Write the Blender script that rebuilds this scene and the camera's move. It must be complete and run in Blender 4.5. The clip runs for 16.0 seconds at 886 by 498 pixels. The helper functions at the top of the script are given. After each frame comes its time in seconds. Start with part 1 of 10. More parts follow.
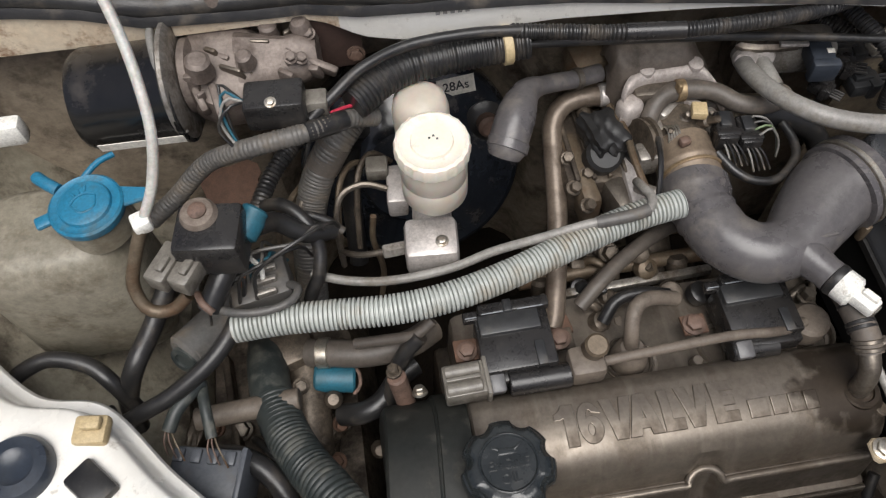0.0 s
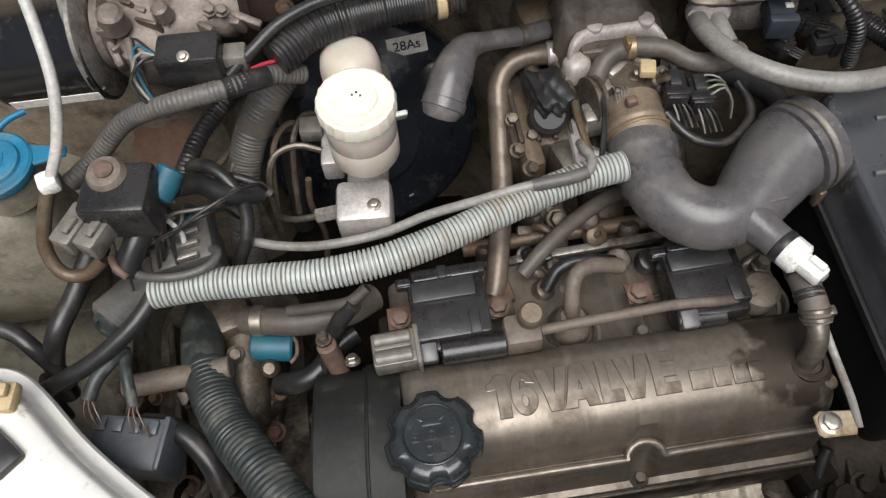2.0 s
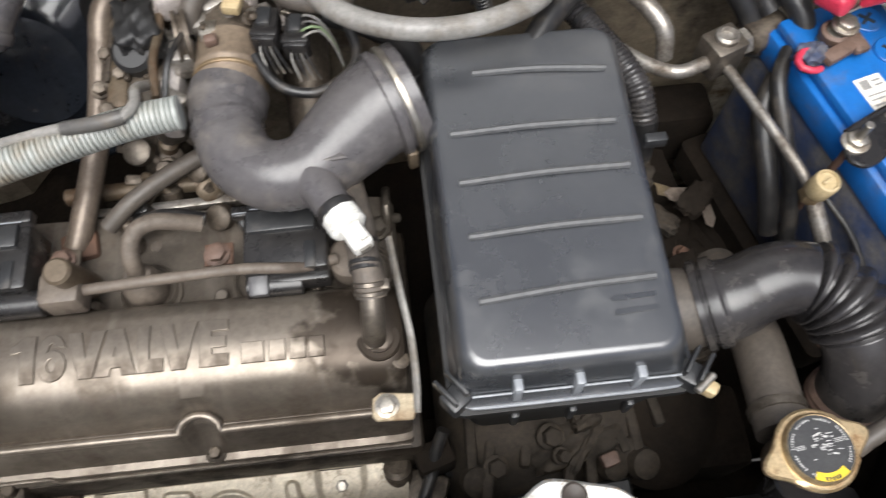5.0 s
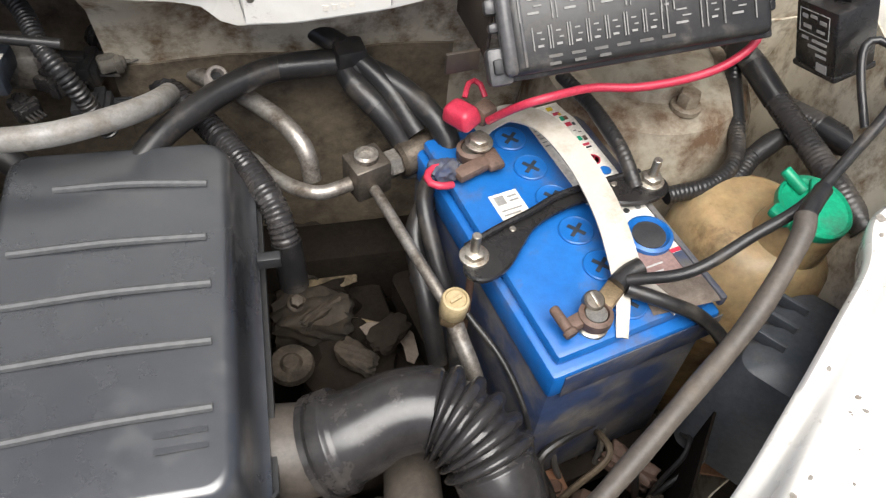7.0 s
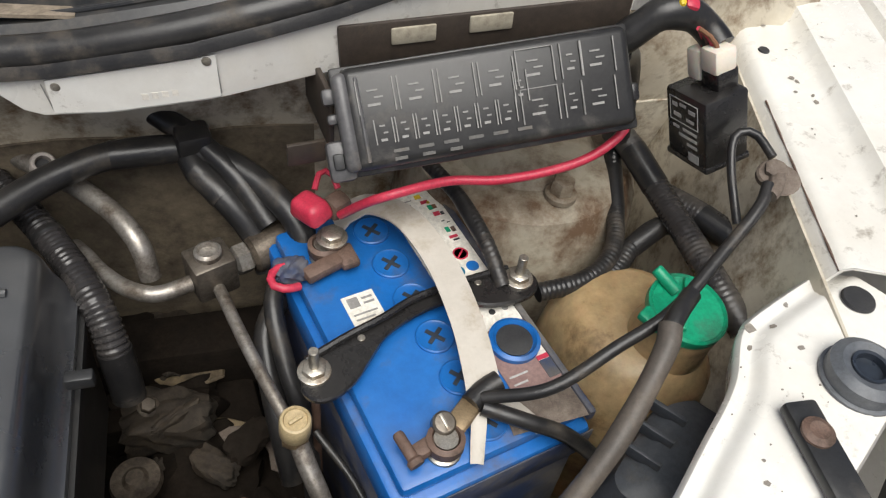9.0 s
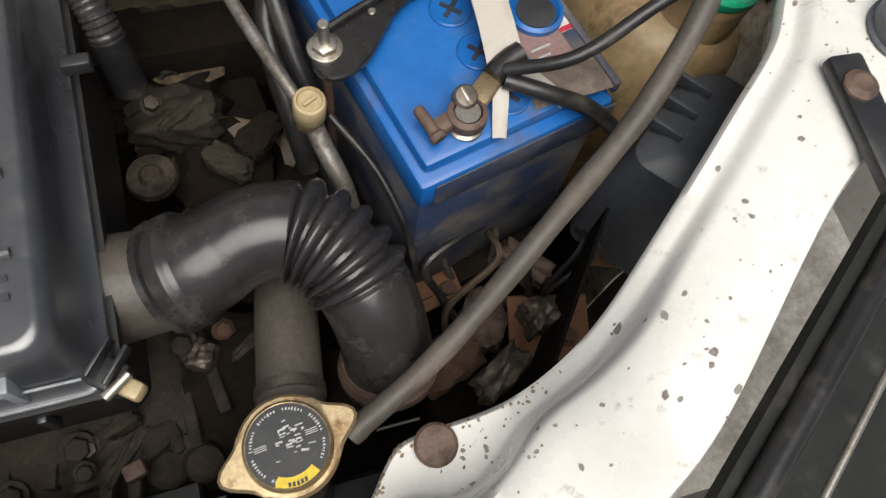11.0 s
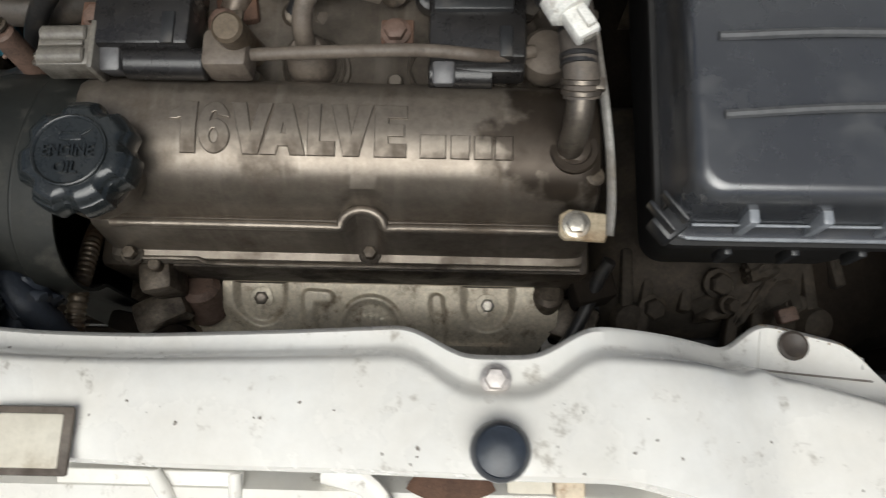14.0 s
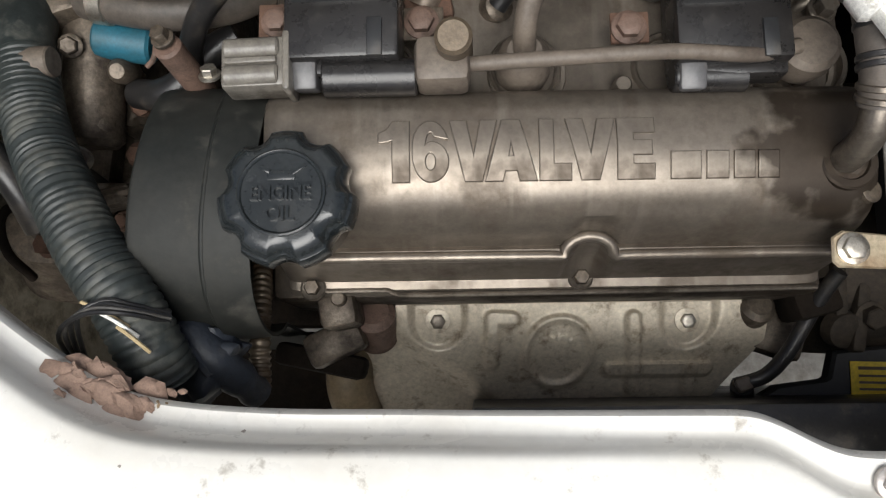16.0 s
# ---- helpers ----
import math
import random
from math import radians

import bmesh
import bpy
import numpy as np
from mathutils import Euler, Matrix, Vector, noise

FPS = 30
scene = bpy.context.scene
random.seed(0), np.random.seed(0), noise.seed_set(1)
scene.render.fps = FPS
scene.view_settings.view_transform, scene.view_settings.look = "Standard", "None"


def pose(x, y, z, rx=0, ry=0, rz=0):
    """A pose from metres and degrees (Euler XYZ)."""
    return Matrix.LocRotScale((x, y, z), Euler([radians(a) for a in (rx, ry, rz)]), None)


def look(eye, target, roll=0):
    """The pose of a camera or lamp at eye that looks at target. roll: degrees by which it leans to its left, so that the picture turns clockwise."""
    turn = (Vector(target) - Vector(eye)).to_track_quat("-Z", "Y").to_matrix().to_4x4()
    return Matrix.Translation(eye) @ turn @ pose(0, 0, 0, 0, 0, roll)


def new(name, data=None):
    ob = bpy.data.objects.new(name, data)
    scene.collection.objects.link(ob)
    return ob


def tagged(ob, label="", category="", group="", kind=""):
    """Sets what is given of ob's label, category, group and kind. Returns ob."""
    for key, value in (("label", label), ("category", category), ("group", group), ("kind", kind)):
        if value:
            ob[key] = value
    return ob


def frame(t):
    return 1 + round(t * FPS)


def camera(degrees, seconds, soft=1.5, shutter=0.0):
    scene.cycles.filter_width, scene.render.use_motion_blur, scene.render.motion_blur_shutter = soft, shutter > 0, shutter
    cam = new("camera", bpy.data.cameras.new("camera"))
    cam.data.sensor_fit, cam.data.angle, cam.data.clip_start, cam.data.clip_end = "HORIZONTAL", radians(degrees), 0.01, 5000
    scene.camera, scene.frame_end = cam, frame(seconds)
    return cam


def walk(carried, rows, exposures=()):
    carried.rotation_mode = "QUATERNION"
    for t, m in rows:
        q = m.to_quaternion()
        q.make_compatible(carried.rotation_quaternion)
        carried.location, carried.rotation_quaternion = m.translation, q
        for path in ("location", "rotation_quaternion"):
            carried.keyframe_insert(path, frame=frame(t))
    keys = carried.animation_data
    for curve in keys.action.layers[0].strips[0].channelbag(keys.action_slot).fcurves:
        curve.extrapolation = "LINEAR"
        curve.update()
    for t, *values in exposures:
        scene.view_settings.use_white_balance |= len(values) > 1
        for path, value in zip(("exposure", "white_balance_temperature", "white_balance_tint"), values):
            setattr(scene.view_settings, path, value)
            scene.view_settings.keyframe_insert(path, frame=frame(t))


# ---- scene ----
cam = camera(61.2, 16.0, soft=1.2, shutter=0.25)
PATH = [
    (0, (0.1297, 0.0958, 1.2893), (0.2217, 0.9532, -0.1525), -3.75),
    (0.5, (0.1398, 0.1068, 1.2755), (0.2459, 0.9765, -0.1578), -3.04),
    (1, (0.1449, 0.1063, 1.2750), (0.2369, 0.9648, -0.1662), -3.66),
    (1.5, (0.1650, 0.1038, 1.2744), (0.2393, 0.9631, -0.1673), -4.65),
    (2, (0.1917, 0.0924, 1.2614), (0.2541, 0.9022, -0.2092), -4.99),
    (2.5, (0.2126, 0.0696, 1.2608), (0.2591, 0.8826, -0.2086), -6.41),
    (3, (0.2187, 0.0117, 1.2771), (0.2583, 0.8519, -0.1771), -6.21),
    (3.5, (0.3266, 0.0112, 1.2458), (0.2866, 0.8445, -0.2124), -6.41),
    (4, (0.4192, 0.0617, 1.2204), (0.2972, 0.7799, -0.2934), -8.53),
    (4.5, (0.4606, 0.0726, 1.2049), (0.3621, 0.7747, -0.3182), -9.20),
    (5, (0.5229, 0.0809, 1.2048), (0.5863, 0.7906, -0.3166), -1.51),
    (5.2, (0.5627, 0.0826, 1.2044), (0.6586, 0.8010, -0.3112), -0.63),
    (7.3, (0.7611, 0.0502, 1.1348), (1.0456, 1.0796, -0.1620), 5.72),
    (7.5, (0.7724, 0.0619, 1.1329), (1.0640, 1.1028, -0.1531), 6.06),
    (8, (0.7966, 0.0927, 1.1392), (1.1416, 1.1769, -0.0969), 7.99),
    (8.5, (0.8126, 0.1007, 1.1358), (1.1597, 1.1729, -0.1101), 7.23),
    (9, (0.8244, 0.0989, 1.1339), (1.2157, 1.1563, -0.1114), 8.77),
    (9.5, (0.8259, 0.0895, 1.1231), (1.2221, 1.1051, -0.1552), 9.40),
    (9.7, (0.8261, 0.0795, 1.1021), (1.2305, 1.0326, -0.2209), 10.50),
    (11.8, (0.7615, 0.0942, 1.1021), (1.0132, 0.5329, -0.5000), 15.15),
    (12, (0.7414, 0.0866, 1.1035), (0.9855, 0.5494, -0.4929), 14.34),
    (12.5, (0.6608, 0.0612, 1.1186), (0.7713, 0.5454, -0.4863), 6.18),
    (13, (0.5741, 0.0499, 1.1453), (0.6286, 0.5657, -0.4527), 3.54),
    (13.5, (0.5097, 0.0501, 1.1495), (0.4705, 0.5527, -0.4532), -3.75),
    (14, (0.4245, 0.0827, 1.1374), (0.3604, 0.4719, -0.4957), -8.39),
    (14.5, (0.3545, 0.1342, 1.1051), (0.3031, 0.4071, -0.5518), -11.19),
    (15, (0.3224, 0.1437, 1.0883), (0.2512, 0.3796, -0.5736), -17.35),
    (15.5, (0.2985, 0.1516, 1.0887), (0.2257, 0.3876, -0.5730), -18.65),
    (16, (0.2822, 0.1504, 1.0921), (0.2086, 0.4092, -0.5662), -16.97),
]
EXPOSURES = [(0, -0.1, 6250, 9), (2.3, 0.04, 6200, 8), (3, -0.08, 6200, 8), (3.5, -0.33, 6200, 8), (4, -0.2, 6200, 8), (4.5, 0.2, 6150, 8), (5.2, 0.45, 6150, 8), (7.3, 0.5, 6300, 8), (7.6, 0.33, 6300, 8),
             (8.2, -0.15, 6400, 8), (9, -0.12, 6350, 7), (12, -0.25, 6400, 7), (13, -0.22, 6300, 7), (13.6, -0.33, 6200, 5), (14, -0.42, 6200, 5), (14.5, -0.15, 6200, 5), (15.2, -0.03, 6200, 6), (16, 0.05, 6200, 7)]  # seconds, stops, kelvin, tint
walk(cam, [(t, look(eye, target, roll)) for t, eye, target, roll in PATH], EXPOSURES)

from mathutils.bvhtree import BVHTree

# ---- light ----
world = bpy.data.worlds.new("sky")
scene.world = world
world.use_nodes = True
sky = world.node_tree.nodes.new("ShaderNodeTexSky")
sky.sky_type, sky.sun_disc = "NISHITA", False
sky.sun_elevation, sky.sun_rotation = radians(66), radians(186)
sky.air_density, sky.dust_density, sky.ozone_density = 0.5, 5.0, 0.3
world.node_tree.links.new(sky.outputs[0], world.node_tree.nodes["Background"].inputs[0])
world.node_tree.nodes["Background"].inputs[1].default_value = 0.095
sun = new("sun", bpy.data.lights.new("sun", "SUN"))
sun.data.energy, sun.data.angle, sun.data.color = 3.8, radians(52), (1.0, 0.968, 0.925)
sun.matrix_world = look((0.40, -0.70, 3.0), (0.5, 0.3, 0.7))

# ---- materials ----


def mat(name, col, col2=None, rough=0.5, metal=0.0, scale=60.0, mix=0.5, bump=0.15, fine=600.0,
        dirt=None, dirt_amount=0.0, dirt_scale=25.0, coat=0.0, trans=0.0, speck=0.25):
    """Two-tone surface: broad stains from col to col2, fine grain in roughness and relief, and dirt over it."""
    m = bpy.data.materials.new(name)
    m.use_nodes = True
    nt = m.node_tree
    b = nt.nodes["Principled BSDF"]
    co = nt.nodes.new("ShaderNodeTexCoord")
    n1 = nt.nodes.new("ShaderNodeTexNoise")
    n1.inputs["Scale"].default_value, n1.inputs["Detail"].default_value, n1.inputs["Roughness"].default_value = scale, 6, 0.65
    n2 = nt.nodes.new("ShaderNodeTexNoise")
    n2.inputs["Scale"].default_value, n2.inputs["Detail"].default_value = fine, 3
    for n in (n1, n2):
        nt.links.new(co.outputs["Object"], n.inputs["Vector"])
    r1 = nt.nodes.new("ShaderNodeValToRGB")
    r1.color_ramp.elements[0].position, r1.color_ramp.elements[1].position = max(0.0, mix - 0.18), min(1.0, mix + 0.18)
    r1.color_ramp.elements[0].color = (*col, 1)
    r1.color_ramp.elements[1].color = (*(col2 or [c * 0.75 for c in col]), 1)
    nt.links.new(n1.outputs[0], r1.inputs[0])
    out = r1.outputs[0]
    rough_in = None
    if dirt:
        n3 = nt.nodes.new("ShaderNodeTexNoise")
        n3.inputs["Scale"].default_value, n3.inputs["Detail"].default_value, n3.inputs["Roughness"].default_value = dirt_scale, 8, 0.7
        nt.links.new(co.outputs["Object"], n3.inputs["Vector"])
        r3 = nt.nodes.new("ShaderNodeValToRGB")
        e = 0.68 - 0.36 * dirt_amount
        r3.color_ramp.elements[0].position, r3.color_ramp.elements[1].position = e - 0.09, e + 0.10
        nt.links.new(n3.outputs[0], r3.inputs[0])
        mx = nt.nodes.new("ShaderNodeMix")
        mx.data_type = "RGBA"
        nt.links.new(r3.outputs[0], mx.inputs[0])
        nt.links.new(out, mx.inputs[6])
        mx.inputs[7].default_value = (*dirt, 1)
        out = mx.outputs[2]
        mr = nt.nodes.new("ShaderNodeMapRange")
        mr.inputs[3].default_value, mr.inputs[4].default_value = rough, min(0.95, rough + 0.35)
        nt.links.new(r3.outputs[0], mr.inputs[0])
        rough_in = mr.outputs[0]
    n4 = nt.nodes.new("ShaderNodeTexNoise")
    n4.inputs["Scale"].default_value, n4.inputs["Detail"].default_value, n4.inputs["Roughness"].default_value = scale * 9, 5, 0.75
    nt.links.new(co.outputs["Object"], n4.inputs["Vector"])
    r4 = nt.nodes.new("ShaderNodeMapRange")
    r4.inputs[1].default_value, r4.inputs[2].default_value, r4.inputs[3].default_value, r4.inputs[4].default_value = 0.3, 0.7, 1.0 + speck, 1.0 - speck
    nt.links.new(n4.outputs[0], r4.inputs[0])
    vm = nt.nodes.new("ShaderNodeVectorMath")
    vm.operation = "SCALE"
    nt.links.new(out, vm.inputs[0])
    nt.links.new(r4.outputs[0], vm.inputs["Scale"])
    nt.links.new(vm.outputs[0], b.inputs["Base Color"])
    ma = nt.nodes.new("ShaderNodeMapRange")
    ma.inputs[3].default_value, ma.inputs[4].default_value = -0.10, 0.14
    nt.links.new(n1.outputs[0], ma.inputs[0])
    ad = nt.nodes.new("ShaderNodeMath")
    ad.operation, ad.use_clamp = "ADD", True
    ad.inputs[0].default_value = rough
    if rough_in:
        nt.links.new(rough_in, ad.inputs[0])
    nt.links.new(ma.outputs[0], ad.inputs[1])
    nt.links.new(ad.outputs[0], b.inputs["Roughness"])
    b.inputs["Metallic"].default_value = metal
    b.inputs["Coat Weight"].default_value = coat
    if trans:
        b.inputs["Subsurface Weight"].default_value, b.inputs["Subsurface Scale"].default_value = trans, 0.01
    if bump:
        bp = nt.nodes.new("ShaderNodeBump")
        bp.inputs["Strength"].default_value, bp.inputs["Distance"].default_value = bump, 0.0012
        sm = nt.nodes.new("ShaderNodeMath")
        sm.operation = "MULTIPLY_ADD"
        sm.inputs[1].default_value = 0.5
        nt.links.new(n2.outputs[0], sm.inputs[0])
        nt.links.new(n1.outputs[0], sm.inputs[2])
        nt.links.new(sm.outputs[0], bp.inputs["Height"])
        nt.links.new(bp.outputs[0], b.inputs["Normal"])
    return m


PAINT = mat("white_paint", (0.80, 0.79, 0.75), (0.72, 0.69, 0.625), 0.25, scale=9, bump=0.03, dirt=(0.20, 0.16, 0.11), dirt_amount=0.02, dirt_scale=60, coat=0.3, speck=0.04)
RUSTPAINT = mat("rust_speckled_cream_paint", (0.74, 0.66, 0.52), (0.62, 0.50, 0.36), 0.45, scale=16, bump=0.06, dirt=(0.20, 0.09, 0.035), dirt_amount=0.20, dirt_scale=48, speck=0.12)
LEDGE = mat("dull_cream_paint", (0.66, 0.62, 0.52), (0.56, 0.51, 0.41), 0.5, scale=18, bump=0.05, dirt=(0.3, 0.24, 0.16), dirt_amount=0.1, speck=0.08)
BAYPAINT = mat("grimy_cream_paint", (0.46, 0.42, 0.33), (0.24, 0.205, 0.15), 0.42, scale=11, bump=0.12, dirt=(0.06, 0.045, 0.03), dirt_amount=0.30, dirt_scale=26, speck=0.3)
FIREWALL = mat("sooty_brown_firewall_paint", (0.34, 0.285, 0.215), (0.17, 0.135, 0.100), 0.6, scale=12, bump=0.15, dirt=(0.06, 0.045, 0.032), dirt_amount=0.28, dirt_scale=16)
# near-black with little gloss: the deep bay's shade put into the colour
DARKBAY = mat("shade_dark_bay_paint", (0.017, 0.0132, 0.0098), (0.006, 0.0048, 0.0040), 0.85, scale=22, bump=0.35, dirt=(0.02, 0.015, 0.011), dirt_amount=0.5, speck=0.4)
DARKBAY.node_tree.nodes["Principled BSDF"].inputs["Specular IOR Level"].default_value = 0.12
COVER = mat("dirty_cast_aluminium", (0.200, 0.173, 0.142), (0.145, 0.121, 0.097), 0.34, metal=0.65, scale=14, bump=0.07, dirt=(0.105, 0.083, 0.062), dirt_amount=0.26, dirt_scale=17, speck=0.20)
# pale runs down the cover, and black oil spilt round the breather at its end
nt = COVER.node_tree
bs = nt.nodes["Principled BSDF"]
where = nt.nodes.new("ShaderNodeTexCoord")
drawn = nt.nodes.new("ShaderNodeVectorMath")
drawn.operation = "MULTIPLY"
drawn.inputs[1].default_value = (75, 7, 7)
nt.links.new(where.outputs["Object"], drawn.inputs[0])
runs = nt.nodes.new("ShaderNodeTexNoise")
runs.inputs["Scale"].default_value, runs.inputs["Detail"].default_value = 1.0, 5
nt.links.new(drawn.outputs[0], runs.inputs["Vector"])
ramp = nt.nodes.new("ShaderNodeMapRange")
ramp.inputs[1].default_value, ramp.inputs[2].default_value, ramp.inputs[3].default_value, ramp.inputs[4].default_value = 0.55, 0.75, 0.0, 0.55
nt.links.new(runs.outputs[0], ramp.inputs[0])
pale_runs = nt.nodes.new("ShaderNodeMix")
pale_runs.data_type = "RGBA"
pale_runs.inputs[7].default_value = (0.30, 0.265, 0.225, 1)
nt.links.new(ramp.outputs[0], pale_runs.inputs[0])
nt.links.new(bs.inputs["Base Color"].links[0].from_socket, pale_runs.inputs[6])
nt.links.new(pale_runs.outputs[2], bs.inputs["Base Color"])
geo = nt.nodes.new("ShaderNodeNewGeometry")
far = nt.nodes.new("ShaderNodeVectorMath")
far.operation = "DISTANCE"
far.inputs[1].default_value = (0.483, 0.268, 0.680)
nt.links.new(geo.outputs["Position"], far.inputs[0])
wob = nt.nodes.new("ShaderNodeTexNoise")
wob.inputs["Scale"].default_value, wob.inputs["Detail"].default_value = 46, 6
nt.links.new(geo.outputs["Position"], wob.inputs["Vector"])
both = nt.nodes.new("ShaderNodeMath")
both.operation = "MULTIPLY_ADD"
both.inputs[1].default_value = 0.085
nt.links.new(wob.outputs[0], both.inputs[0])
nt.links.new(far.outputs["Value"], both.inputs[2])
edge = nt.nodes.new("ShaderNodeMapRange")
edge.inputs[1].default_value, edge.inputs[2].default_value, edge.inputs[3].default_value, edge.inputs[4].default_value = 0.080, 0.093, 0.85, 0.0
nt.links.new(both.outputs[0], edge.inputs[0])
oil = nt.nodes.new("ShaderNodeMix")
oil.data_type = "RGBA"
oil.inputs[7].default_value = (0.030, 0.021, 0.014, 1)
nt.links.new(edge.outputs[0], oil.inputs[0])
nt.links.new(bs.inputs["Base Color"].links[0].from_socket, oil.inputs[6])
nt.links.new(oil.outputs[2], bs.inputs["Base Color"])
SHIELD = mat("aged_pressed_steel", (0.57, 0.51, 0.405), (0.45, 0.39, 0.30), 0.42, metal=0.3, scale=30, bump=0.1, dirt=(0.12, 0.08, 0.05), dirt_amount=0.12, dirt_scale=60)
ALU = mat("weathered_aluminium", (0.42, 0.395, 0.36), (0.22, 0.195, 0.165), 0.38, metal=0.7, scale=38, bump=0.2, dirt=(0.09, 0.07, 0.052), dirt_amount=0.32, dirt_scale=45)
CAST = mat("oily_cast_metal", (0.15, 0.122, 0.093), (0.06, 0.047, 0.034), 0.42, metal=0.45, scale=30, bump=0.45, dirt=(0.03, 0.022, 0.016), dirt_amount=0.4, speck=0.4)
STEEL = mat("zinc_steel", (0.55, 0.52, 0.46), (0.36, 0.32, 0.26), 0.35, metal=0.9, scale=80, bump=0.05, dirt=(0.2, 0.13, 0.08), dirt_amount=0.15, dirt_scale=80)
BRASS = mat("dull_brass", (0.34, 0.255, 0.15), (0.22, 0.155, 0.09), 0.42, metal=0.6, scale=60, bump=0.1, dirt=(0.2, 0.13, 0.07), dirt_amount=0.2)
GOLD = mat("gold_passivated_steel", (0.56, 0.44, 0.265), (0.40, 0.29, 0.16), 0.35, metal=0.7, scale=35, bump=0.06, dirt=(0.2, 0.11, 0.05), dirt_amount=0.18, dirt_scale=60)
RUST = mat("rusty_steel", (0.125, 0.066, 0.041), (0.078, 0.044, 0.029), 0.8, scale=90, bump=0.4)
PINKRUST = mat("dusty_copper_brown", (0.155, 0.098, 0.073), (0.095, 0.060, 0.045), 0.6, scale=80, bump=0.35, dirt=(0.05, 0.035, 0.025), dirt_amount=0.25, dirt_scale=60)
BLACK = mat("dusty_black_plastic", (0.018, 0.019, 0.021), (0.036, 0.036, 0.036), 0.33, scale=24, bump=0.12, dirt=(0.085, 0.076, 0.064), dirt_amount=0.16, dirt_scale=20)
LIDGREY = mat("scuffed_black_lid_plastic", (0.029, 0.031, 0.035), (0.047, 0.049, 0.053), 0.26, scale=9, bump=0.03, dirt=(0.06, 0.06, 0.06), dirt_amount=0.12, dirt_scale=14, coat=1.0, speck=0.08)
LIDGREY.node_tree.nodes["Principled BSDF"].inputs["Specular IOR Level"].default_value = 0.9
LIDGREY.node_tree.nodes["Principled BSDF"].inputs["Coat Roughness"].default_value = 0.22
FUSEBLK = mat("satin_black_plastic", (0.013, 0.0125, 0.0125), (0.024, 0.022, 0.021), 0.26, scale=30, bump=0.08, dirt=(0.075, 0.065, 0.055), dirt_amount=0.10)
RUBBER = mat("dusty_rubber", (0.072, 0.067, 0.069), (0.108, 0.100, 0.098), 0.27, scale=18, bump=0.10, dirt=(0.165, 0.145, 0.125), dirt_amount=0.20, dirt_scale=24)
DARKRUB = mat("black_rubber", (0.012, 0.012, 0.0125), (0.026, 0.0245, 0.0235), 0.32, scale=40, bump=0.18, dirt=(0.07, 0.058, 0.045), dirt_amount=0.20, dirt_scale=34)
LOOM = mat("grey_dusty_loom", (0.066, 0.064, 0.061), (0.115, 0.106, 0.094), 0.42, scale=32, bump=0.25, dirt=(0.15, 0.122, 0.09), dirt_amount=0.26, dirt_scale=36)
PALELOOM = mat("pale_grey_corrugated_plastic", (0.40, 0.42, 0.395), (0.32, 0.33, 0.305), 0.34, scale=14, bump=0.02, dirt=(0.25, 0.205, 0.145), dirt_amount=0.18, dirt_scale=22, speck=0.05)
GREYTUBE = mat("pale_grey_tube", (0.27, 0.26, 0.24), (0.17, 0.16, 0.145), 0.38, scale=30, bump=0.1, dirt=(0.14, 0.115, 0.085), dirt_amount=0.2)
BROWNPIPE = mat("brown_stained_pipe", (0.165, 0.13, 0.09), (0.085, 0.062, 0.04), 0.4, metal=0.4, scale=38, bump=0.2, dirt=(0.10, 0.055, 0.028), dirt_amount=0.3)
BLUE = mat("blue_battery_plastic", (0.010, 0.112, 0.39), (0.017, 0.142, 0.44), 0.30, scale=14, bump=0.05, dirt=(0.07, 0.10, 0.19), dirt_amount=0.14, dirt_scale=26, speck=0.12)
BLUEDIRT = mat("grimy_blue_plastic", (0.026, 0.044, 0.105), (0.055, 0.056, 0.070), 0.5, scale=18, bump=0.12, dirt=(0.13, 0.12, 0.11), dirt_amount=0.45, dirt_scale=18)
CYAN = mat("faded_blue_plastic", (0.012, 0.125, 0.22), (0.022, 0.18, 0.30), 0.4, scale=34, bump=0.15, dirt=(0.07, 0.11, 0.125), dirt_amount=0.22)
TEAL = mat("teal_plastic", (0.014, 0.105, 0.155), (0.022, 0.08, 0.105), 0.5, scale=50, bump=0.1)
GREEN = mat("green_plastic", (0.008, 0.27, 0.135), (0.013, 0.34, 0.18), 0.36, scale=30, bump=0.08, dirt=(0.05, 0.16, 0.10), dirt_amount=0.2)
CREAM = mat("yellowed_reservoir_plastic", (0.54, 0.49, 0.42), (0.44, 0.385, 0.32), 0.4, scale=22, bump=0.03, trans=0.3, speck=0.04)
IVORY = mat("ivory_cap_plastic", (0.76, 0.71, 0.62), (0.68, 0.62, 0.52), 0.45, scale=50, bump=0.06, trans=0.2, dirt=(0.5, 0.42, 0.3), dirt_amount=0.04, dirt_scale=70, speck=0.04)
TAN = mat("stained_tan_bottle", (0.42, 0.31, 0.17), (0.27, 0.175, 0.08), 0.4, scale=9, bump=0.08, dirt=(0.07, 0.045, 0.02), dirt_amount=0.20, dirt_scale=18, trans=0.2)
GREYTANK = mat("dusty_grey_tank", (0.26, 0.237, 0.185), (0.15, 0.133, 0.098), 0.45, scale=16, bump=0.1, dirt=(0.11, 0.09, 0.06), dirt_amount=0.25)
WHITEPL = mat("white_plastic", (0.82, 0.81, 0.76), (0.66, 0.64, 0.58), 0.4, scale=60, bump=0.06, dirt=(0.25, 0.2, 0.14), dirt_amount=0.1, dirt_scale=90)
GREYPL = mat("grey_connector_plastic", (0.185, 0.17, 0.145), (0.10, 0.09, 0.075), 0.30, scale=60, bump=0.15, dirt=(0.04, 0.032, 0.024), dirt_amount=0.28)
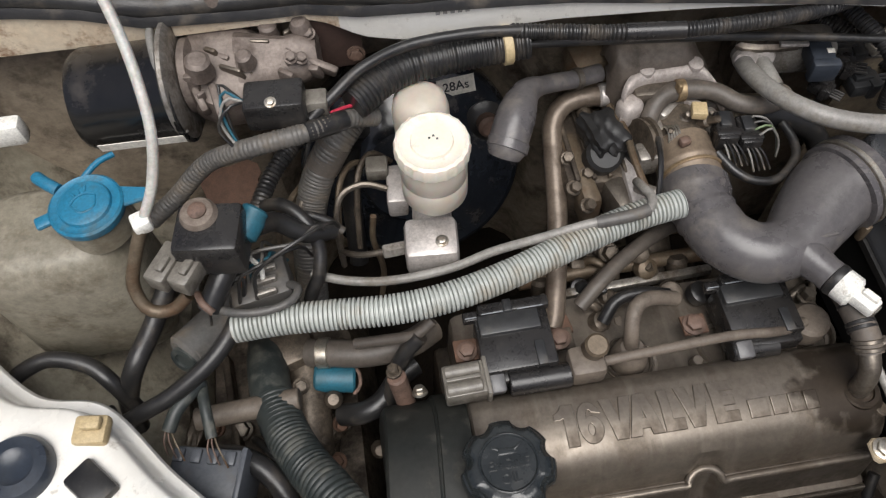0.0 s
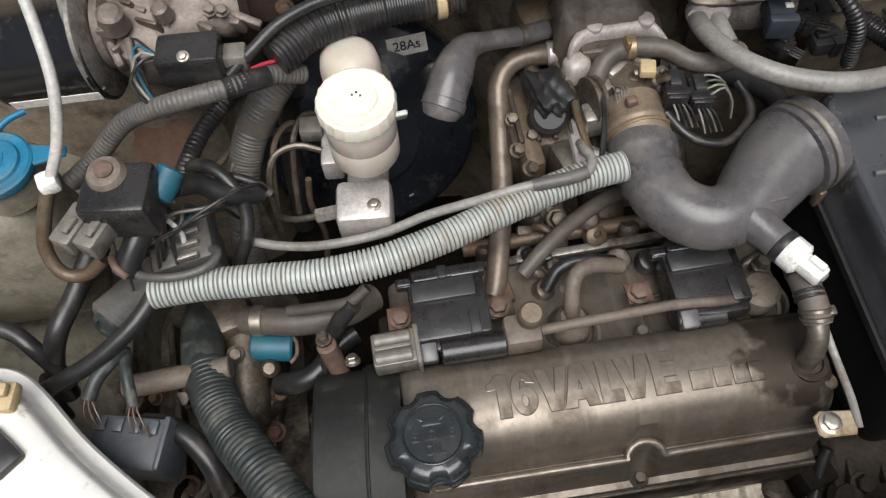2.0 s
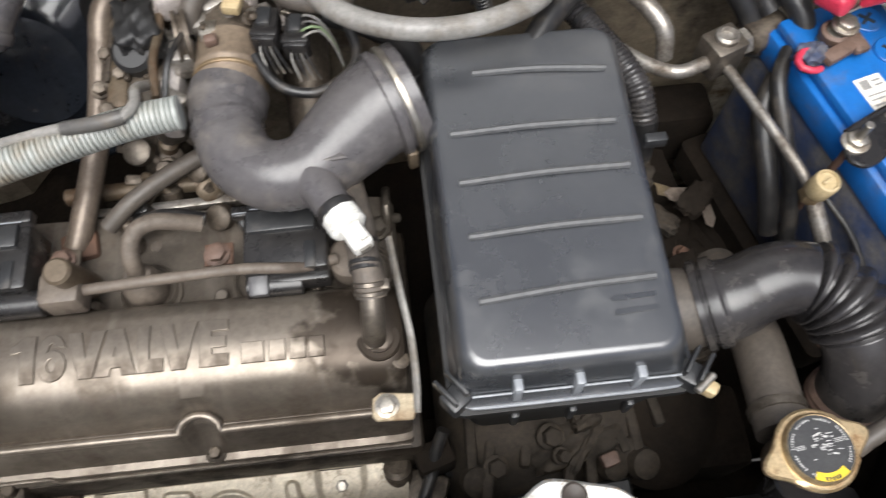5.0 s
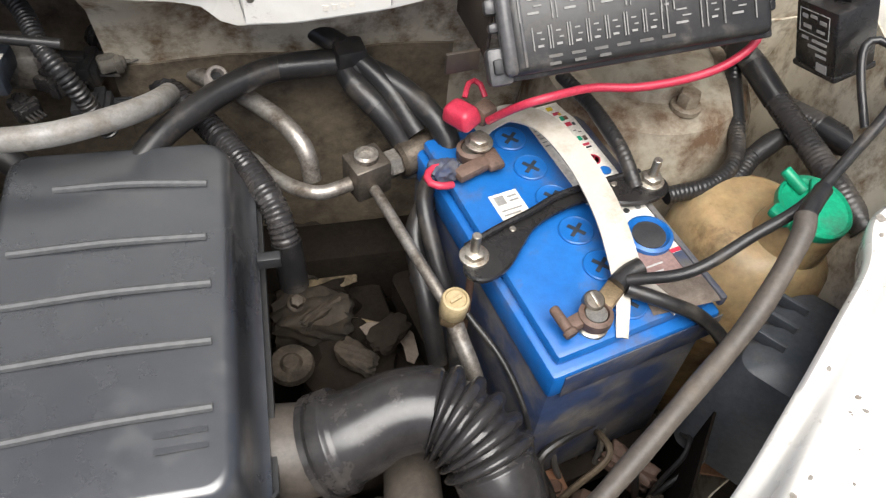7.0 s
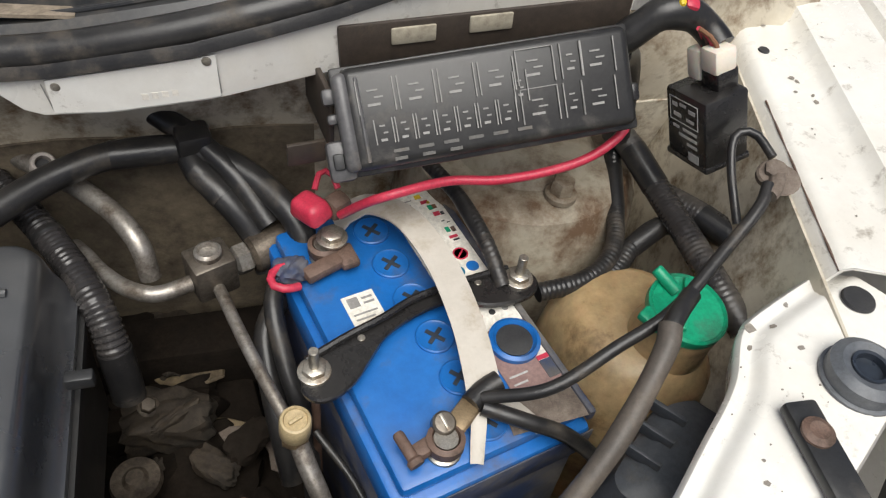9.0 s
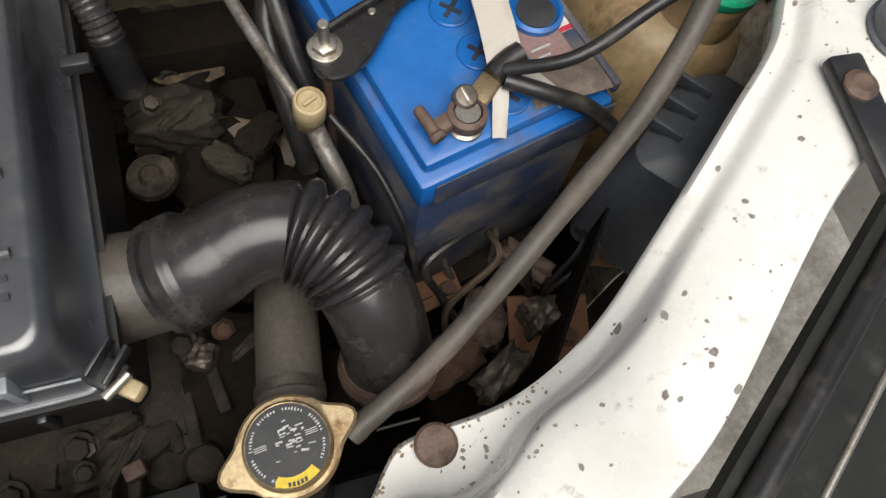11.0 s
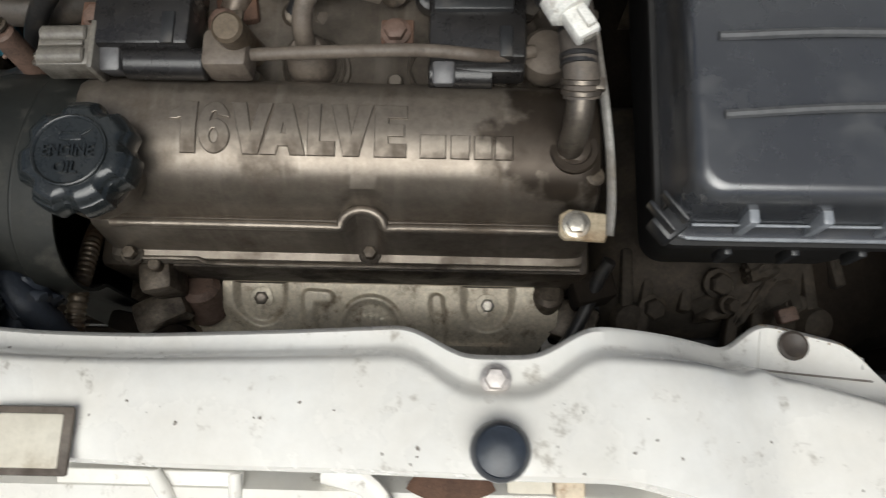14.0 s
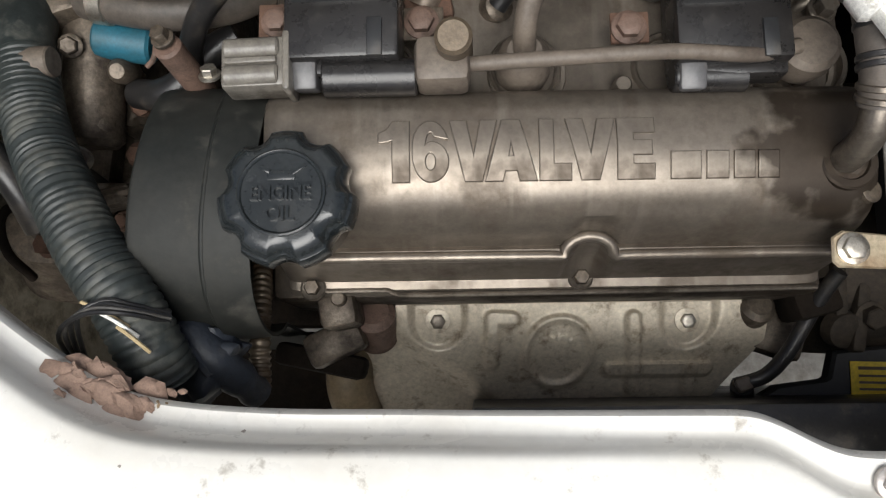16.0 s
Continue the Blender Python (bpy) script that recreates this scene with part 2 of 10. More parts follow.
TANPL = mat("tan_clip_plastic", (0.48, 0.38, 0.22), (0.38, 0.29, 0.15), 0.5, scale=50, bump=0.08)
RED = mat("red_plastic", (0.46, 0.022, 0.055), (0.52, 0.05, 0.085), 0.38, scale=40, bump=0.04)
ORANGE = mat("orange_rust_dust", (0.23, 0.108, 0.055), (0.15, 0.075, 0.04), 0.8, scale=40, bump=0.2)
STRAP = mat("grey_webbing", (0.56, 0.52, 0.46), (0.48, 0.44, 0.38), 0.55, scale=20, bump=0.05, dirt=(0.34, 0.28, 0.2), dirt_amount=0.12, speck=0.05)
LABEL = mat("white_label", (0.80, 0.77, 0.70), (0.66, 0.62, 0.54), 0.5, scale=30, bump=0.02, dirt=(0.4, 0.36, 0.3), dirt_amount=0.1)
YELLOW = mat("yellow_label", (0.72, 0.52, 0.02), (0.62, 0.44, 0.03), 0.45, scale=40, bump=0.03)
INK = mat("dark_ink", (0.02, 0.02, 0.022), (0.04, 0.04, 0.04), 0.5, bump=0)
GREENISH = mat("faded_green_wire", (0.20, 0.27, 0.14), (0.14, 0.19, 0.10), 0.4, bump=0)
PALEINK = mat("pale_print", (0.55, 0.54, 0.52), (0.4, 0.4, 0.39), 0.5, bump=0)
# grey for print, for painted ridge glints and for a painted edge shadow
MIDTONE = mat("grey_print_glint_and_shadow", (0.21, 0.205, 0.195), (0.30, 0.29, 0.275), 0.5, bump=0)
PURPLE = mat("plum_label_print", (0.22, 0.13, 0.12), (0.30, 0.2, 0.18), 0.4, scale=30, bump=0.02)
GROUNDM = mat("pale_gravel_concrete", (0.42, 0.40, 0.36), (0.26, 0.24, 0.21), 0.9, scale=9, bump=0.5, fine=200, dirt=(0.14, 0.12, 0.1), dirt_amount=0.2, dirt_scale=6)

CHIP = mat("grey_brown_paint_chip", (0.17, 0.14, 0.11), (0.30, 0.28, 0.25), 0.7, scale=90, bump=0.1)
SOOTMETAL = mat("sooty_brown_bracket", (0.055, 0.042, 0.032), (0.03, 0.023, 0.018), 0.5, scale=22, bump=0.15, dirt=(0.12, 0.09, 0.06), dirt_amount=0.1)
WIPERCAST = mat("pinkish_grey_dusty_casting", (0.215, 0.178, 0.155), (0.10, 0.08, 0.067), 0.5, metal=0.3, scale=34, bump=0.3, dirt=(0.07, 0.05, 0.04), dirt_amount=0.3)
FOAM = mat("pinkish_brown_foam", (0.34, 0.235, 0.18), (0.21, 0.14, 0.105), 0.9, scale=60, bump=0.5)
APRON = mat("dusty_cream_wing_paint", (0.36, 0.33, 0.26), (0.20, 0.175, 0.13), 0.40, scale=10, bump=0.12, dirt=(0.05, 0.038, 0.026), dirt_amount=0.3, dirt_scale=20, speck=0.25)
HOSEBROWN = mat("brown_grey_rubber", (0.068, 0.058, 0.049), (0.108, 0.091, 0.075), 0.5, scale=26, bump=0.2, dirt=(0.15, 0.12, 0.09), dirt_amount=0.2)
DUNSTEEL = mat("dun_plated_steel", (0.52, 0.44, 0.31), (0.38, 0.30, 0.20), 0.38, metal=0.6, scale=40, bump=0.08, dirt=(0.2, 0.12, 0.06), dirt_amount=0.2)
RIBGREY = mat("matt_grey_rib_plastic", (0.065, 0.067, 0.07), (0.10, 0.10, 0.10), 0.5, scale=20, bump=0.05)
STOPRUB = mat("blue_black_rubber", (0.020, 0.026, 0.037), (0.036, 0.043, 0.055), 0.28, scale=30, bump=0.1)
DUSTBROWN = mat("brown_dusted_rubber_and_recess_shade", (0.150, 0.123, 0.097), (0.092, 0.074, 0.058), 0.55, scale=28, bump=0.2, dirt=(0.06, 0.045, 0.034), dirt_amount=0.25)
CREAMWALL = mat("plain_cream_paint", (0.68, 0.64, 0.54), (0.47, 0.41, 0.31), 0.45, scale=9, bump=0.04, dirt=(0.17, 0.115, 0.065), dirt_amount=0.38, dirt_scale=30, speck=0.06)
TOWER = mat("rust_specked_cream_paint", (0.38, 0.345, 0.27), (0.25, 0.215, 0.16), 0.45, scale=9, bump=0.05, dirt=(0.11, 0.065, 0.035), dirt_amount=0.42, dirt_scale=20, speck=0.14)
SHROUD = mat("sooty_black_plastic", (0.011, 0.011, 0.0115), (0.018, 0.017, 0.016), 0.5, scale=30, bump=0.08)
OILALU = mat("oily_dark_aluminium", (0.20, 0.175, 0.145), (0.12, 0.10, 0.08), 0.36, metal=0.7, scale=34, bump=0.2, dirt=(0.05, 0.04, 0.03), dirt_amount=0.3)
CORRODED = mat("corroded_brown_metal_and_edge_glint", (0.10, 0.075, 0.058), (0.20, 0.165, 0.135), 0.75, scale=110, bump=0.6)
LAMPGREY = mat("blue_grey_dusty_plastic", (0.06, 0.068, 0.08), (0.10, 0.105, 0.115), 0.4, scale=22, bump=0.1, dirt=(0.14, 0.13, 0.115), dirt_amount=0.15)
GLOSSBLACK = mat("glossy_black_paint", (0.008, 0.008, 0.0085), (0.014, 0.0135, 0.0135), 0.22, scale=20, bump=0.02, dirt=(0.05, 0.042, 0.036), dirt_amount=0.14, coat=0.1)
# the blue in this black paints the sky's reflection on the booster
BOOSTBLUE = mat("glossy_black_paint_sky_tinted", (0.016, 0.019, 0.025), (0.026, 0.030, 0.038), 0.14, scale=14, bump=0.03, dirt=(0.07, 0.06, 0.05), dirt_amount=0.12, coat=0.4)
OILSTAIN = mat("wet_black_oil", (0.022, 0.016, 0.011), (0.05, 0.037, 0.026), 0.22, scale=60, bump=0.12)
# oily brown metal, its tone lowered further to hold the bay's shade
GEARCAST = mat("oily_brown_casting_shade_dark", (0.052, 0.038, 0.024), (0.017, 0.0125, 0.009), 0.75, metal=0.0, scale=26, bump=0.5, dirt=(0.025, 0.02, 0.014), dirt_amount=0.4, speck=0.4)
FUSELID = mat("dusty_black_lid_plastic", (0.017, 0.0165, 0.0165), (0.027, 0.026, 0.025), 0.34, scale=22, bump=0.06, dirt=(0.09, 0.08, 0.07), dirt_amount=0.14, dirt_scale=30)
GREYLID = mat("pale_grey_lid_plastic", (0.10, 0.098, 0.100), (0.065, 0.063, 0.064), 0.34, scale=30, bump=0.06, dirt=(0.16, 0.14, 0.12), dirt_amount=0.15)
OLIVE = mat("olive_brown_oily_paint", (0.25, 0.19, 0.11), (0.13, 0.095, 0.055), 0.5, scale=20, bump=0.15, dirt=(0.04, 0.03, 0.02), dirt_amount=0.25)
INNERSKIN = mat("bonnet_inner_paint", (0.60, 0.61, 0.62), (0.50, 0.51, 0.52), 0.4, scale=6, bump=0.05)
SNORKEL = mat("shiny_worn_black_rubber", (0.022, 0.0205, 0.021), (0.040, 0.037, 0.036), 0.22, scale=16, bump=0.08, dirt=(0.10, 0.088, 0.075), dirt_amount=0.18, dirt_scale=16)
HOSEDARK = mat("greenish_black_ringed_plastic", (0.019, 0.024, 0.024), (0.036, 0.041, 0.038), 0.45, scale=22, bump=0.1, dirt=(0.10, 0.10, 0.085), dirt_amount=0.30, dirt_scale=40)
BELT = mat("dull_greenish_black_plastic", (0.011, 0.0125, 0.0115), (0.021, 0.021, 0.018), 0.56, scale=16, bump=0.08, dirt=(0.055, 0.052, 0.044), dirt_amount=0.10, dirt_scale=40)
BELT.node_tree.nodes["Principled BSDF"].inputs["Specular IOR Level"].default_value = 0.3
NAVY = mat("dark_navy_tape", (0.018, 0.022, 0.030), (0.035, 0.042, 0.055), 0.5, scale=30, bump=0.35, dirt=(0.08, 0.075, 0.07), dirt_amount=0.15)
OILBLK = mat("oil_wet_black_plastic", (0.014, 0.017, 0.018), (0.024, 0.027, 0.028), 0.22, scale=45, bump=0.12, fine=900, dirt=(0.02, 0.02, 0.019), dirt_amount=0.1, coat=0.2)
WASHTUBE = mat("milky_washer_tube", (0.50, 0.49, 0.46), (0.36, 0.35, 0.32), 0.3, scale=24, bump=0.05, trans=0.2)
RUSTPATCH = mat("dull_reddish_brown", (0.075, 0.045, 0.036), (0.045, 0.028, 0.023), 0.6, scale=30, bump=0.15)
PALECAST = mat("pale_scraped_casting", (0.44, 0.395, 0.365), (0.30, 0.262, 0.235), 0.5, metal=0.2, scale=34, bump=0.15, dirt=(0.13, 0.10, 0.08), dirt_amount=0.15)
OLIVEWALL = mat("dark_olive_firewall", (0.25, 0.205, 0.145), (0.12, 0.095, 0.066), 0.6, scale=12, bump=0.15, dirt=(0.045, 0.034, 0.025), dirt_amount=0.35, dirt_scale=14)
EDGEDIRT = mat("tan_rust_dirt", (0.34, 0.255, 0.16), (0.22, 0.15, 0.085), 0.8, scale=80, bump=0.2)
HEADCAST = mat("oil_soaked_dark_casting", (0.075, 0.058, 0.042), (0.032, 0.025, 0.018), 0.45, metal=0.3, scale=26, bump=0.35, dirt=(0.02, 0.015, 0.011), dirt_amount=0.35, speck=0.4)
TANDARK = mat("fluid_brown_bottle", (0.20, 0.125, 0.058), (0.115, 0.068, 0.03), 0.35, scale=9, bump=0.06, dirt=(0.05, 0.03, 0.015), dirt_amount=0.25, dirt_scale=18, trans=0.2)
BUFFRUB = mat("grey_dusty_rubber", (0.085, 0.094, 0.108), (0.12, 0.126, 0.135), 0.45, scale=24, bump=0.1)
# pale grey for ribs and edges; on the lid's rim it paints glints
EDGEGREY = mat("pale_edge_and_glint_grey", (0.27, 0.285, 0.305), (0.19, 0.20, 0.215), 0.3, scale=24, bump=0.05)
PLENUM = mat("brown_grey_dusty_casting", (0.135, 0.112, 0.092), (0.085, 0.069, 0.056), 0.5, metal=0.25, scale=16, bump=0.15, dirt=(0.05, 0.04, 0.03), dirt_amount=0.2)
STAINPIPE = mat("rust_brown_coolant_pipe", (0.185, 0.148, 0.115), (0.11, 0.086, 0.066), 0.38, metal=0.35, scale=26, bump=0.1, dirt=(0.07, 0.05, 0.035), dirt_amount=0.25)
TANCAST = mat("tan_stained_casting", (0.25, 0.195, 0.142), (0.165, 0.125, 0.09), 0.42, metal=0.3, scale=24, bump=0.12, dirt=(0.11, 0.08, 0.055), dirt_amount=0.2)
WHITEALU = mat("bare_pale_aluminium", (0.62, 0.58, 0.55), (0.42, 0.38, 0.35), 0.42, metal=0.5, scale=34, bump=0.18, dirt=(0.16, 0.13, 0.10), dirt_amount=0.15)

# ---- building ----
U = 0.84  # metres to one unit of the plan
ORIGIN = {}


def part(name, bm, material, parent=None, label="", angle=38, mats=None):
    """Links a bmesh, drawn in plan units, as one mesh: a thing, or a part under parent."""
    bmesh.ops.recalc_face_normals(bm, faces=bm.faces)
    me = bpy.data.meshes.new(name)
    for f in bm.faces:
        f.smooth = True
    bm.to_mesh(me)
    bm.free()
    me.transform(Matrix.Scale(U, 4))
    xs = [v.co for v in me.vertices]
    lo = Vector([min(v[i] for v in xs) for i in range(3)])
    hi = Vector([max(v[i] for v in xs) for i in range(3)])
    c = Vector(((lo.x + hi.x) / 2, (lo.y + hi.y) / 2, lo.z))
    me.transform(Matrix.Translation(-c))
    for m in (mats or [material]):
        me.materials.append(m)
    me.set_sharp_from_angle(angle=radians(angle))
    ob = new(name, me)
    ob.location = c
    ORIGIN[ob] = c
    if parent:
        ob.parent = parent
        ob.matrix_parent_inverse = Matrix.Translation(-ORIGIN[parent])
    if label:
        ob["label"] = label
    return ob


def thing(name, at, label, category, group="", kind=""):
    """An Empty at the base of a thing that has several parts."""
    ob = new(name)
    ob.empty_display_size = 0.02
    ob.location = ORIGIN[ob] = Vector(at) * U
    return tagged(ob, label, category, group, kind)


def under(ob, parent):
    """Makes a placed mesh a part of parent."""
    ob.parent = parent
    ob.matrix_parent_inverse = Matrix.Translation(-ORIGIN[parent])
    return ob


def frame_of(at, x=(1, 0, 0), up=(0, 0, 1)):
    """A pose at a place with its x along x and its z near up."""
    X = Vector(x).normalized()
    Z = Vector(up)
    Z = (Z - X * Z.dot(X)).normalized()
    Y = Z.cross(X)
    return Matrix.Translation(at) @ Matrix((X, Y, Z)).transposed().to_4x4()


def along(at, axis):
    """A pose at a place with its z along axis."""
    return Matrix.Translation(at) @ Vector(axis).to_track_quat("Z", "Y").to_matrix().to_4x4()


def yaw(at, deg):
    return Matrix.Translation(at) @ Matrix.Rotation(radians(deg), 4, "Z")


def put(bm, made, m):
    bmesh.ops.transform(bm, matrix=m, verts=made)
    return bm


def box(size, m=Matrix(), bevel=0.002, bm=None, taper=1.0, seg=2):
    """A block with rounded edges, centred on m; taper: the top's size against the base."""
    bm = bm or bmesh.new()
    made = bmesh.ops.create_cube(bm, size=1)["verts"]
    for v in made:
        k = taper if v.co.z > 0 else 1
        v.co = Vector((v.co.x * size[0] * k, v.co.y * size[1] * k, v.co.z * size[2]))
    edges = {e for v in made for e in v.link_edges}
    if bevel:
        got = bmesh.ops.bevel(bm, geom=list(edges), offset=bevel, segments=seg, profile=0.5, affect="EDGES", clamp_overlap=True)
        made = list({v for f in got["faces"] for v in f.verts} | {v for v in made if v.is_valid})
        made = list({v for v0 in made for e in v0.link_edges for v in e.verts} | set(made))
    return put(bm, made, m)


def lathe(profile, m=Matrix(), seg=24, bm=None, lobes=None):
    """Turns (radius, height) rows round z; lobes(angle) scales the radius."""
    bm = bm or bmesh.new()
    rings = []
    for r, z in profile:
        ring = []
        for i in range(seg):
            a = 2 * math.pi * i / seg
            k = lobes(a) if lobes else 1.0
            ring.append(bm.verts.new(m @ Vector((r * k * math.cos(a), r * k * math.sin(a), z))))
        rings.append(ring)
    for p, q in zip(rings, rings[1:]):
        for i in range(seg):
            j = (i + 1) % seg
            bm.faces.new((p[i], p[j], q[j], q[i]))
    bm.faces.new(rings[0][::-1])
    bm.faces.new(rings[-1])
    return bm


def rod(r, h, m=Matrix(), bevel=0.1, seg=20, bm=None):
    """A cylinder from m up its z, with chamfered rims."""
    b = min(r, h) * bevel
    return lathe([(r - b, 0), (r, b), (r, h - b), (r - b, h)], m, seg, bm)


def smoothed(outline, times=2):
    """Cuts the corners of a closed outline."""
    for _ in range(times):
        outline = [p for a, b in zip(outline, outline[1:] + outline[:1]) for p in ((0.75 * a[0] + 0.25 * b[0], 0.75 * a[1] + 0.25 * b[1]), (0.25 * a[0] + 0.75 * b[0], 0.25 * a[1] + 0.75 * b[1]))]
    return outline


def hexbolt(m, r=0.008, h=0.006, bm=None, washer=True):
    bm = bm or bmesh.new()
    if washer:
        lathe([(r * 1.35, 0), (r * 1.35, h * 0.25), (r * 1.2, h * 0.32)], m, 18, bm)
    lathe([(r, h * 0.3), (r, h * 0.9), (r * 0.86, h), (r * 0.4, h * 1.02)], m, 6, bm)
    return bm


def plate(outline, thick, m=Matrix(), bevel=0.0012, bm=None):
    """An outline in x and y, raised to a plate, with eased edges."""
    bm = bm or bmesh.new()
    vs = [bm.verts.new((x, y, 0)) for x, y in outline]
    f = bm.faces.new(vs)
    got = bmesh.ops.extrude_face_region(bm, geom=[f])["geom"]
    top = [v for v in got if isinstance(v, bmesh.types.BMVert)]
    for v in top:
        v.co.z += thick
    made = vs + top
    if bevel:
        edges = [e for e in {e for v in made for e in v.link_edges} if abs(e.verts[0].co.z - e.verts[1].co.z) < 1e-7]
        got = bmesh.ops.bevel(bm, geom=edges, offset=bevel, segments=1, affect="EDGES", clamp_overlap=True)
        made = list({v for f in got["faces"] for v in f.verts} | {v for v in made if v.is_valid})
    return put(bm, made, m)


def spline(pts, step):
    """Even points along a smooth line through pts."""
    P = [Vector(p) for p in pts]
    P = [2 * P[0] - P[1]] + P + [2 * P[-1] - P[-2]]
    out = []
    for i in range(1, len(P) - 2):
        a, b, c, d = P[i - 1:i + 3]
        n = max(4, int((c - b).length / step * 3))
        for k in range(n):
            t = k / n
            out.append(0.5 * ((2 * b) + (c - a) * t + (2 * a - 5 * b + 4 * c - d) * t * t + (3 * b - a - 3 * c + d) * t ** 3))
    out.append(P[-2])
    even, s = [out[0]], 0.0
    for p, q in zip(out, out[1:]):
        s += (q - p).length
        if s >= step:
            even.append(q)
            s = 0.0
    if (even[-1] - out[-1]).length > step * 0.3:
        even.append(out[-1])
    return even


def tube(pts, r, step=0.006, seg=12, bm=None, squash=1.0):
    """A round bar along a smooth line; r: a radius, or a function of the way along, 0 to 1, and of the length."""
    bm = bm or bmesh.new()
    line = spline(pts, step)
    total = sum((q - p).length for p, q in zip(line, line[1:]))
    up, rings, s = None, [], 0.0
    for i, p in enumerate(line):
        d = (line[min(i + 1, len(line) - 1)] - line[max(i - 1, 0)]).normalized()
        if up is None:
            up = d.orthogonal().normalized()
        up = (up - d * up.dot(d)).normalized()
        side = d.cross(up)
        if i:
            s += (p - line[i - 1]).length
        rr = r(s / total, s) if callable(r) else r
        rings.append([bm.verts.new(p + rr * (math.cos(a) * up + squash * math.sin(a) * side)) for a in (2 * math.pi * k / seg for k in range(seg))])
    for p, q in zip(rings, rings[1:]):
        for k in range(seg):
            j = (k + 1) % seg
            bm.faces.new((p[k], p[j], q[j], q[k]))
    bm.faces.new(rings[0][::-1])
    bm.faces.new(rings[-1])
    return bm


def corrugated(r, pitch=0.005, depth=0.0015, gap=0.42):
    """Radius of a ringed hose."""
    def at(u, s):
        return r if (s / pitch) % 1.0 > gap else r - depth
    return at


def ribbed_hose(pts, r, pitch=0.005, depth=0.0015, seg=16):
    return tube(pts, corrugated(r, pitch, depth), step=pitch / 4.2, seg=seg)


def writing(text, width, height, thick, m, fat=0.0):
    """Raised letters as one bmesh: the text fills width and height, laid in the x and y of m."""
    cu = bpy.data.curves.new("writing", "FONT")
    cu.body, cu.extrude, cu.offset = text, 0.05, fat
    tmp = bpy.data.objects.new("writing", cu)
    me = bpy.data.meshes.new_from_object(tmp)
    xs, ys = [v.co.x for v in me.vertices], [v.co.y for v in me.vertices]
    x0, y0, w, h = min(xs), min(ys), max(xs) - min(xs), max(ys) - min(ys)
    for v in me.vertices:
        v.co = m @ Vector(((v.co.x - x0) / w * width, (v.co.y - y0) / h * height, (v.co.z + 0.05) * thick * 10))
    bm = bmesh.new()
    bm.from_mesh(me)
    bpy.data.objects.remove(tmp)
    bpy.data.curves.remove(cu)
    bpy.data.meshes.remove(me)
    return bm


def bars(rows, m, thick=0.0004, bm=None):
    """Plain printed or moulded bars: rows of (x, y, length, height)."""
    bm = bm or bmesh.new()
    for x, y, l, h in rows:
        box((l, h, thick), m @ Matrix.Translation((x + l / 2, y, thick / 2)), 0, bm)
    return bm


def hose(name, pts, r, material, label, category="hose", kind="", **more):
    return tagged(part(name, tube(pts, r, **more), material), label, category, kind=kind)

# ---- ground and car body ----
bm = bmesh.new()
bmesh.ops.create_grid(bm, x_segments=40, y_segments=40, size=60)
tagged(part("ground", bm, GROUNDM), "pale gravelly concrete ground under the car", "ground", kind="structure")


def sheet(rows, thick=0.0025, close=False):
    """A pressed sheet through rows of points, with a thickness."""
    bm = bmesh.new()
    vs = [[bm.verts.new(p) for p in row] for row in rows]
    for a, b in zip(vs, vs[1:]):
        for i in range(len(a) - 1):
            bm.faces.new((a[i], a[i + 1], b[i + 1], b[i]))
    bmesh.ops.recalc_face_normals(bm, faces=bm.faces)
    bmesh.ops.solidify(bm, geom=bm.faces[:], thickness=thick)
    return bm


# the front cross panel: the course of its inner edge, its height and its outer edge, with notch, tab and filler recess added
INNER = [(-0.30, 0.52), (-0.21, 0.424), (-0.14, 0.400), (-0.075, 0.325), (0.0, 0.254), (0.10, 0.181), (0.16, 0.161), (0.30, 0.155), (0.62, 0.157), (0.67, 0.153), (0.80, 0.126), (0.86, 0.128), (0.91, 0.135), (1.0, 0.156), (1.07, 0.162), (1.115, 0.181), (1.16, 0.221), (1.22, 0.275), (1.265, 0.316), (1.285, 0.348), (1.31, 0.362), (1.385, 0.392)]
HEIGHT = [(-0.30, 0.870), (0.27, 0.867), (0.35, 0.888), (0.45, 0.918), (0.525, 0.944), (0.595, 0.915), (0.66, 0.860), (0.70, 0.838), (0.887, 0.839), (0.935, 0.848), (0.99, 0.829), (1.07, 0.842), (1.115, 0.890), (1.16, 0.934), (1.25, 0.957), (1.385, 0.960)]
OUTER = [(-0.36, 0.40), (-0.26, 0.335), (-0.165, 0.278), (-0.09, 0.226), (0.0, 0.15), (0.09, 0.10), (0.23, 0.075), (0.58, 0.071), (0.64, 0.058), (0.72, 0.026), (0.80, 0.008), (0.92, 0.0), (1.01, 0.004), (1.075, 0.050), (1.145, 0.103), (1.25, 0.203), (1.30, 0.236), (1.44, 0.325), (1.55, 0.38)]
RISE = [(-0.30, 0.05), (-0.10, 0.035), (0.20, 0.036), (0.33, 0.028), (0.45, 0.016), (0.58, 0.018), (0.66, 0.048), (0.92, 0.040), (1.0, 0.056), (1.07, 0.056), (1.115, 0.046), (1.16, 0.016), (1.25, 0.010), (1.385, 0.010)]


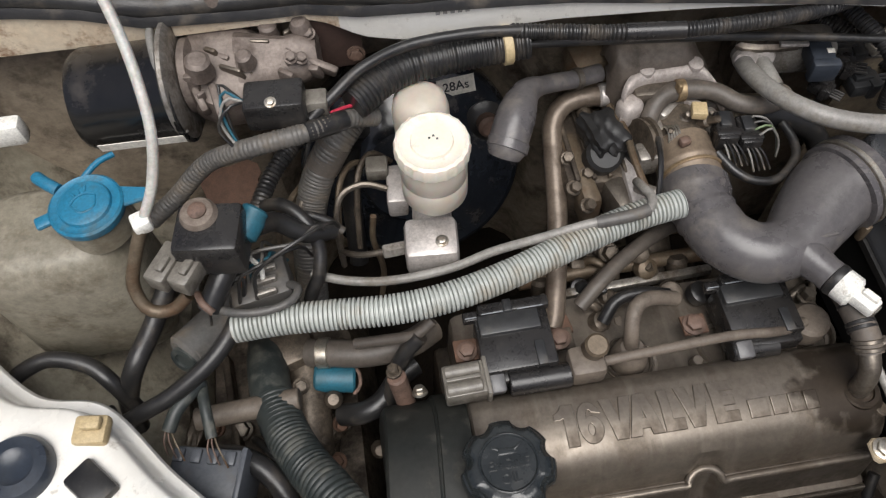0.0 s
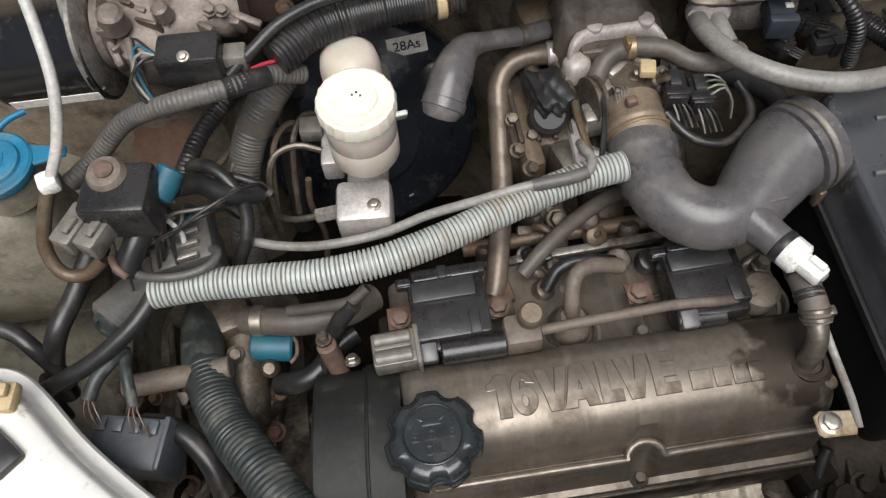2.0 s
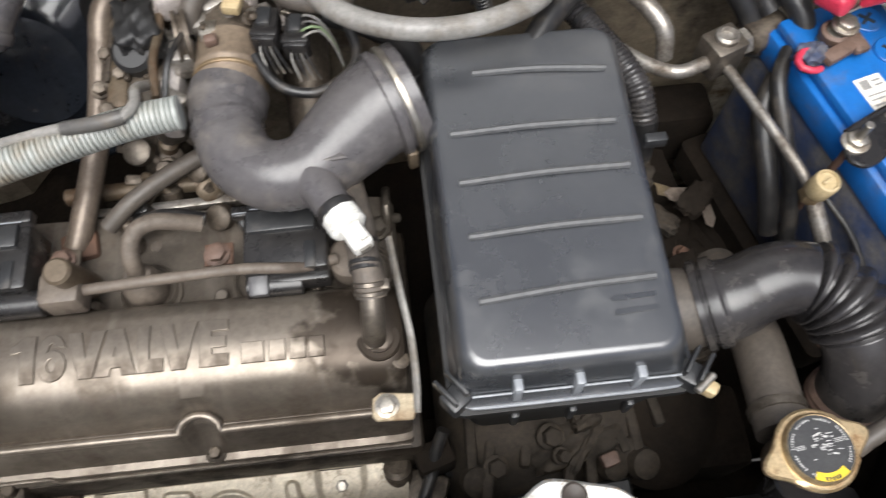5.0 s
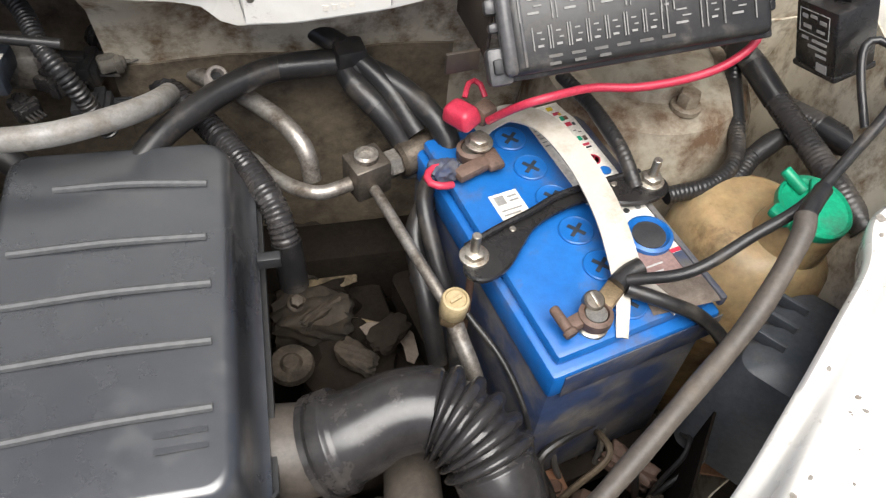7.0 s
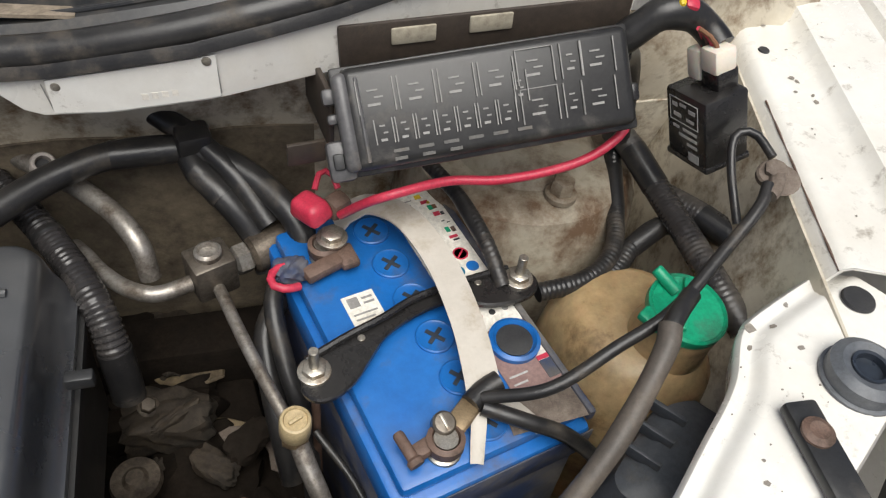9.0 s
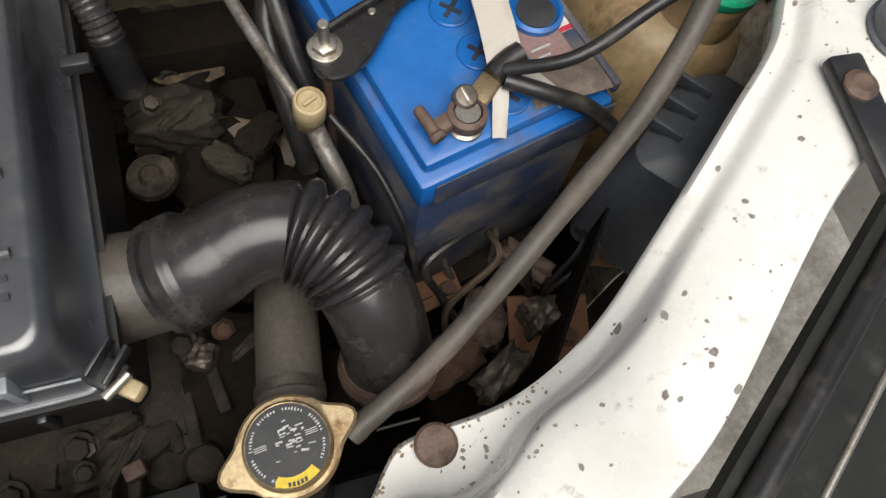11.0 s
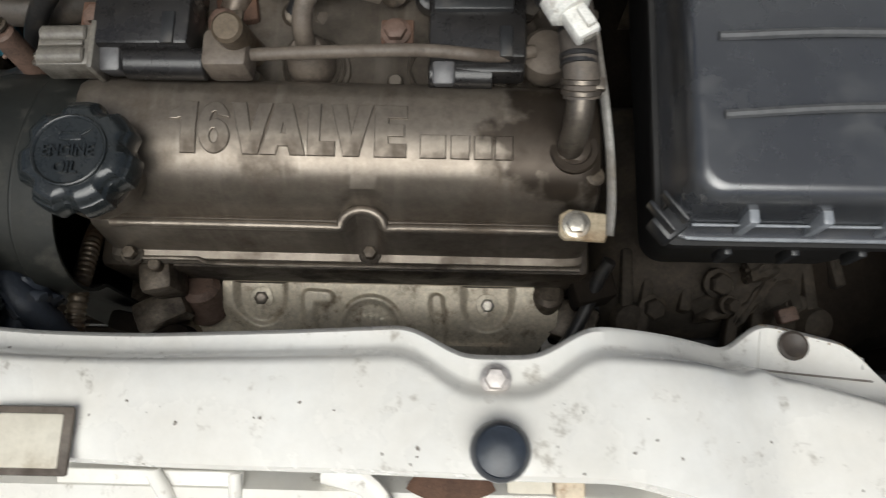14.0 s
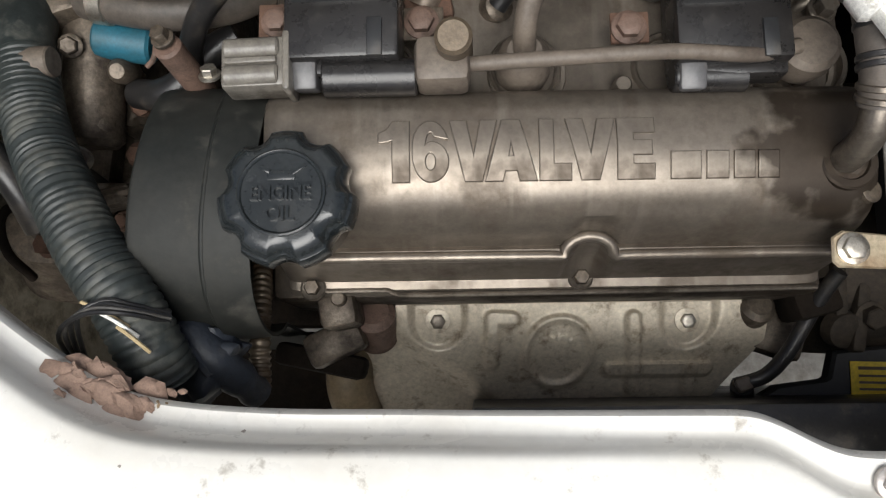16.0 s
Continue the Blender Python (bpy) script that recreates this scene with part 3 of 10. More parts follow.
def course(rows, x):
    """A smooth height over x through rows."""
    for i, ((a, p), (b, q)) in enumerate(zip(rows, rows[1:])):
        if x <= b or i == len(rows) - 2:
            t = max(0.0, min(1.0, (x - a) / (b - a)))
            m0 = (q - rows[i - 1][1]) / (b - rows[i - 1][0]) if i else (q - p) / (b - a)
            m1 = (rows[i + 2][1] - p) / (rows[i + 2][0] - a) if i + 2 < len(rows) else (q - p) / (b - a)
            h = b - a
            return p * (1 + 2 * t) * (1 - t) ** 2 + m0 * h * t * (1 - t) ** 2 + q * t * t * (3 - 2 * t) - m1 * h * t * t * (1 - t)


def plateau(x, centre, half, soft):
    t = max(0.0, min(1.0, (half + soft - abs(x - centre)) / (2 * soft)))
    return t * t * (3 - 2 * t)


def edge_at(x):
    """Inner edge, outer edge, lip width and rise at x."""
    y = course(INNER, x) - 0.019 * plateau(x, 0.522, 0.036, 0.022) + 0.0275 * plateau(x, 0.7325, 0.0440, 0.0200) - 0.031 * plateau(x, 0.938, 0.040, 0.020)
    fx = x - 0.035 * max(0.0, min(1.0, -x / 0.25)) + 0.04 * max(0.0, min(1.0, (x - 0.95) / 0.3))
    flat = 0.012 + 0.004 * plateau(x, 0.524, 0.03, 0.02) + 0.0215 * plateau(x, 0.7325, 0.0410, 0.0100) + 0.030 * plateau(x, 1.02, 0.03, 0.03)
    return Vector((x, y, course(HEIGHT, x))), (fx, course(OUTER, fx), flat, course(RISE, x))


rows = []
for p, (fx, fy, flat, rise) in (edge_at(-0.30 + 1.68 * i / 419) for i in range(420)):
    f = Vector((fx, fy, p.z + rise))
    d = Vector((fx - p.x, fy - p.y, 0))
    w = d.length
    d.normalize()

    def at(q, dz):
        return p + d * q + Vector((0, 0, dz))
    rows.append([at(0.006, -0.03), at(0.001, -0.010), at(0.0, -0.003), at(0.003, 0.001), at(flat - 0.002, 0.001), at(flat, 0.0013), at(flat + 0.002, 0.003), at(flat + 0.005, rise * 0.5),
                 at(flat + 0.008, rise * 0.85), at(flat + 0.012, rise * 0.97), at(min(w * 0.7, flat + 0.03), rise + 0.001), at(w - 0.012, rise + 0.003),
                 at(w - 0.003, rise), at(w, rise - 0.008), at(w + 0.002, -0.02), at(w - 0.01, -0.10)])
for k in range(3):
    for i in range(1, len(rows) - 1):
        rows[i] = [(rows[i - 1][j] + 2 * rows[i][j] + rows[i + 1][j]) / 4 for j in range(len(rows[i]))]
pressed = sheet(rows)
TOPSIDE = BVHTree.FromBMesh(pressed)
front = tagged(part("front_cross_panel", pressed, PAINT, angle=50), "white painted sheet metal front cross panel, chipped and lightly rusted", "body panel", kind="structure")

def lump(c, size, seed, turn=0.0):
    """A casting with uneven, rounded sides."""
    bm = bmesh.new()
    made = bmesh.ops.create_icosphere(bm, subdivisions=4, radius=1.0)["verts"]
    for v in made:
        p = v.co.copy()
        k = max(abs(p.x), abs(p.y), abs(p.z)) ** -0.72
        w = 1 + 0.10 * math.sin(4 * p.x + seed) * math.cos(5 * p.y - seed) + 0.06 * math.sin(11 * p.x + 9 * p.z + 2 * seed) + 0.05 * math.sin(13 * p.y - 7 * p.x + seed)
        v.co = Vector((p.x * size[0], p.y * size[1], p.z * size[2])) * (0.5 * k * w)
    put(bm, made, yaw(c, turn))
    return bm


# firewall, cowl and side aprons
COWL = [(-0.50, 0.72), (-0.20, 0.695), (0.10, 0.685), (0.15, 0.66), (0.34, 0.655), (0.50, 0.638), (0.66, 0.615), (0.84, 0.592), (0.96, 0.579), (1.06, 0.588), (1.12, 0.61), (1.55, 0.68)]


def cowl_y(x):
    for (a, p), (b, q) in zip(COWL, COWL[1:]):
        if x <= b:
            return p + (q - p) * max(0.0, (x - a) / (b - a))
    return COWL[-1][1]


BOT = [(-0.5, 1.040), (-0.19, 1.034), (-0.06, 1.034), (0.12, 1.037), (0.19, 1.018), (0.35, 1.021), (0.45, 1.022), (0.556, 1.021), (0.62, 1.018), (0.70, 1.010), (0.80, 1.008), (0.818, 1.004), (0.828, 0.992), (0.842, 0.987), (0.888, 0.989), (0.969, 1.003), (1.036, 1.013), (1.15, 1.030), (1.55, 1.03)]
TOP = [(-0.5, 1.12), (-0.16, 1.084), (-0.10, 1.073), (-0.05, 1.056), (0.09, 1.048), (0.15, 1.060), (0.34, 1.048), (0.45, 1.038), (0.556, 1.030), (0.62, 1.026), (0.70, 1.020), (0.82, 1.019), (0.877, 1.029), (0.935, 1.040), (0.994, 1.052), (1.053, 1.064), (1.15, 1.076), (1.55, 1.10)]


def pick(rows, x):
    for (a, p), (b, q) in zip(rows, rows[1:]):
        if x <= b:
            return p + (q - p) * max(0.0, (x - a) / (b - a))
    return rows[-1][1]


def cowl_row(x):
    y, lo, hi = cowl_y(x), pick(BOT, x), pick(TOP, x)
    return [Vector((x, y + 0.025, lo - 0.008)), Vector((x, y + 0.004, lo - 0.001)), Vector((x, y + 0.0005, lo + 0.001)), Vector((x, y, lo + 0.004)), Vector((x, y + 0.001, hi - 0.004)), Vector((x, y + 0.006, hi)), Vector((x, y + 0.05, hi + 0.008)), Vector((x, y + 0.16, hi + 0.04))]


xs = [-0.5 + i * 0.0125 for i in range(165)]
tagged(part("cowl_panel", sheet([cowl_row(x) for x in [0.13 + i * 0.0125 for i in range(114)]]), PAINT), "white painted cowl panel under the windscreen", "body panel", kind="structure")
tagged(part("cowl_end_panel", sheet([cowl_row(x) for x in [-0.5 + i * 0.0126 for i in range(51)]]), RUSTPAINT), "cream cowl end with brown rust specks", "body panel", kind="structure")
seal = tagged(part("weatherstrip", tube([(x, cowl_y(x) + 0.012, pick(TOP, x) + 0.009) for x in xs[::6]], 0.0125, step=0.012, seg=14, squash=0.9), DARKRUB), "black rubber bonnet seal along the cowl", "rubber seal")
part("seal_lip", sheet([[Vector((x, cowl_y(x) - 0.0005, pick(TOP, x) + 0.0065)), Vector((x, cowl_y(x) - 0.0040, pick(TOP, x) + 0.0015)), Vector((x, cowl_y(x) - 0.0050, pick(TOP, x) - 0.0020))] for x in xs[::4]], 0.0012), DARKRUB, seal)
bm = sheet([[Vector((x, cowl_y(x) + dy, pick(TOP, x) + dz)) for dy, dz in ((0.022, 0.012), (0.030, 0.020), (0.045, 0.020), (0.05, 0.034), (0.07, 0.036), (0.075, 0.050), (0.13, 0.058), (0.40, 0.20))] for x in xs[::4]])
trim = tagged(part("cowl_grille", bm, BLACK), "grey ribbed plastic cowl trim below the windscreen", "cowl trim")
for dy, dz, r in ((0.0375, 0.0215, 0.0022), (0.060, 0.0362, 0.0022), (0.095, 0.0540, 0.0018)):
    part("trim_rib", tube([(x, cowl_y(x) + dy, pick(TOP, x) + dz) for x in xs[::6]], r, step=0.012, seg=8), BLACK, trim)
tagged(part("firewall", sheet([[Vector((x, 0.778 + 0.075 * plateau(x, 0.19, 0.17, 0.03) * (z < 1.0) + 0.01 * math.sin(9 * x) + 0.004 * math.sin(31 * x + 14 * z), z)) for z in (0.15, 0.5, 0.7, 0.85, 0.95, 1.03)] + [Vector((x, cowl_y(x) + 0.03, 1.05))] for x in xs[:112:2]]), FIREWALL),
       "grimy cream painted firewall at the back of the engine bay", "firewall", kind="structure")

def wall_point(x, z, k):
    return Vector((x, 0.675 + 0.006 * math.sin(40 * x) * k - 0.02 * k, z))


xr = [0.716 + 0.036 * i for i in range(24)]
tagged(part("firewall_right", sheet([[wall_point(x, z, k) for z, k in ((0.905, 0.49), (0.92, 0.6), (0.97, 1.0))] + [Vector((x, cowl_y(x) + 0.012, 1.012))] for x in xr]), CREAMWALL), "grimy cream firewall behind the battery", "firewall", kind="structure")
LOWER = ((0.30, 0.0), (0.60, 0.0), (0.80, 0.0), (0.84, 0.1), (0.88, 0.3), (0.905, 0.49))
tagged(part("firewall_corner", sheet([[wall_point(x, z, k) for z, k in LOWER] for x in xr[9:]]), CREAMWALL), "grimy cream firewall corner beside the strut tower", "firewall", kind="structure")
# lower left part of the wall, in a darker olive brown than above
tagged(part("firewall_lower", sheet([[wall_point(x, z, k) for z, k in LOWER] for x in xr[:10]]), OLIVEWALL), "dark olive-brown lower firewall behind the pipes", "firewall", kind="structure")

# left apron with its pressed ridges, right apron and rail
rows = []
for i in range(60):
    y = 0.0 + i * 0.0145
    k = 0.012 * math.exp(-((y - 0.56) / 0.02) ** 2) + 0.010 * math.exp(-((y - 0.47) / 0.015) ** 2)
    rows.append([Vector((x, y, z + k * b)) for x, z, b in ((-0.42, 1.00, 0), (-0.36, 0.985, 0), (-0.34, 0.95, 0.3), (-0.30, 0.85, 1), (-0.24, 0.76, 1), (-0.17, 0.70, 1), (-0.13, 0.66, 0.5), (-0.12, 0.50, 0), (-0.12, 0.15, 0))])
tagged(part("apron_left", sheet(rows), APRON), "dusty cream painted inner wing with pressed ridges", "inner wing", kind="structure")
rows, walls = [], []
for i in range(-12, 50):
    u = i / 49
    x, y = 1.369 + 0.115 * u, 0.372 + 0.42 * u
    walls.append([Vector((x + dx, y + dy, z)) for dx, dy, z in ((-0.075, 0.01, 0.15), (-0.075, 0.01, 0.60), (-0.060, 0.01, 0.74), (-0.030, 0.004, 0.88), (-0.008, 0.001, 0.955), (-0.006, 0.001, 0.972))])
    if i >= 0:
        rows.append([Vector((x + dx, y + dy, z)) for dx, dy, z in ((-0.005, 0.001, 0.962), (0.0, 0, 0.974), (0.004, -0.001, 0.980), (0.010, -0.003, 0.983), (0.045, -0.018, 0.984), (0.052, -0.02, 0.990), (0.057, -0.022, 0.998), (0.12, -0.045, 1.002), (0.127, -0.048, 0.99), (0.135, -0.05, 0.96), (0.15, -0.055, 0.99), (0.40, -0.14, 1.0), (0.5, -0.16, 0.6))])
tagged(part("rail_right", sheet(rows), PAINT), "white painted inner wing rail with a raised flange", "inner wing", kind="structure")
tagged(part("apron_right", sheet(walls), CREAMWALL), "grimy cream inner wing wall beside the strut tower", "inner wing", kind="structure")
# added to close off lit ground; its near-black colour stands for shade
tagged(part("apron_right_front", sheet([[Vector((1.06 + 0.22 * u, 0.10 + 0.29 * u, z)) for z in (0.15, 0.5, 0.78)] for u in (0, 0.25, 0.5, 0.75, 1.0)]), DARKBAY), "lower panel beside the headlamp, darkened as if shaded", "inner wing", kind="structure")
# strut tower, bay floor, radiator wall
bm = lathe([(0.13, 0.3), (0.125, 0.80), (0.118, 0.86), (0.105, 0.885), (0.085, 0.893), (0.07, 0.893), (0.062, 0.905), (0.05, 0.91)], Matrix.Translation((1.235, 0.63, 0)), 40)
hexbolt(Matrix.Translation((1.245, 0.552, 0.893)), 0.011, 0.02, bm)
hexbolt(Matrix.Translation((1.30, 0.66, 0.893)), 0.011, 0.02, bm)
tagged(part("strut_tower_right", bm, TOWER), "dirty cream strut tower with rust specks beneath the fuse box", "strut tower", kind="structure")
# bay floor plates and crossmembers, near-black in place of shade; they cover lit ground
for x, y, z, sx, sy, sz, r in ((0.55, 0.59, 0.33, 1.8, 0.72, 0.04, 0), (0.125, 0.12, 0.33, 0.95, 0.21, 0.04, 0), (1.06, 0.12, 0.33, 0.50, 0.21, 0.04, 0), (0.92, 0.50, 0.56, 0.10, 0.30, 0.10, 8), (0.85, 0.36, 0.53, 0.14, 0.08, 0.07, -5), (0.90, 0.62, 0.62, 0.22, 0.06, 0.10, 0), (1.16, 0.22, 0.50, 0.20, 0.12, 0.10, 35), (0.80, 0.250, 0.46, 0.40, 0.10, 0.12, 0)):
    tagged(part("crossmember", box((sx, sy, sz), yaw((x, y, z), r), 0.012), DARKBAY), "crossmember block deep in the engine bay, darkened as if shaded", "crossmember", kind="structure")
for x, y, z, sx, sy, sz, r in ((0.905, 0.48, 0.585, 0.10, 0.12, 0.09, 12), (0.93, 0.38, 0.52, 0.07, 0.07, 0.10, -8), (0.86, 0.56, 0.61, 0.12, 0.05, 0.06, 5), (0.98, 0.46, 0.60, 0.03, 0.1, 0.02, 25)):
    tagged(part("subframe", lump((x, y, z), (sx, sy, sz), 100 * x, r), DARKBAY), "subframe pressing below the battery, darkened as if shaded", "subframe", kind="structure")

# bumper below the cross panel
bm = sheet([[Vector((x, 0.052 + y, z)) for y, z in ((0.02, 0.76), (0.0, 0.79), (-0.05, 0.80), (-0.12, 0.78), (-0.16, 0.70), (-0.17, 0.45))] for x in [-0.5 + 0.04 * i for i in range(54)]])
tagged(part("front_bumper", bm, PAINT), "white front bumper skin below the cross panel", "bumper", kind="structure")
bm = bmesh.new()
for i in range(5):
    box((0.9, 0.012, 0.012), Matrix.Translation((0.45, 0.045, 0.66 + 0.025 * i)), 0.002, bm)
tagged(part("grille_slats", bm, BLACK), "black plastic grille bars behind the bumper", "grille", kind="structure")
# unseen outer wings, added to block light from below the bay
for n, x0, x1 in (("wing_skin_left", -0.47, -0.5), ("wing_skin_right", 1.83, 1.86)):
    tagged(part(n, sheet([[Vector((x0, y, 1.0)), Vector((x1, y, 0.85)), Vector((x1, y, 0.2))] for y in (-0.1, 0.3, 0.8, 1.5)]), PAINT), "unseen white outer wing, added to keep light from under the bay", "wing", kind="structure")

# unseen raised bonnet above and behind the eye, added to shade the bay
tagged(part("bonnet", sheet([[Vector((x, 1.02 - 0.14 * u + 0.05 * math.sin(math.pi * u), 1.14 + 1.00 * u)) for u in (0, 0.15, 0.3, 0.45, 0.6, 0.75, 0.9, 1.0)] for x in [-0.45 + 0.19 * i for i in range(11)]], 0.004), INNERSKIN), "unseen white bonnet, added, propped open above the engine bay", "bonnet", kind="structure")

# fittings on the cross panel
b = part("rubber_stop", lathe([(0.0155, 0), (0.0155, 0.010), (0.0148, 0.015), (0.0125, 0.0185), (0.0120, 0.0180), (0.0075, 0.0195), (0.003, 0.0200)], Matrix.Translation((0.521, 0.0875, 0.956)), 28), STOPRUB)
tagged(b, "round grey rubber bonnet stop on the cross panel", "rubber stop")
b = part("flange_bolt", hexbolt(Matrix.Translation((0.519, 0.124, 0.9455)), 0.0062, 0.010), WHITEALU)
tagged(b, "zinc plated hex bolt in the panel lip", "bolt")
b = part("hole_plug", lathe([(0.010, 0), (0.010, 0.002), (0.008, 0.003), (0.004, 0.0015)], Matrix.Translation((0.723, 0.157, 0.8385)), 24), SOOTMETAL)
tagged(b, "dark round plug in the panel tab", "plug")
b = part("rust_plug", lathe([(0.014, 0), (0.014, 0.002), (0.012, 0.004), (0.004, 0.0042)], Matrix.Translation((1.017, 0.147, 0.8335)), 24), PINKRUST)
tagged(b, "rust brown round plug in the panel lip", "plug")
b = part("trim_clip", box((0.030, 0.026, 0.014), yaw((-0.135, 0.362, 0.906), -8), 0.004), TANPL)
box_top = part("clip_head", box((0.018, 0.012, 0.008), yaw((-0.132, 0.365, 0.917), -8), 0.003), TANPL, b)
tagged(b, "tan plastic trim clip in the cross panel", "clip")


def lying(x, y, dz=0.0):
    """A pose on the cross panel's upper side."""
    p, n, _, _ = TOPSIDE.ray_cast(Vector((x, y, 2.0)), Vector((0, 0, -1)))
    if p is None:
        return None
    n = n if n.z > 0 else -n
    return along(p + n * dz, n)


b = part("bonnet_rest", lathe([(0.030, -0.004), (0.030, 0.006), (0.026, 0.012), (0.016, 0.013), (0.012, 0.010)], lying(-0.192, 0.336), 32), STOPRUB)
tagged(b, "blue-grey round rubber bonnet rest on the cross panel", "rubber rest")
b = part("panel_grommet", box((0.040, 0.028, 0.012), lying(-0.131, 0.314, 0.003) @ Matrix.Rotation(0.5, 4, "Z"), 0.004), DARKRUB)
tagged(b, "black rubber block set in the cross panel", "grommet")
for x, y, z, w, l in ((0.811, 0.056, 0.8935, 0.036, 0.028), (0.247, 0.086, 0.9085, 0.040, 0.032)):
    b = part("panel_pad", box((w, l, 0.005), Matrix.Translation((x, y, z)), 0.0022), LEDGE)
    # brown frame paints the shaded edge of the recess the pad stands for
    part("pad_recess_shade", box((w + 0.010, l + 0.008, 0.0042), Matrix.Translation((x, y, z - 0.0008)), 0.002), DUSTBROWN, b, "brown frame painted as the recess's shaded edge")
    tagged(b, "square dull cream pad pressed into the cross panel", "panel pad", "pads on the cross panel")
b = part("rust_patch", plate([(-0.02, 0.012), (0.02, 0.012), (0.012, 0.0), (0.007, -0.018), (-0.006, -0.018), (-0.012, 0.0)], 0.0006, Matrix.Translation((0.806, 0.098, 0.8947)), 0), CORRODED)
tagged(b, "bare rusty patch in the white paint", "rust patch")


# grey-brown strip marks the dark line of the tab's crease
crease = [lying(0.698 + 0.0085 * i, 0.1405 - 0.0007 * i, 0.0004) for i in range(10)]
part("tab_crease", tube([m.translation for m in crease if m], 0.0008, seg=6), CHIP, front, "thin grey-brown crease line below the tab")
for x in (0.6985, 0.7690):
    side = [lying(x + 0.0006 * i, 0.142 + 0.004 * i, 0.0002) for i in range(7)]
    part("tab_fold", tube([m.translation for m in side if m], 0.0009, seg=6), PAINT, front, "pressed fold at the tab's side")


def fleck(m, size, bm, rnd):
    """An irregular thin flake."""
    k = rnd.randint(5, 8)
    plate([(size * rnd.uniform(0.5, 1.1) * math.cos(2 * math.pi * i / k), size * rnd.uniform(0.35, 0.8) * math.sin(2 * math.pi * i / k)) for i in range(k)], 0.0003, m @ Matrix.Rotation(rnd.uniform(0, 6), 4, "Z"), 0, bm)


rnd = random.Random(11)
spots = bmesh.new()
for cx, cy, sx, sy, n, size in ((1.05, 0.135, 0.014, 0.012, 26, 0.0017), (1.085, 0.10, 0.03, 0.02, 8, 0.002), (1.15, 0.16, 0.03, 0.03, 13, 0.0030), (1.22, 0.225, 0.03, 0.03, 9, 0.0032), (0.86, 0.07, 0.05, 0.03, 7, 0.0016), (0.40, 0.10, 0.12, 0.02, 4, 0.0012), (0.12, 0.13, 0.10, 0.02, 7, 0.0014), (1.275, 0.300, 0.03, 0.035, 26, 0.0010), (1.30, 0.335, 0.014, 0.012, 5, 0.0042), (1.19, 0.20, 0.06, 0.05, 18, 0.0011), (0.62, 0.095, 0.15, 0.02, 16, 0.0009), (0.35, 0.10, 0.15, 0.02, 14, 0.0009)):
    for i in range(n):
        m = lying(rnd.gauss(cx, sx), rnd.gauss(cy, sy), 0.0002)
        if m:
            fleck(m, size * rnd.uniform(0.4, 1.5), spots, rnd)
for i in range(16):
    u, dx = rnd.uniform(0.05, 0.9), rnd.uniform(0.014, 0.042)
    fleck(Matrix.Translation((1.369 + 0.115 * u + dx, 0.372 + 0.42 * u - 0.4 * dx, 0.9843)), rnd.uniform(0.0008, 0.004), spots, rnd)
for i in range(26):
    u, dx = rnd.uniform(0.0, 0.9), rnd.uniform(0.06, 0.115)
    fleck(Matrix.Translation((1.369 + 0.115 * u + dx, 0.372 + 0.42 * u - 0.39 * dx, 0.9985 + 0.06 * (dx - 0.06))), rnd.uniform(0.0006, 0.003), spots, rnd)
edge_rust = bmesh.new()
for x0, x1, n, depth, size in ((0.895, 1.03, 80, 0.007, 0.0018), (0.70, 0.775, 24, 0.003, 0.0010), (1.03, 1.10, 26, 0.010, 0.0013), (0.10, 0.16, 14, 0.006, 0.0014)):
    for i in range(n):
        x = rnd.uniform(x0, x1)
        m = lying(x, edge_at(x)[0].y - 0.0015 - depth * rnd.random() ** 2, 0.0002)
        if m:
            fleck(m, size * rnd.uniform(0.4, 1.6), edge_rust, rnd)
ob = part("edge_rust", edge_rust, EDGEDIRT, front, "brown rust along the panel's inner edge")
ob["kind"] = "stuff"
ob = part("paint_chip", spots, CHIP, front, "grey-brown chips and rust specks in the paint")
ob["kind"] = "stuff"
b = part("rubber_strip", box((0.022, 0.085, 0.010), yaw((1.279, 0.240, 0.976), -3), 0.003), BLACK)
part("screw", lathe([(0.010, 0), (0.010, 0.002), (0.006, 0.004), (0.002, 0.003)], Matrix.Translation((1.279, 0.260, 0.981)), 20), PINKRUST, b, "rusty cross-head screw")
tagged(b, "black plastic strip held by a rusty screw on the white panel", "strip")
hole = part("drain_hole", lathe([(0.012, 0), (0.011, 0.002), (0.004, 0.0022)], along((1.376, 0.350, 0.9715), (0, 0, 1)), 20), INK, front, "dark oval hole in the panel end")
b = part("rubber_buffer", lathe([(0.024, 0), (0.024, 0.012), (0.018, 0.016), (0.010, 0.013), (0.009, 0.003)], Matrix.Translation((1.336, 0.292, 0.972)), 28), BUFFRUB)
part("hole_rim", lathe([(0.0125, 0.010), (0.0120, 0.0155), (0.0098, 0.0150), (0.0092, 0.004)], Matrix.Translation((1.336, 0.292, 0.972)), 24), STOPRUB, b)
part("base_flange", lathe([(0.0262, 0), (0.0262, 0.002), (0.0245, 0.003)], Matrix.Translation((1.336, 0.292, 0.9715)), 28), BUFFRUB, b)
tagged(b, "dark rubber bonnet buffer on the wing panel", "buffer")

part("worn_seam", tube([(1.369 + 0.115 * u + 0.002, 0.372 + 0.42 * u - 0.0005, 0.9778) for u in (0.0, 0.1, 0.2, 0.32, 0.45)], lambda u, s: 0.0004 + 0.0006 * math.sin(14 * u) ** 2, seg=8), PINKRUST, front, "brown rusty edge of the rail")
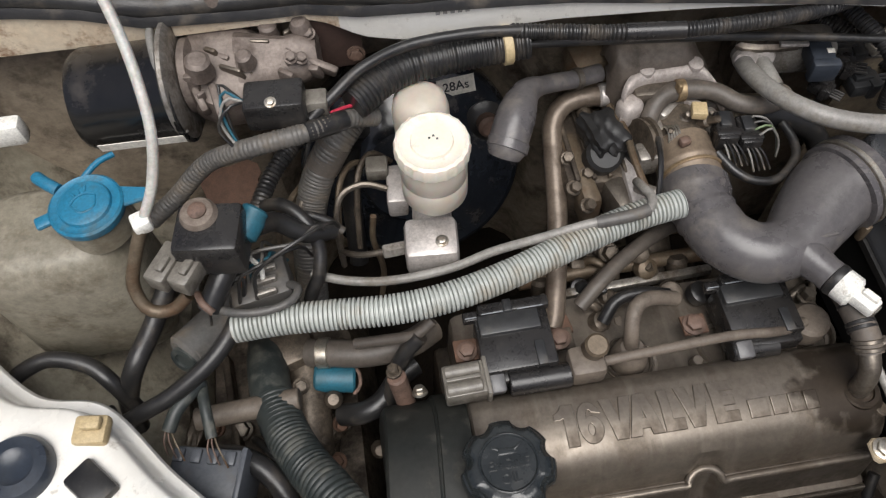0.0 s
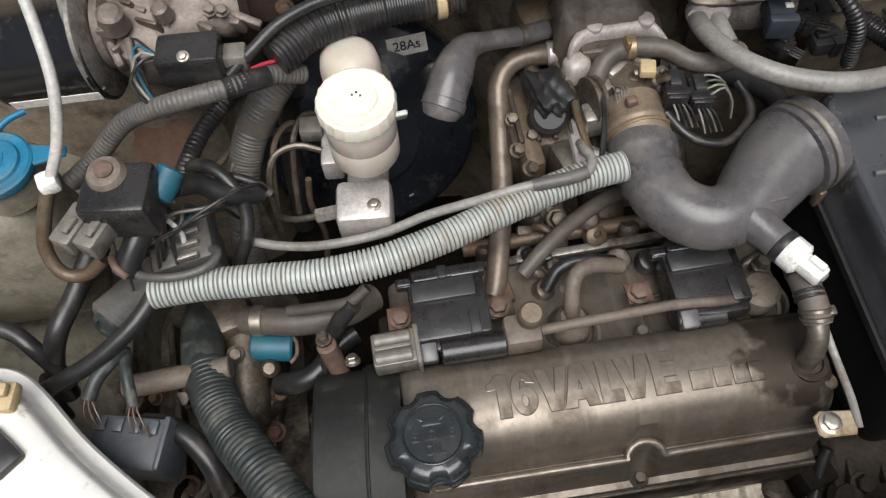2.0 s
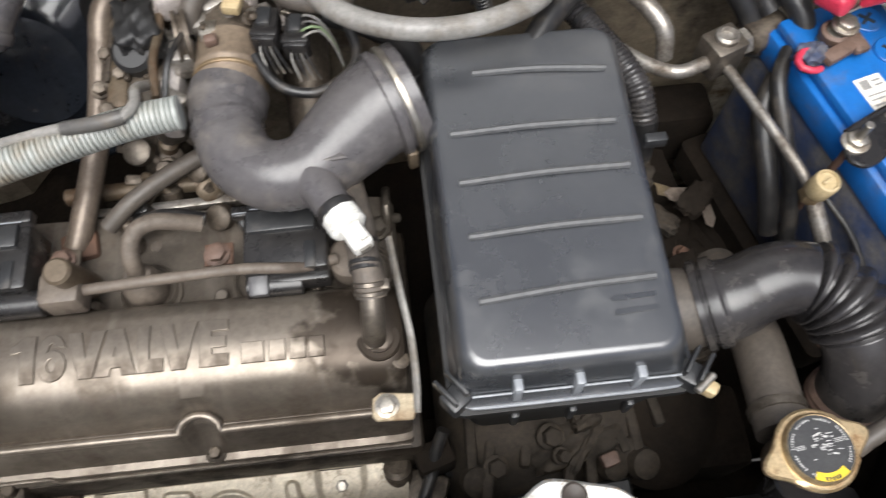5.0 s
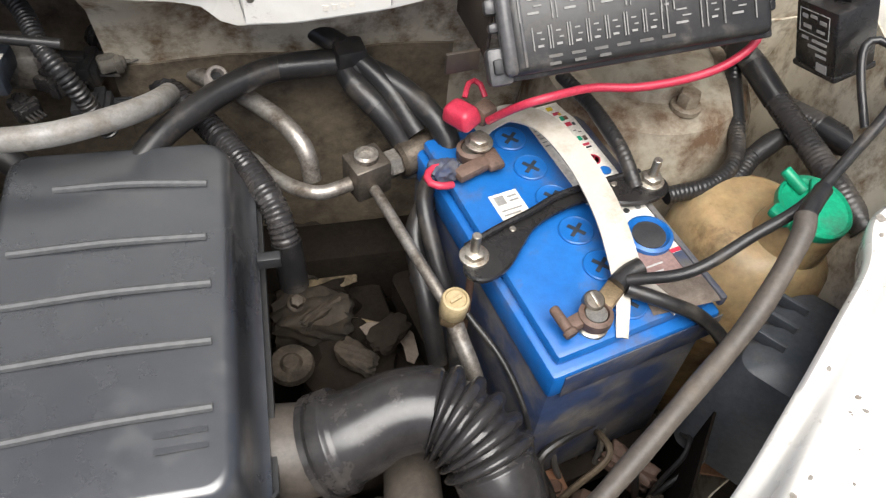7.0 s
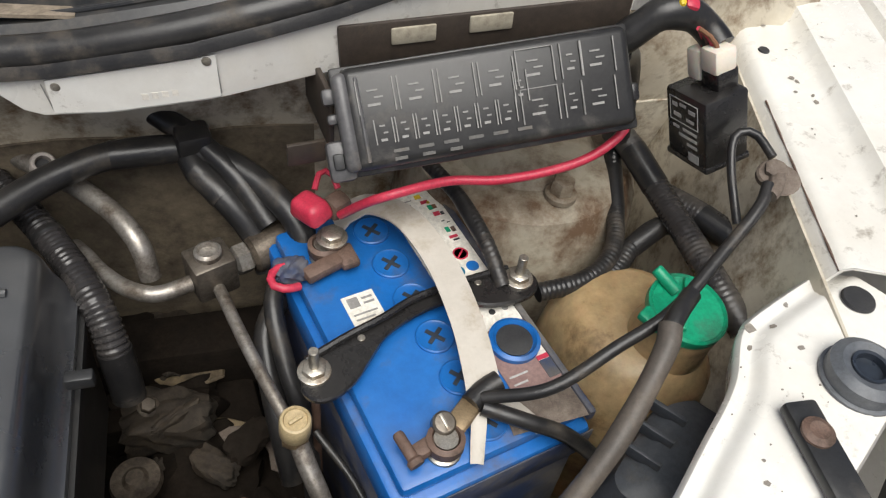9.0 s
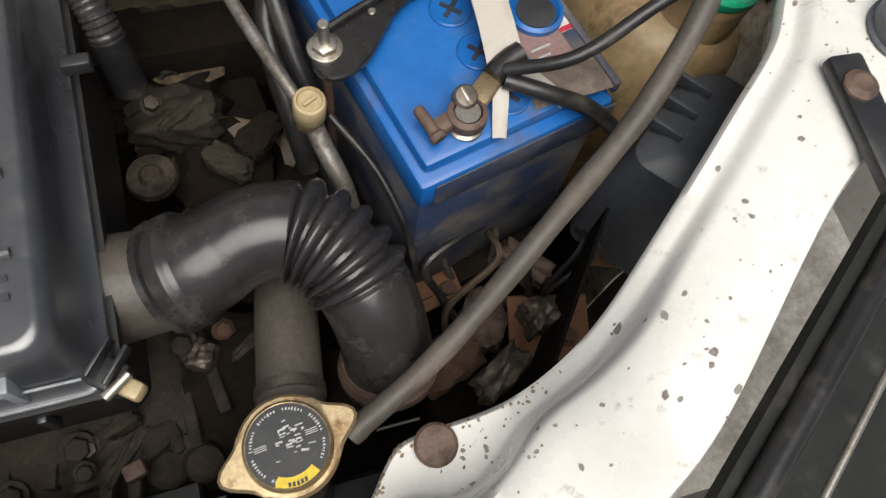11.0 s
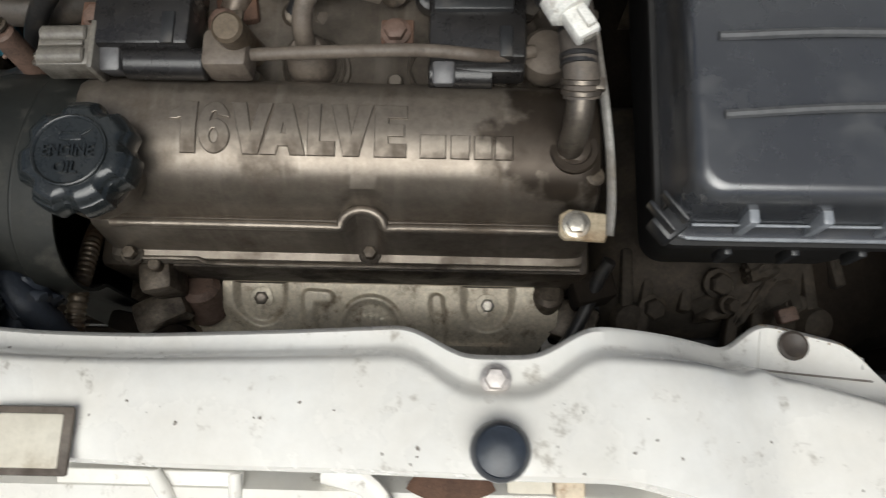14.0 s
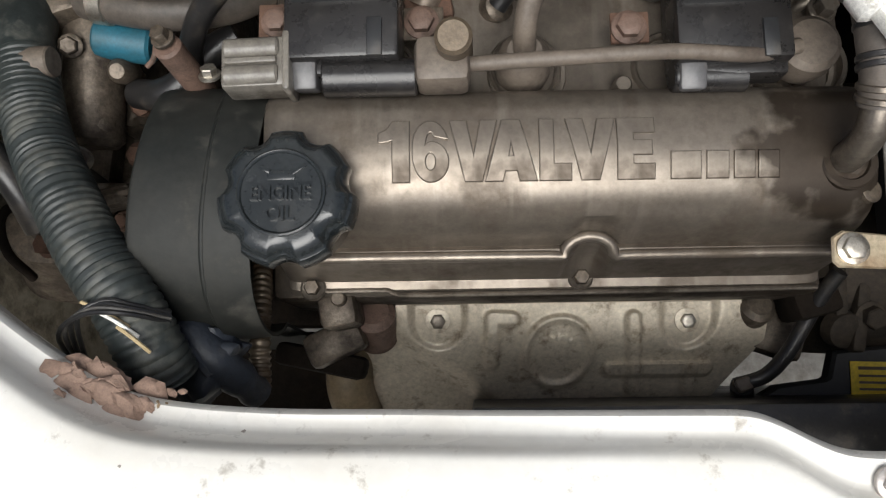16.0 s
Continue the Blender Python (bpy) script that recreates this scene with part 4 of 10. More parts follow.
part("drain_hole", lathe([(0.0055, 0), (0.005, 0.0012), (0.002, 0.0013)], Matrix.Translation((1.369 + 0.115 * 0.62 + 0.016, 0.372 + 0.42 * 0.62 - 0.006, 0.9835)), 18), INK, front, "small dark hole in the rail")

lamp = thing("headlamp", (1.22, 0.02, 0.70), "dark headlamp unit beyond the white cross panel", "headlamp")
part("bowl", sheet([[Vector((1.00 + 0.55 * u + 0.15 * v, -0.045 + 0.43 * u - 0.19 * v, 0.885 + 0.03 * u - 0.06 * v - 0.04 * v * v)) for v in (0, 0.05, 0.2, 0.4, 0.6, 0.8, 1.0)] for u in [i / 16 for i in range(17)]], 0.01), BELT, lamp)
part("trim_strip", tube([(1.03, -0.045, 0.885), (1.13, 0.035, 0.892), (1.24, 0.12, 0.898), (1.40, 0.245, 0.905)], 0.009), DARKRUB, lamp)
part("bright_strip", tube([(1.10, -0.035, 0.872), (1.20, 0.04, 0.878), (1.30, 0.12, 0.884), (1.44, 0.23, 0.892)], 0.003), STEEL, lamp, "bright metal strip")
grille = tagged(part("grille_cover", sheet([[Vector((x, 0.070 - dy, z)) for dy, z in ((0.0, 0.760), (0.03, 0.765), (0.08, 0.757), (0.14, 0.72))] for x in [-0.25 + 0.1 * i for i in range(10)]]), BELT), "dark plastic grille cover in front of the cross panel", "grille cover")
for i in range(9):
    part("slat", box((0.006, 0.060, 0.014), yaw((0.612 + 0.015 * i, 0.026, 0.775), -25), 0.002), BLACK, grille)
lock = thing("bonnet_lock_support", (0.45, 0.03, 0.76), "white painted lock support below the cross panel", "bracket")
part("left_plate", plate([(0.20, 0.064), (0.340, 0.064), (0.345, 0.0), (0.325, -0.05), (0.22, -0.05)], 0.003, Matrix.Translation((0, 0, 0.785)), 0.001), PAINT, lock)
part("plate_rib", tube([(0.275, 0.062, 0.790), (0.295, 0.030, 0.791), (0.305, -0.02, 0.790)], 0.006), PAINT, lock)
part("plate_rib", tube([(0.335, 0.062, 0.790), (0.338, 0.030, 0.791), (0.335, -0.02, 0.790)], 0.005), PAINT, lock)
part("curved_arm", tube([(0.400, 0.066, 0.790), (0.430, 0.058, 0.792), (0.446, 0.040, 0.792), (0.452, 0.015, 0.790), (0.462, -0.020, 0.785)], 0.012, squash=0.6), PAINT, lock)
part("right_plate", plate([(0.532, 0.066), (0.566, 0.066), (0.566, -0.04), (0.534, -0.04), (0.538, 0.02)], 0.003, Matrix.Translation((0, 0, 0.785)), 0.001), LEDGE, lock)
part("post", box((0.022, 0.10, 0.04), Matrix.Translation((0.578, 0.018, 0.772)), 0.004), RUSTPAINT, lock, "rust-flecked cream post")
horn = tagged(part("horn", lathe([(0.036, 0), (0.036, 0.004), (0.030, 0.008), (0.016, 0.009), (0.008, 0.012)], Matrix.Translation((0.4925, 0.040, 0.782)), 32), RUST), "rusty brown horn disc behind the bumper", "horn")

# ---- engine ----
TIP = Matrix.Translation((0.4, 0.25, 0.76)) @ Matrix.Rotation(radians(2.6), 4, "Y") @ Matrix.Translation((-0.4, -0.25, -0.76))
engine = thing("engine", (0.4, 0.35, 0.35), "four-cylinder engine with a dirty aluminium valve cover", "engine")


def tipped(bm):
    return put(bm, bm.verts[:], TIP)


def T(x, y, z):
    return TIP @ Matrix.Translation((x, y, z))


PROFILE = [(0.236, 0.700), (0.234, 0.712), (0.238, 0.7165), (0.2445, 0.7175), (0.2475, 0.735), (0.2520, 0.7575), (0.2530, 0.766), (0.2560, 0.7705), (0.2600, 0.7705), (0.2630, 0.7680), (0.2655, 0.775),
           (0.2700, 0.790), (0.2770, 0.803), (0.2870, 0.8125), (0.2980, 0.8175), (0.320, 0.8215), (0.345, 0.8205), (0.356, 0.8165), (0.3640, 0.807), (0.3680, 0.795), (0.3710, 0.7865), (0.380, 0.784), (0.470, 0.783), (0.472, 0.700)]
rows = []
ENDS = [(0.192, 0.90), (0.194, 0.955), (0.199, 0.985), (0.207, 1.0), (0.30, 1.0)]
for x, k in ENDS + [(0.386 + 0.004 * i, 1.0) for i in range(17)] + [(0.50, 1.0), (0.585, 1.0), (0.596, 0.985), (0.602, 0.95), (0.605, 0.88)]:
    dent = plateau(x, 0.418, 0.0125, 0.006)
    rows.append([Vector((x, 0.33 + (y + dent * (0.011 if 0.7176 < z < 0.771 and y < 0.264 else 0.005 if 0.264 < y < 0.2705 else 0) - 0.33) * (1 - (1 - k) * 0.4), 0.70 + (z - 0.70) * k)) for y, z in PROFILE])
bm = sheet(rows, 0.004)
for end in (rows[0], rows[-1]):
    bm.faces.new([bm.verts.new(p) for p in end])
cover = part("valve_cover", tipped(bm), COVER, engine, "brownish oil-stained cast aluminium valve cover", angle=30)
CREST = [(y, z) for y, z in PROFILE if 0.277 <= y <= 0.364]


def laid(bm):
    """Drops flat raised work onto the curved crown."""
    for v in bm.verts:
        v.co.z += course(CREST, v.co.y)
    return tipped(bm)


def arc(cx, cy, rx, ry, a0, a1, n=14):
    return [(cx + rx * math.cos(radians(a0 + (a1 - a0) * i / n)), cy + ry * math.sin(radians(a0 + (a1 - a0) * i / n))) for i in range(n + 1)]


# block letters: closed outlines in a unit square, holes after the outer one
GLYPHS = {
    "1": [[(0.0, 0.66), (0.0, 0.80), (0.28, 0.86), (0.44, 1.0), (1.0, 1.0), (1.0, 0.0), (0.46, 0.0), (0.46, 0.70), (0.24, 0.66)]],
    "6": [[(0.62, 0.75), (0.58, 0.81), (0.50, 0.83), (0.40, 0.79), (0.35, 0.68), (0.33, 0.57), (0.44, 0.63), (0.56, 0.65)] + arc(0.5, 0.325, 0.5, 0.325, 78, -90) + arc(0.5, 0.45, 0.5, 0.45, 270, 180) + arc(0.5, 0.55, 0.5, 0.45, 180, 20), arc(0.5, 0.325, 0.17, 0.16, 0, 345)],
    "V": [[(0.0, 1.0), (0.33, 1.0), (0.50, 0.36), (0.67, 1.0), (1.0, 1.0), (0.68, 0.0), (0.32, 0.0)]],
    "A": [[(0.0, 0.0), (0.33, 1.0), (0.67, 1.0), (1.0, 0.0), (0.68, 0.0), (0.63, 0.17), (0.37, 0.17), (0.32, 0.0)], [(0.43, 0.38), (0.57, 0.38), (0.50, 0.70)]],
    "L": [[(0.0, 0.0), (0.0, 1.0), (0.42, 1.0), (0.42, 0.25), (1.0, 0.25), (1.0, 0.0)]],
    "E": [[(0.0, 0.0), (0.0, 1.0), (1.0, 1.0), (1.0, 0.77), (0.40, 0.77), (0.40, 0.62), (0.92, 0.62), (0.92, 0.40), (0.40, 0.40), (0.40, 0.23), (1.0, 0.23), (1.0, 0.0)]],
}


def cast_letter(loops, x, y, w, h, high):
    """A raised letter laid on the crown, with a soft upper edge."""
    cu = bpy.data.curves.new("glyph", "CURVE")
    cu.dimensions, cu.fill_mode, cu.extrude, cu.bevel_depth, cu.bevel_resolution = "2D", "BOTH", high * 0.35, high * 0.45, 1
    for loop_ in loops:
        sp = cu.splines.new("POLY")
        sp.points.add(len(loop_) - 1)
        for q, (a, b) in zip(sp.points, loop_):
            q.co = (x + a * w, y + b * h, 0, 1)
        sp.use_cyclic_u = True
    tmp = bpy.data.objects.new("glyph", cu)
    me = bpy.data.meshes.new_from_object(tmp)
    bm = bmesh.new()
    bm.from_mesh(me)
    bpy.data.objects.remove(tmp)
    bpy.data.curves.remove(cu)
    bpy.data.meshes.remove(me)
    for i in range(1, 12):
        bmesh.ops.bisect_plane(bm, geom=bm.verts[:] + bm.edges[:] + bm.faces[:], plane_co=(0, y + h * i / 12, 0), plane_no=(0, 1, 0))
    return laid(bm)


for ch, x, w in (("1", 0.2710, 0.0195), ("6", 0.2932, 0.0230), ("V", 0.3180, 0.0300), ("A", 0.3412, 0.0330), ("L", 0.3768, 0.0200), ("V", 0.3943, 0.0310), ("E", 0.4280, 0.0235)):
    part("letter", cast_letter(GLYPHS[ch], x, 0.2985, w, 0.0395, 0.0017), COVER, cover, "raised cast figure" if ch in "16" else "raised cast letter")
for x, w in ((0.463, 0.021), (0.4865, 0.015), (0.5045, 0.014), (0.5205, 0.014)):
    part("mark_bar", cast_letter([[(0, 0), (1, 0), (1, 1), (0, 1)]], x, 0.2985, w * 0.88, 0.0165, 0.0018), COVER, cover, "raised plain bar of the maker's mark")
arch = [(0.416 + 0.0185 * math.sin(a), 0.2545 + 0.0135 * math.cos(a), 0.769 + 0.007 * math.cos(a)) for a in [radians(-90 + 22.5 * i) for i in range(9)]]
part("ridge", tipped(tube([(0.212, 0.2555, 0.769), (0.30, 0.2555, 0.769), (0.385, 0.2552, 0.769)] + arch + [(0.447, 0.2552, 0.769), (0.52, 0.2555, 0.769), (0.588, 0.2555, 0.769)], 0.0042, step=0.004, seg=10)), COVER, cover)
for x, y, z in ((0.4185, 0.2450, 0.7165), (0.211, 0.2400, 0.7175)):
    bt = part("cover_bolt", hexbolt(T(x, y, z), 0.0062, 0.010, washer=False), CAST, cover)
    part("bolt_ear", lathe([(0.0100, -0.004), (0.0100, 0.001), (0.0090, 0.002), (0.0078, 0.0012)], T(x, y, z), 20), OILALU, bt)
part("bead", tipped(tube([(0.21, 0.2375, 0.7165), (0.275, 0.2375, 0.7165), (0.278, 0.234, 0.7165), (0.41, 0.234, 0.7165), (0.602, 0.235, 0.7165)], 0.0022, step=0.01, seg=8)), OILALU, cover, "bright worn gasket edge")
for x in (0.270, 0.372, 0.475, 0.577):
    part("plug_well", lathe([(0.026, -0.02), (0.026, 0.005), (0.0245, 0.007), (0.0225, 0.005), (0.022, -0.012), (0.01, -0.013)], T(x, 0.388, 0.7835), 32), COVER, cover)
for x in (0.325, 0.440, 0.525):
    part("stud_boss", lathe([(0.007, 0), (0.0065, 0.012), (0.005, 0.014)], T(x, 0.372, 0.784), 16), COVER, cover)
bm = box((0.44, 0.24, 0.12), Matrix.Translation((0.395, 0.352, 0.642)), 0.008)
box((0.42, 0.28, 0.26), Matrix.Translation((0.395, 0.37, 0.46)), 0.015, bm)
part("cylinder_head", tipped(bm), HEADCAST, engine, "oily dark cylinder head and block")

# breather stub, rain gutter and lifting eye at the cover's end
b = part("breather_stub", lathe([(0.0195, -0.004), (0.0195, 0.0015), (0.0180, 0.003), (0.0135, 0.003), (0.0125, 0.001), (0.0120, -0.006)], TIP @ along((0.5805, 0.3085, 0.8165), (0.02, 0.0, 1)), 32), COVER, cover)
part("stub_hole", lathe([(0.0125, -0.004), (0.0125, 0.0012), (0.006, 0.0014)], TIP @ along((0.5805, 0.3085, 0.8165), (0.02, 0.0, 1)), 28), OILSTAIN, b, "black oily hole")
part("stub_rivet", lathe([(0.0085, 0), (0.0082, 0.004), (0.005, 0.005)], TIP @ along((0.597, 0.290, 0.806), (0.3, 0.0, 1)), 16), CAST, b)
hoseb = thing("breather_hose", (0.578, 0.31, 0.83), "brown-grey rubber breather hose clamped on the valve cover", "hose")
part("hose_body", tube([(0.5828, 0.331, 0.852), (0.5822, 0.345, 0.860), (0.580, 0.362, 0.865), (0.5765, 0.40, 0.866), (0.568, 0.45, 0.850)], 0.0132, seg=20), HOSEBROWN, hoseb)
part("stub_end", tube([(0.5800, 0.3095, 0.810), (0.5808, 0.3125, 0.830), (0.5820, 0.320, 0.844), (0.5828, 0.333, 0.853)], 0.0102, seg=20), OILALU, hoseb, "bare metal pipe end")
for p, q in (((0.5826, 0.335, 0.8545), (0, 0.8, 0.55)), ((0.5822, 0.341, 0.8580), (0, 0.85, 0.5))):
    part("hose_clamp", lathe([(0.0136, -0.0022), (0.0146, -0.0015), (0.0146, 0.0015), (0.0136, 0.0022)], along(p, q), 28), OILALU, hoseb)
for y, z in ((0.352, 0.8625), (0.357, 0.8640), (0.376, 0.8662)):
    part("tape_band", lathe([(0.0133, -0.002), (0.0140, -0.0014), (0.0140, 0.0014), (0.0133, 0.002)], along((0.5800 - 0.05 * (y - 0.36), y, z), (0, 0.97, 0.15)), 28), DARKRUB, hoseb, "black band")
part("clamp_screw", box((0.009, 0.010, 0.007), frame_of((0.5945, 0.337, 0.8610)), 0.002), OILALU, hoseb)
lift = thing("lifting_bracket", (0.588, 0.25, 0.79), "zinc plated lifting bracket bolted to the cover end", "bracket")
part("plate", plate([(-0.017, -0.009), (-0.013, -0.013), (0.018, -0.013), (0.020, -0.008), (0.020, 0.010), (-0.010, 0.012), (-0.017, 0.007)], 0.003, yaw((0.589, 0.2515, 0.795), -3)), DUNSTEEL, lift)
part("bolt", hexbolt(Matrix.Translation((0.585, 0.2515, 0.798)), 0.008, 0.007), STEEL, lift)
part("stay", tube([(0.610, 0.243, 0.797), (0.612, 0.27, 0.801), (0.611, 0.31, 0.806), (0.606, 0.345, 0.818), (0.600, 0.40, 0.82)], 0.004, squash=0.7), GREYTUBE, lift)

# timing belt cover
bm = bmesh.new()
prof = [(0.245 + 0.0, 0.60)]
rows = []
for x, k in ((0.104, 0.93), (0.107, 0.985), (0.112, 1.0), (0.150, 1.0), (0.156, 1.0), (0.158, 1.05), (0.166, 1.05), (0.170, 1.05), (0.188, 1.03)):
    ring = []
    for i in range(25):
        a = radians(-25 + 230 * i / 24)
        ring.append(Vector((x + 0.004 * math.sin(a * 2), 0.295 + 0.092 * k * math.cos(a) + 0.002, 0.745 + 0.072 * k * math.sin(a))))
    rows.append([Vector((x, 0.20, 0.45))] + ring[::-1] + [Vector((x, 0.38, 0.45))])
bm = sheet(rows, 0.003)
bm.faces.new([bm.verts.new(p) for p in rows[0]])
belt = part("timing_belt_cover", tipped(bm), BELT, engine, "dull black plastic timing belt cover", angle=32)
part("cover_seam", tipped(tube([r for r in rows[4][3:-1]], 0.0022, step=0.01, seg=8)), BELT, belt)
part("fixing_bolt", hexbolt(along((0.150, 0.385, 0.80), (0, 0.6, 0.8)), 0.006, 0.008), STEEL, belt)

# oil filler cap: seven grips round a dished face
def grips(a):
    u = (a / (2 * math.pi) * 7 + 0.25) % 1.0
    return 1.015 - 0.125 * max(0.0, 1.0 - ((u - 0.5) / 0.25) ** 2) ** 0.8


oilcap = thing("oil_filler_cap", (0.221, 0.281, 0.83), "black oily seven-lobed engine oil filler cap", "filler cap")
m = Matrix.Translation((0.2190, 0.2830, 0.828)) @ Matrix.Rotation(radians(-2), 4, "X")
part("body", lathe([(0.030, -0.012), (0.030, 0.004), (0.0415, 0.006), (0.0435, 0.011), (0.0432, 0.022), (0.0415, 0.026), (0.0400, 0.0268), (0.0392, 0.0285), (0.0372, 0.0315), (0.034, 0.0338), (0.030, 0.0345), (0.01, 0.0345)], m, 168, lobes=grips), OILBLK, oilcap)
part("face_ring", lathe([(0.0275, 0.034), (0.0272, 0.0366), (0.0262, 0.0372), (0.0252, 0.0366), (0.0245, 0.0352), (0.01, 0.0352)], m, 64), OILBLK, oilcap)
part("word", writing("ENGINE", 0.037, 0.0092, 0.0024, m @ Matrix.Translation((-0.0185, -0.0050, 0.0352)), 0.018), OILBLK, oilcap, "raised black lettering")
part("word", writing("OIL", 0.018, 0.0092, 0.0024, m @ Matrix.Translation((-0.0090, -0.0178, 0.0352)), 0.018), OILBLK, oilcap, "raised black lettering")
part("emblem", box((0.017, 0.006, 0.0012), m @ Matrix.Translation((0.0, 0.0105, 0.0356)), 0.0004), OILBLK, oilcap)
part("emblem", box((0.010, 0.0022, 0.0016), m @ Matrix.Translation((0.011, 0.0140, 0.0358)) @ Matrix.Rotation(0.6, 4, "Z"), 0.0004), OILBLK, oilcap)
part("emblem", box((0.007, 0.003, 0.0016), m @ Matrix.Translation((-0.010, 0.0145, 0.0358)) @ Matrix.Rotation(-0.5, 4, "Z"), 0.0004), OILBLK, oilcap)
part("filler_neck", lathe([(0.034, 0), (0.034, 0.016)], Matrix.Translation((0.2205, 0.281, 0.812)), 28), COVER, oilcap)

# exhaust heat shield with its pressed figures
def near(p, line):
    """The distance from p to a run of points."""
    best = 9.0
    for (ax, ay), (bx, by) in zip(line, line[1:]):
        t = max(0.0, min(1.0, ((p[0] - ax) * (bx - ax) + (p[1] - ay) * (by - ay)) / ((bx - ax) ** 2 + (by - ay) ** 2)))
        best = min(best, math.hypot(p[0] - ax - t * (bx - ax), p[1] - ay - t * (by - ay)))
    return best


def soft(t):
    t = max(0.0, min(1.0, t))
    return t * t * (3 - 2 * t)


BEADS = (([(0.3545, 0.1815), (0.3545, 0.2190), (0.3720, 0.2180)], 0.0085), ([(0.4775, 0.2175), (0.4855, 0.1555)], 0.0085), ([(0.4620, 0.1730), (0.5490, 0.1730)], 0.0085), ([(0.5340, 0.1730), (0.5365, 0.1555)], 0.0076))


def shield_z(y, x):
    """The pressed sheet: its sweep, the step at its end, cups round the bolts, and raised figures."""
    q = 0.232 - y
    z = 0.6435 - 0.25 * q - 7.5 * min(q, 0.06) ** 2 * (q > 0) - 0.55 * max(0.0, q - 0.06)
    out = ((x - 0.279) * 0.562 + (y - 0.2031) * 0.827)
    z -= 0.013 * soft((0.004 - out) / 0.016) * soft((0.214 - y) / 0.012)
    for cx, cy in ((0.3067, 0.2185), (0.5274, 0.2165)):
        d = math.hypot(x - cx, min(0.0, y - cy))
        z -= 0.0078 * soft((0.0275 - d) / 0.008)
    for line, w in BEADS:
        z += 0.0076 * soft((w - near((x, y), line)) / (w * 0.55))
    d = math.hypot((x - 0.4140) / 0.0297, (y - 0.1890) / 0.0292)
    z += 0.0060 * soft(1 - abs(d - 1) / 0.20)
    if d < 0.8:
        for k in range(5):
            z += 0.0017 * soft(1 - near((x, y), [(0.404 + 0.0045 * k, 0.186), (0.401 + 0.0058 * k, 0.204 - 0.0012 * (k - 2) ** 2)]) / 0.0028)
        z += 0.0015 * soft(1 - math.hypot(x - 0.4125, y - 0.179) / 0.011)
    return z


def span(y):
    """Where the sheet ends to either side at y."""
    lo = 0.270 - 0.040 * soft((0.209 - y) / 0.012) + 0.30 * max(0.0, 0.178 - y)
    hi = 0.572 + 0.024 * soft((0.231 - y) / 0.010) - 0.7 * max(0.0, 0.198 - y)
    return lo, hi


rows = []
for j in range(100):
    y = 0.236 - 0.116 * j / 99
    lo, hi = span(y)
    rows.append([Vector((lo + (hi - lo) * i / 239, y, shield_z(y, lo + (hi - lo) * i / 239))) for i in range(240)])
shield = part("heat_shield", tipped(sheet(rows, 0.0015)), SHIELD, engine, "tan-grey pressed steel exhaust heat shield", angle=60)
part("top_fold", tipped(box((0.302, 0.010, 0.005), Matrix.Translation((0.421, 0.2365, 0.6465)), 0.0018)), SHIELD, shield)
for x, y, mt in ((0.3067, 0.2185, OILALU), (0.5274, 0.2160, STEEL)):
    bt = part("shield_bolt", hexbolt(TIP @ along((x, y, shield_z(y, x) + 0.0005), (0, -0.25, 1)), 0.0068, 0.007, washer=False), mt, shield)
    part("bolt_washer", lathe([(0.0112, 0), (0.0112, 0.0012), (0.0095, 0.0018)], TIP @ along((x, y, shield_z(y, x) + 0.0003), (0, -0.25, 1)), 24), SHIELD, bt)
part("manifold_end", tipped(rod(0.0185, 0.05, along((0.2520, 0.204, 0.612), (0, 0.42, 0.85)), 0.3, 26)), PINKRUST, engine, "rusty brown manifold stud boss")
part("manifold_end", tipped(rod(0.015, 0.05, along((0.586, 0.212, 0.600), (0, 0.3, 0.9)), 0.3, 24)), CAST, engine)
part("downpipe", tipped(tube([(0.238, 0.215, 0.585), (0.226, 0.190, 0.592), (0.224, 0.160, 0.585), (0.232, 0.130, 0.560)], 0.022, seg=20)), OLIVE, engine, "brown exhaust pipe under the shield's end")

# intake side: head flange, runners, plenum, throttle body
for x in (0.375, 0.45, 0.53):
    part("intake_runner", tube([(x, 0.455, 0.70), (x, 0.50, 0.725), (x, 0.55, 0.755), (x, 0.60, 0.79), (x, 0.65, 0.82)], 0.026, seg=14), CAST, engine, "oily cast intake runner")
part("head_flange", box((0.32, 0.05, 0.03), Matrix.Translation((0.41, 0.465, 0.715)), 0.005), CAST, engine)
part("fuel_rail", tube([(0.28, 0.505, 0.775), (0.36, 0.506, 0.776), (0.46, 0.507, 0.774), (0.56, 0.505, 0.77)], 0.009), BROWNPIPE, engine, "brown stained fuel rail")
part("rail_bracket", box((0.20, 0.010, 0.012), yaw((0.40, 0.482, 0.775), 1), 0.002), ALU, engine)
for x in (0.305, 0.385, 0.465, 0.545):
    part("injector", lathe([(0.009, 0), (0.009, 0.02), (0.012, 0.024), (0.012, 0.04), (0.008, 0.044)], along((x, 0.482, 0.745), (0, 0.4, 0.8)), 16), CAST, engine)
for x, h in ((0.325, 0.012), (0.362, 0.02), (0.40, 0.014), (0.435, 0.018), (0.48, 0.012)):
    part("flange_nut", hexbolt(Matrix.Translation((x, 0.455, 0.745)), 0.009, h), CAST, engine)
bm = box((0.085, 0.11, 0.09), yaw((0.385, 0.615, 0.825), 0), 0.012)
for i in range(4):
    box((0.006, 0.10, 0.006), Matrix.Translation((0.355 + 0.018 * i, 0.615, 0.872)), 0.002, bm)
part("manifold_body", bm, CAST, engine, "ribbed oily manifold casting")
rows = []
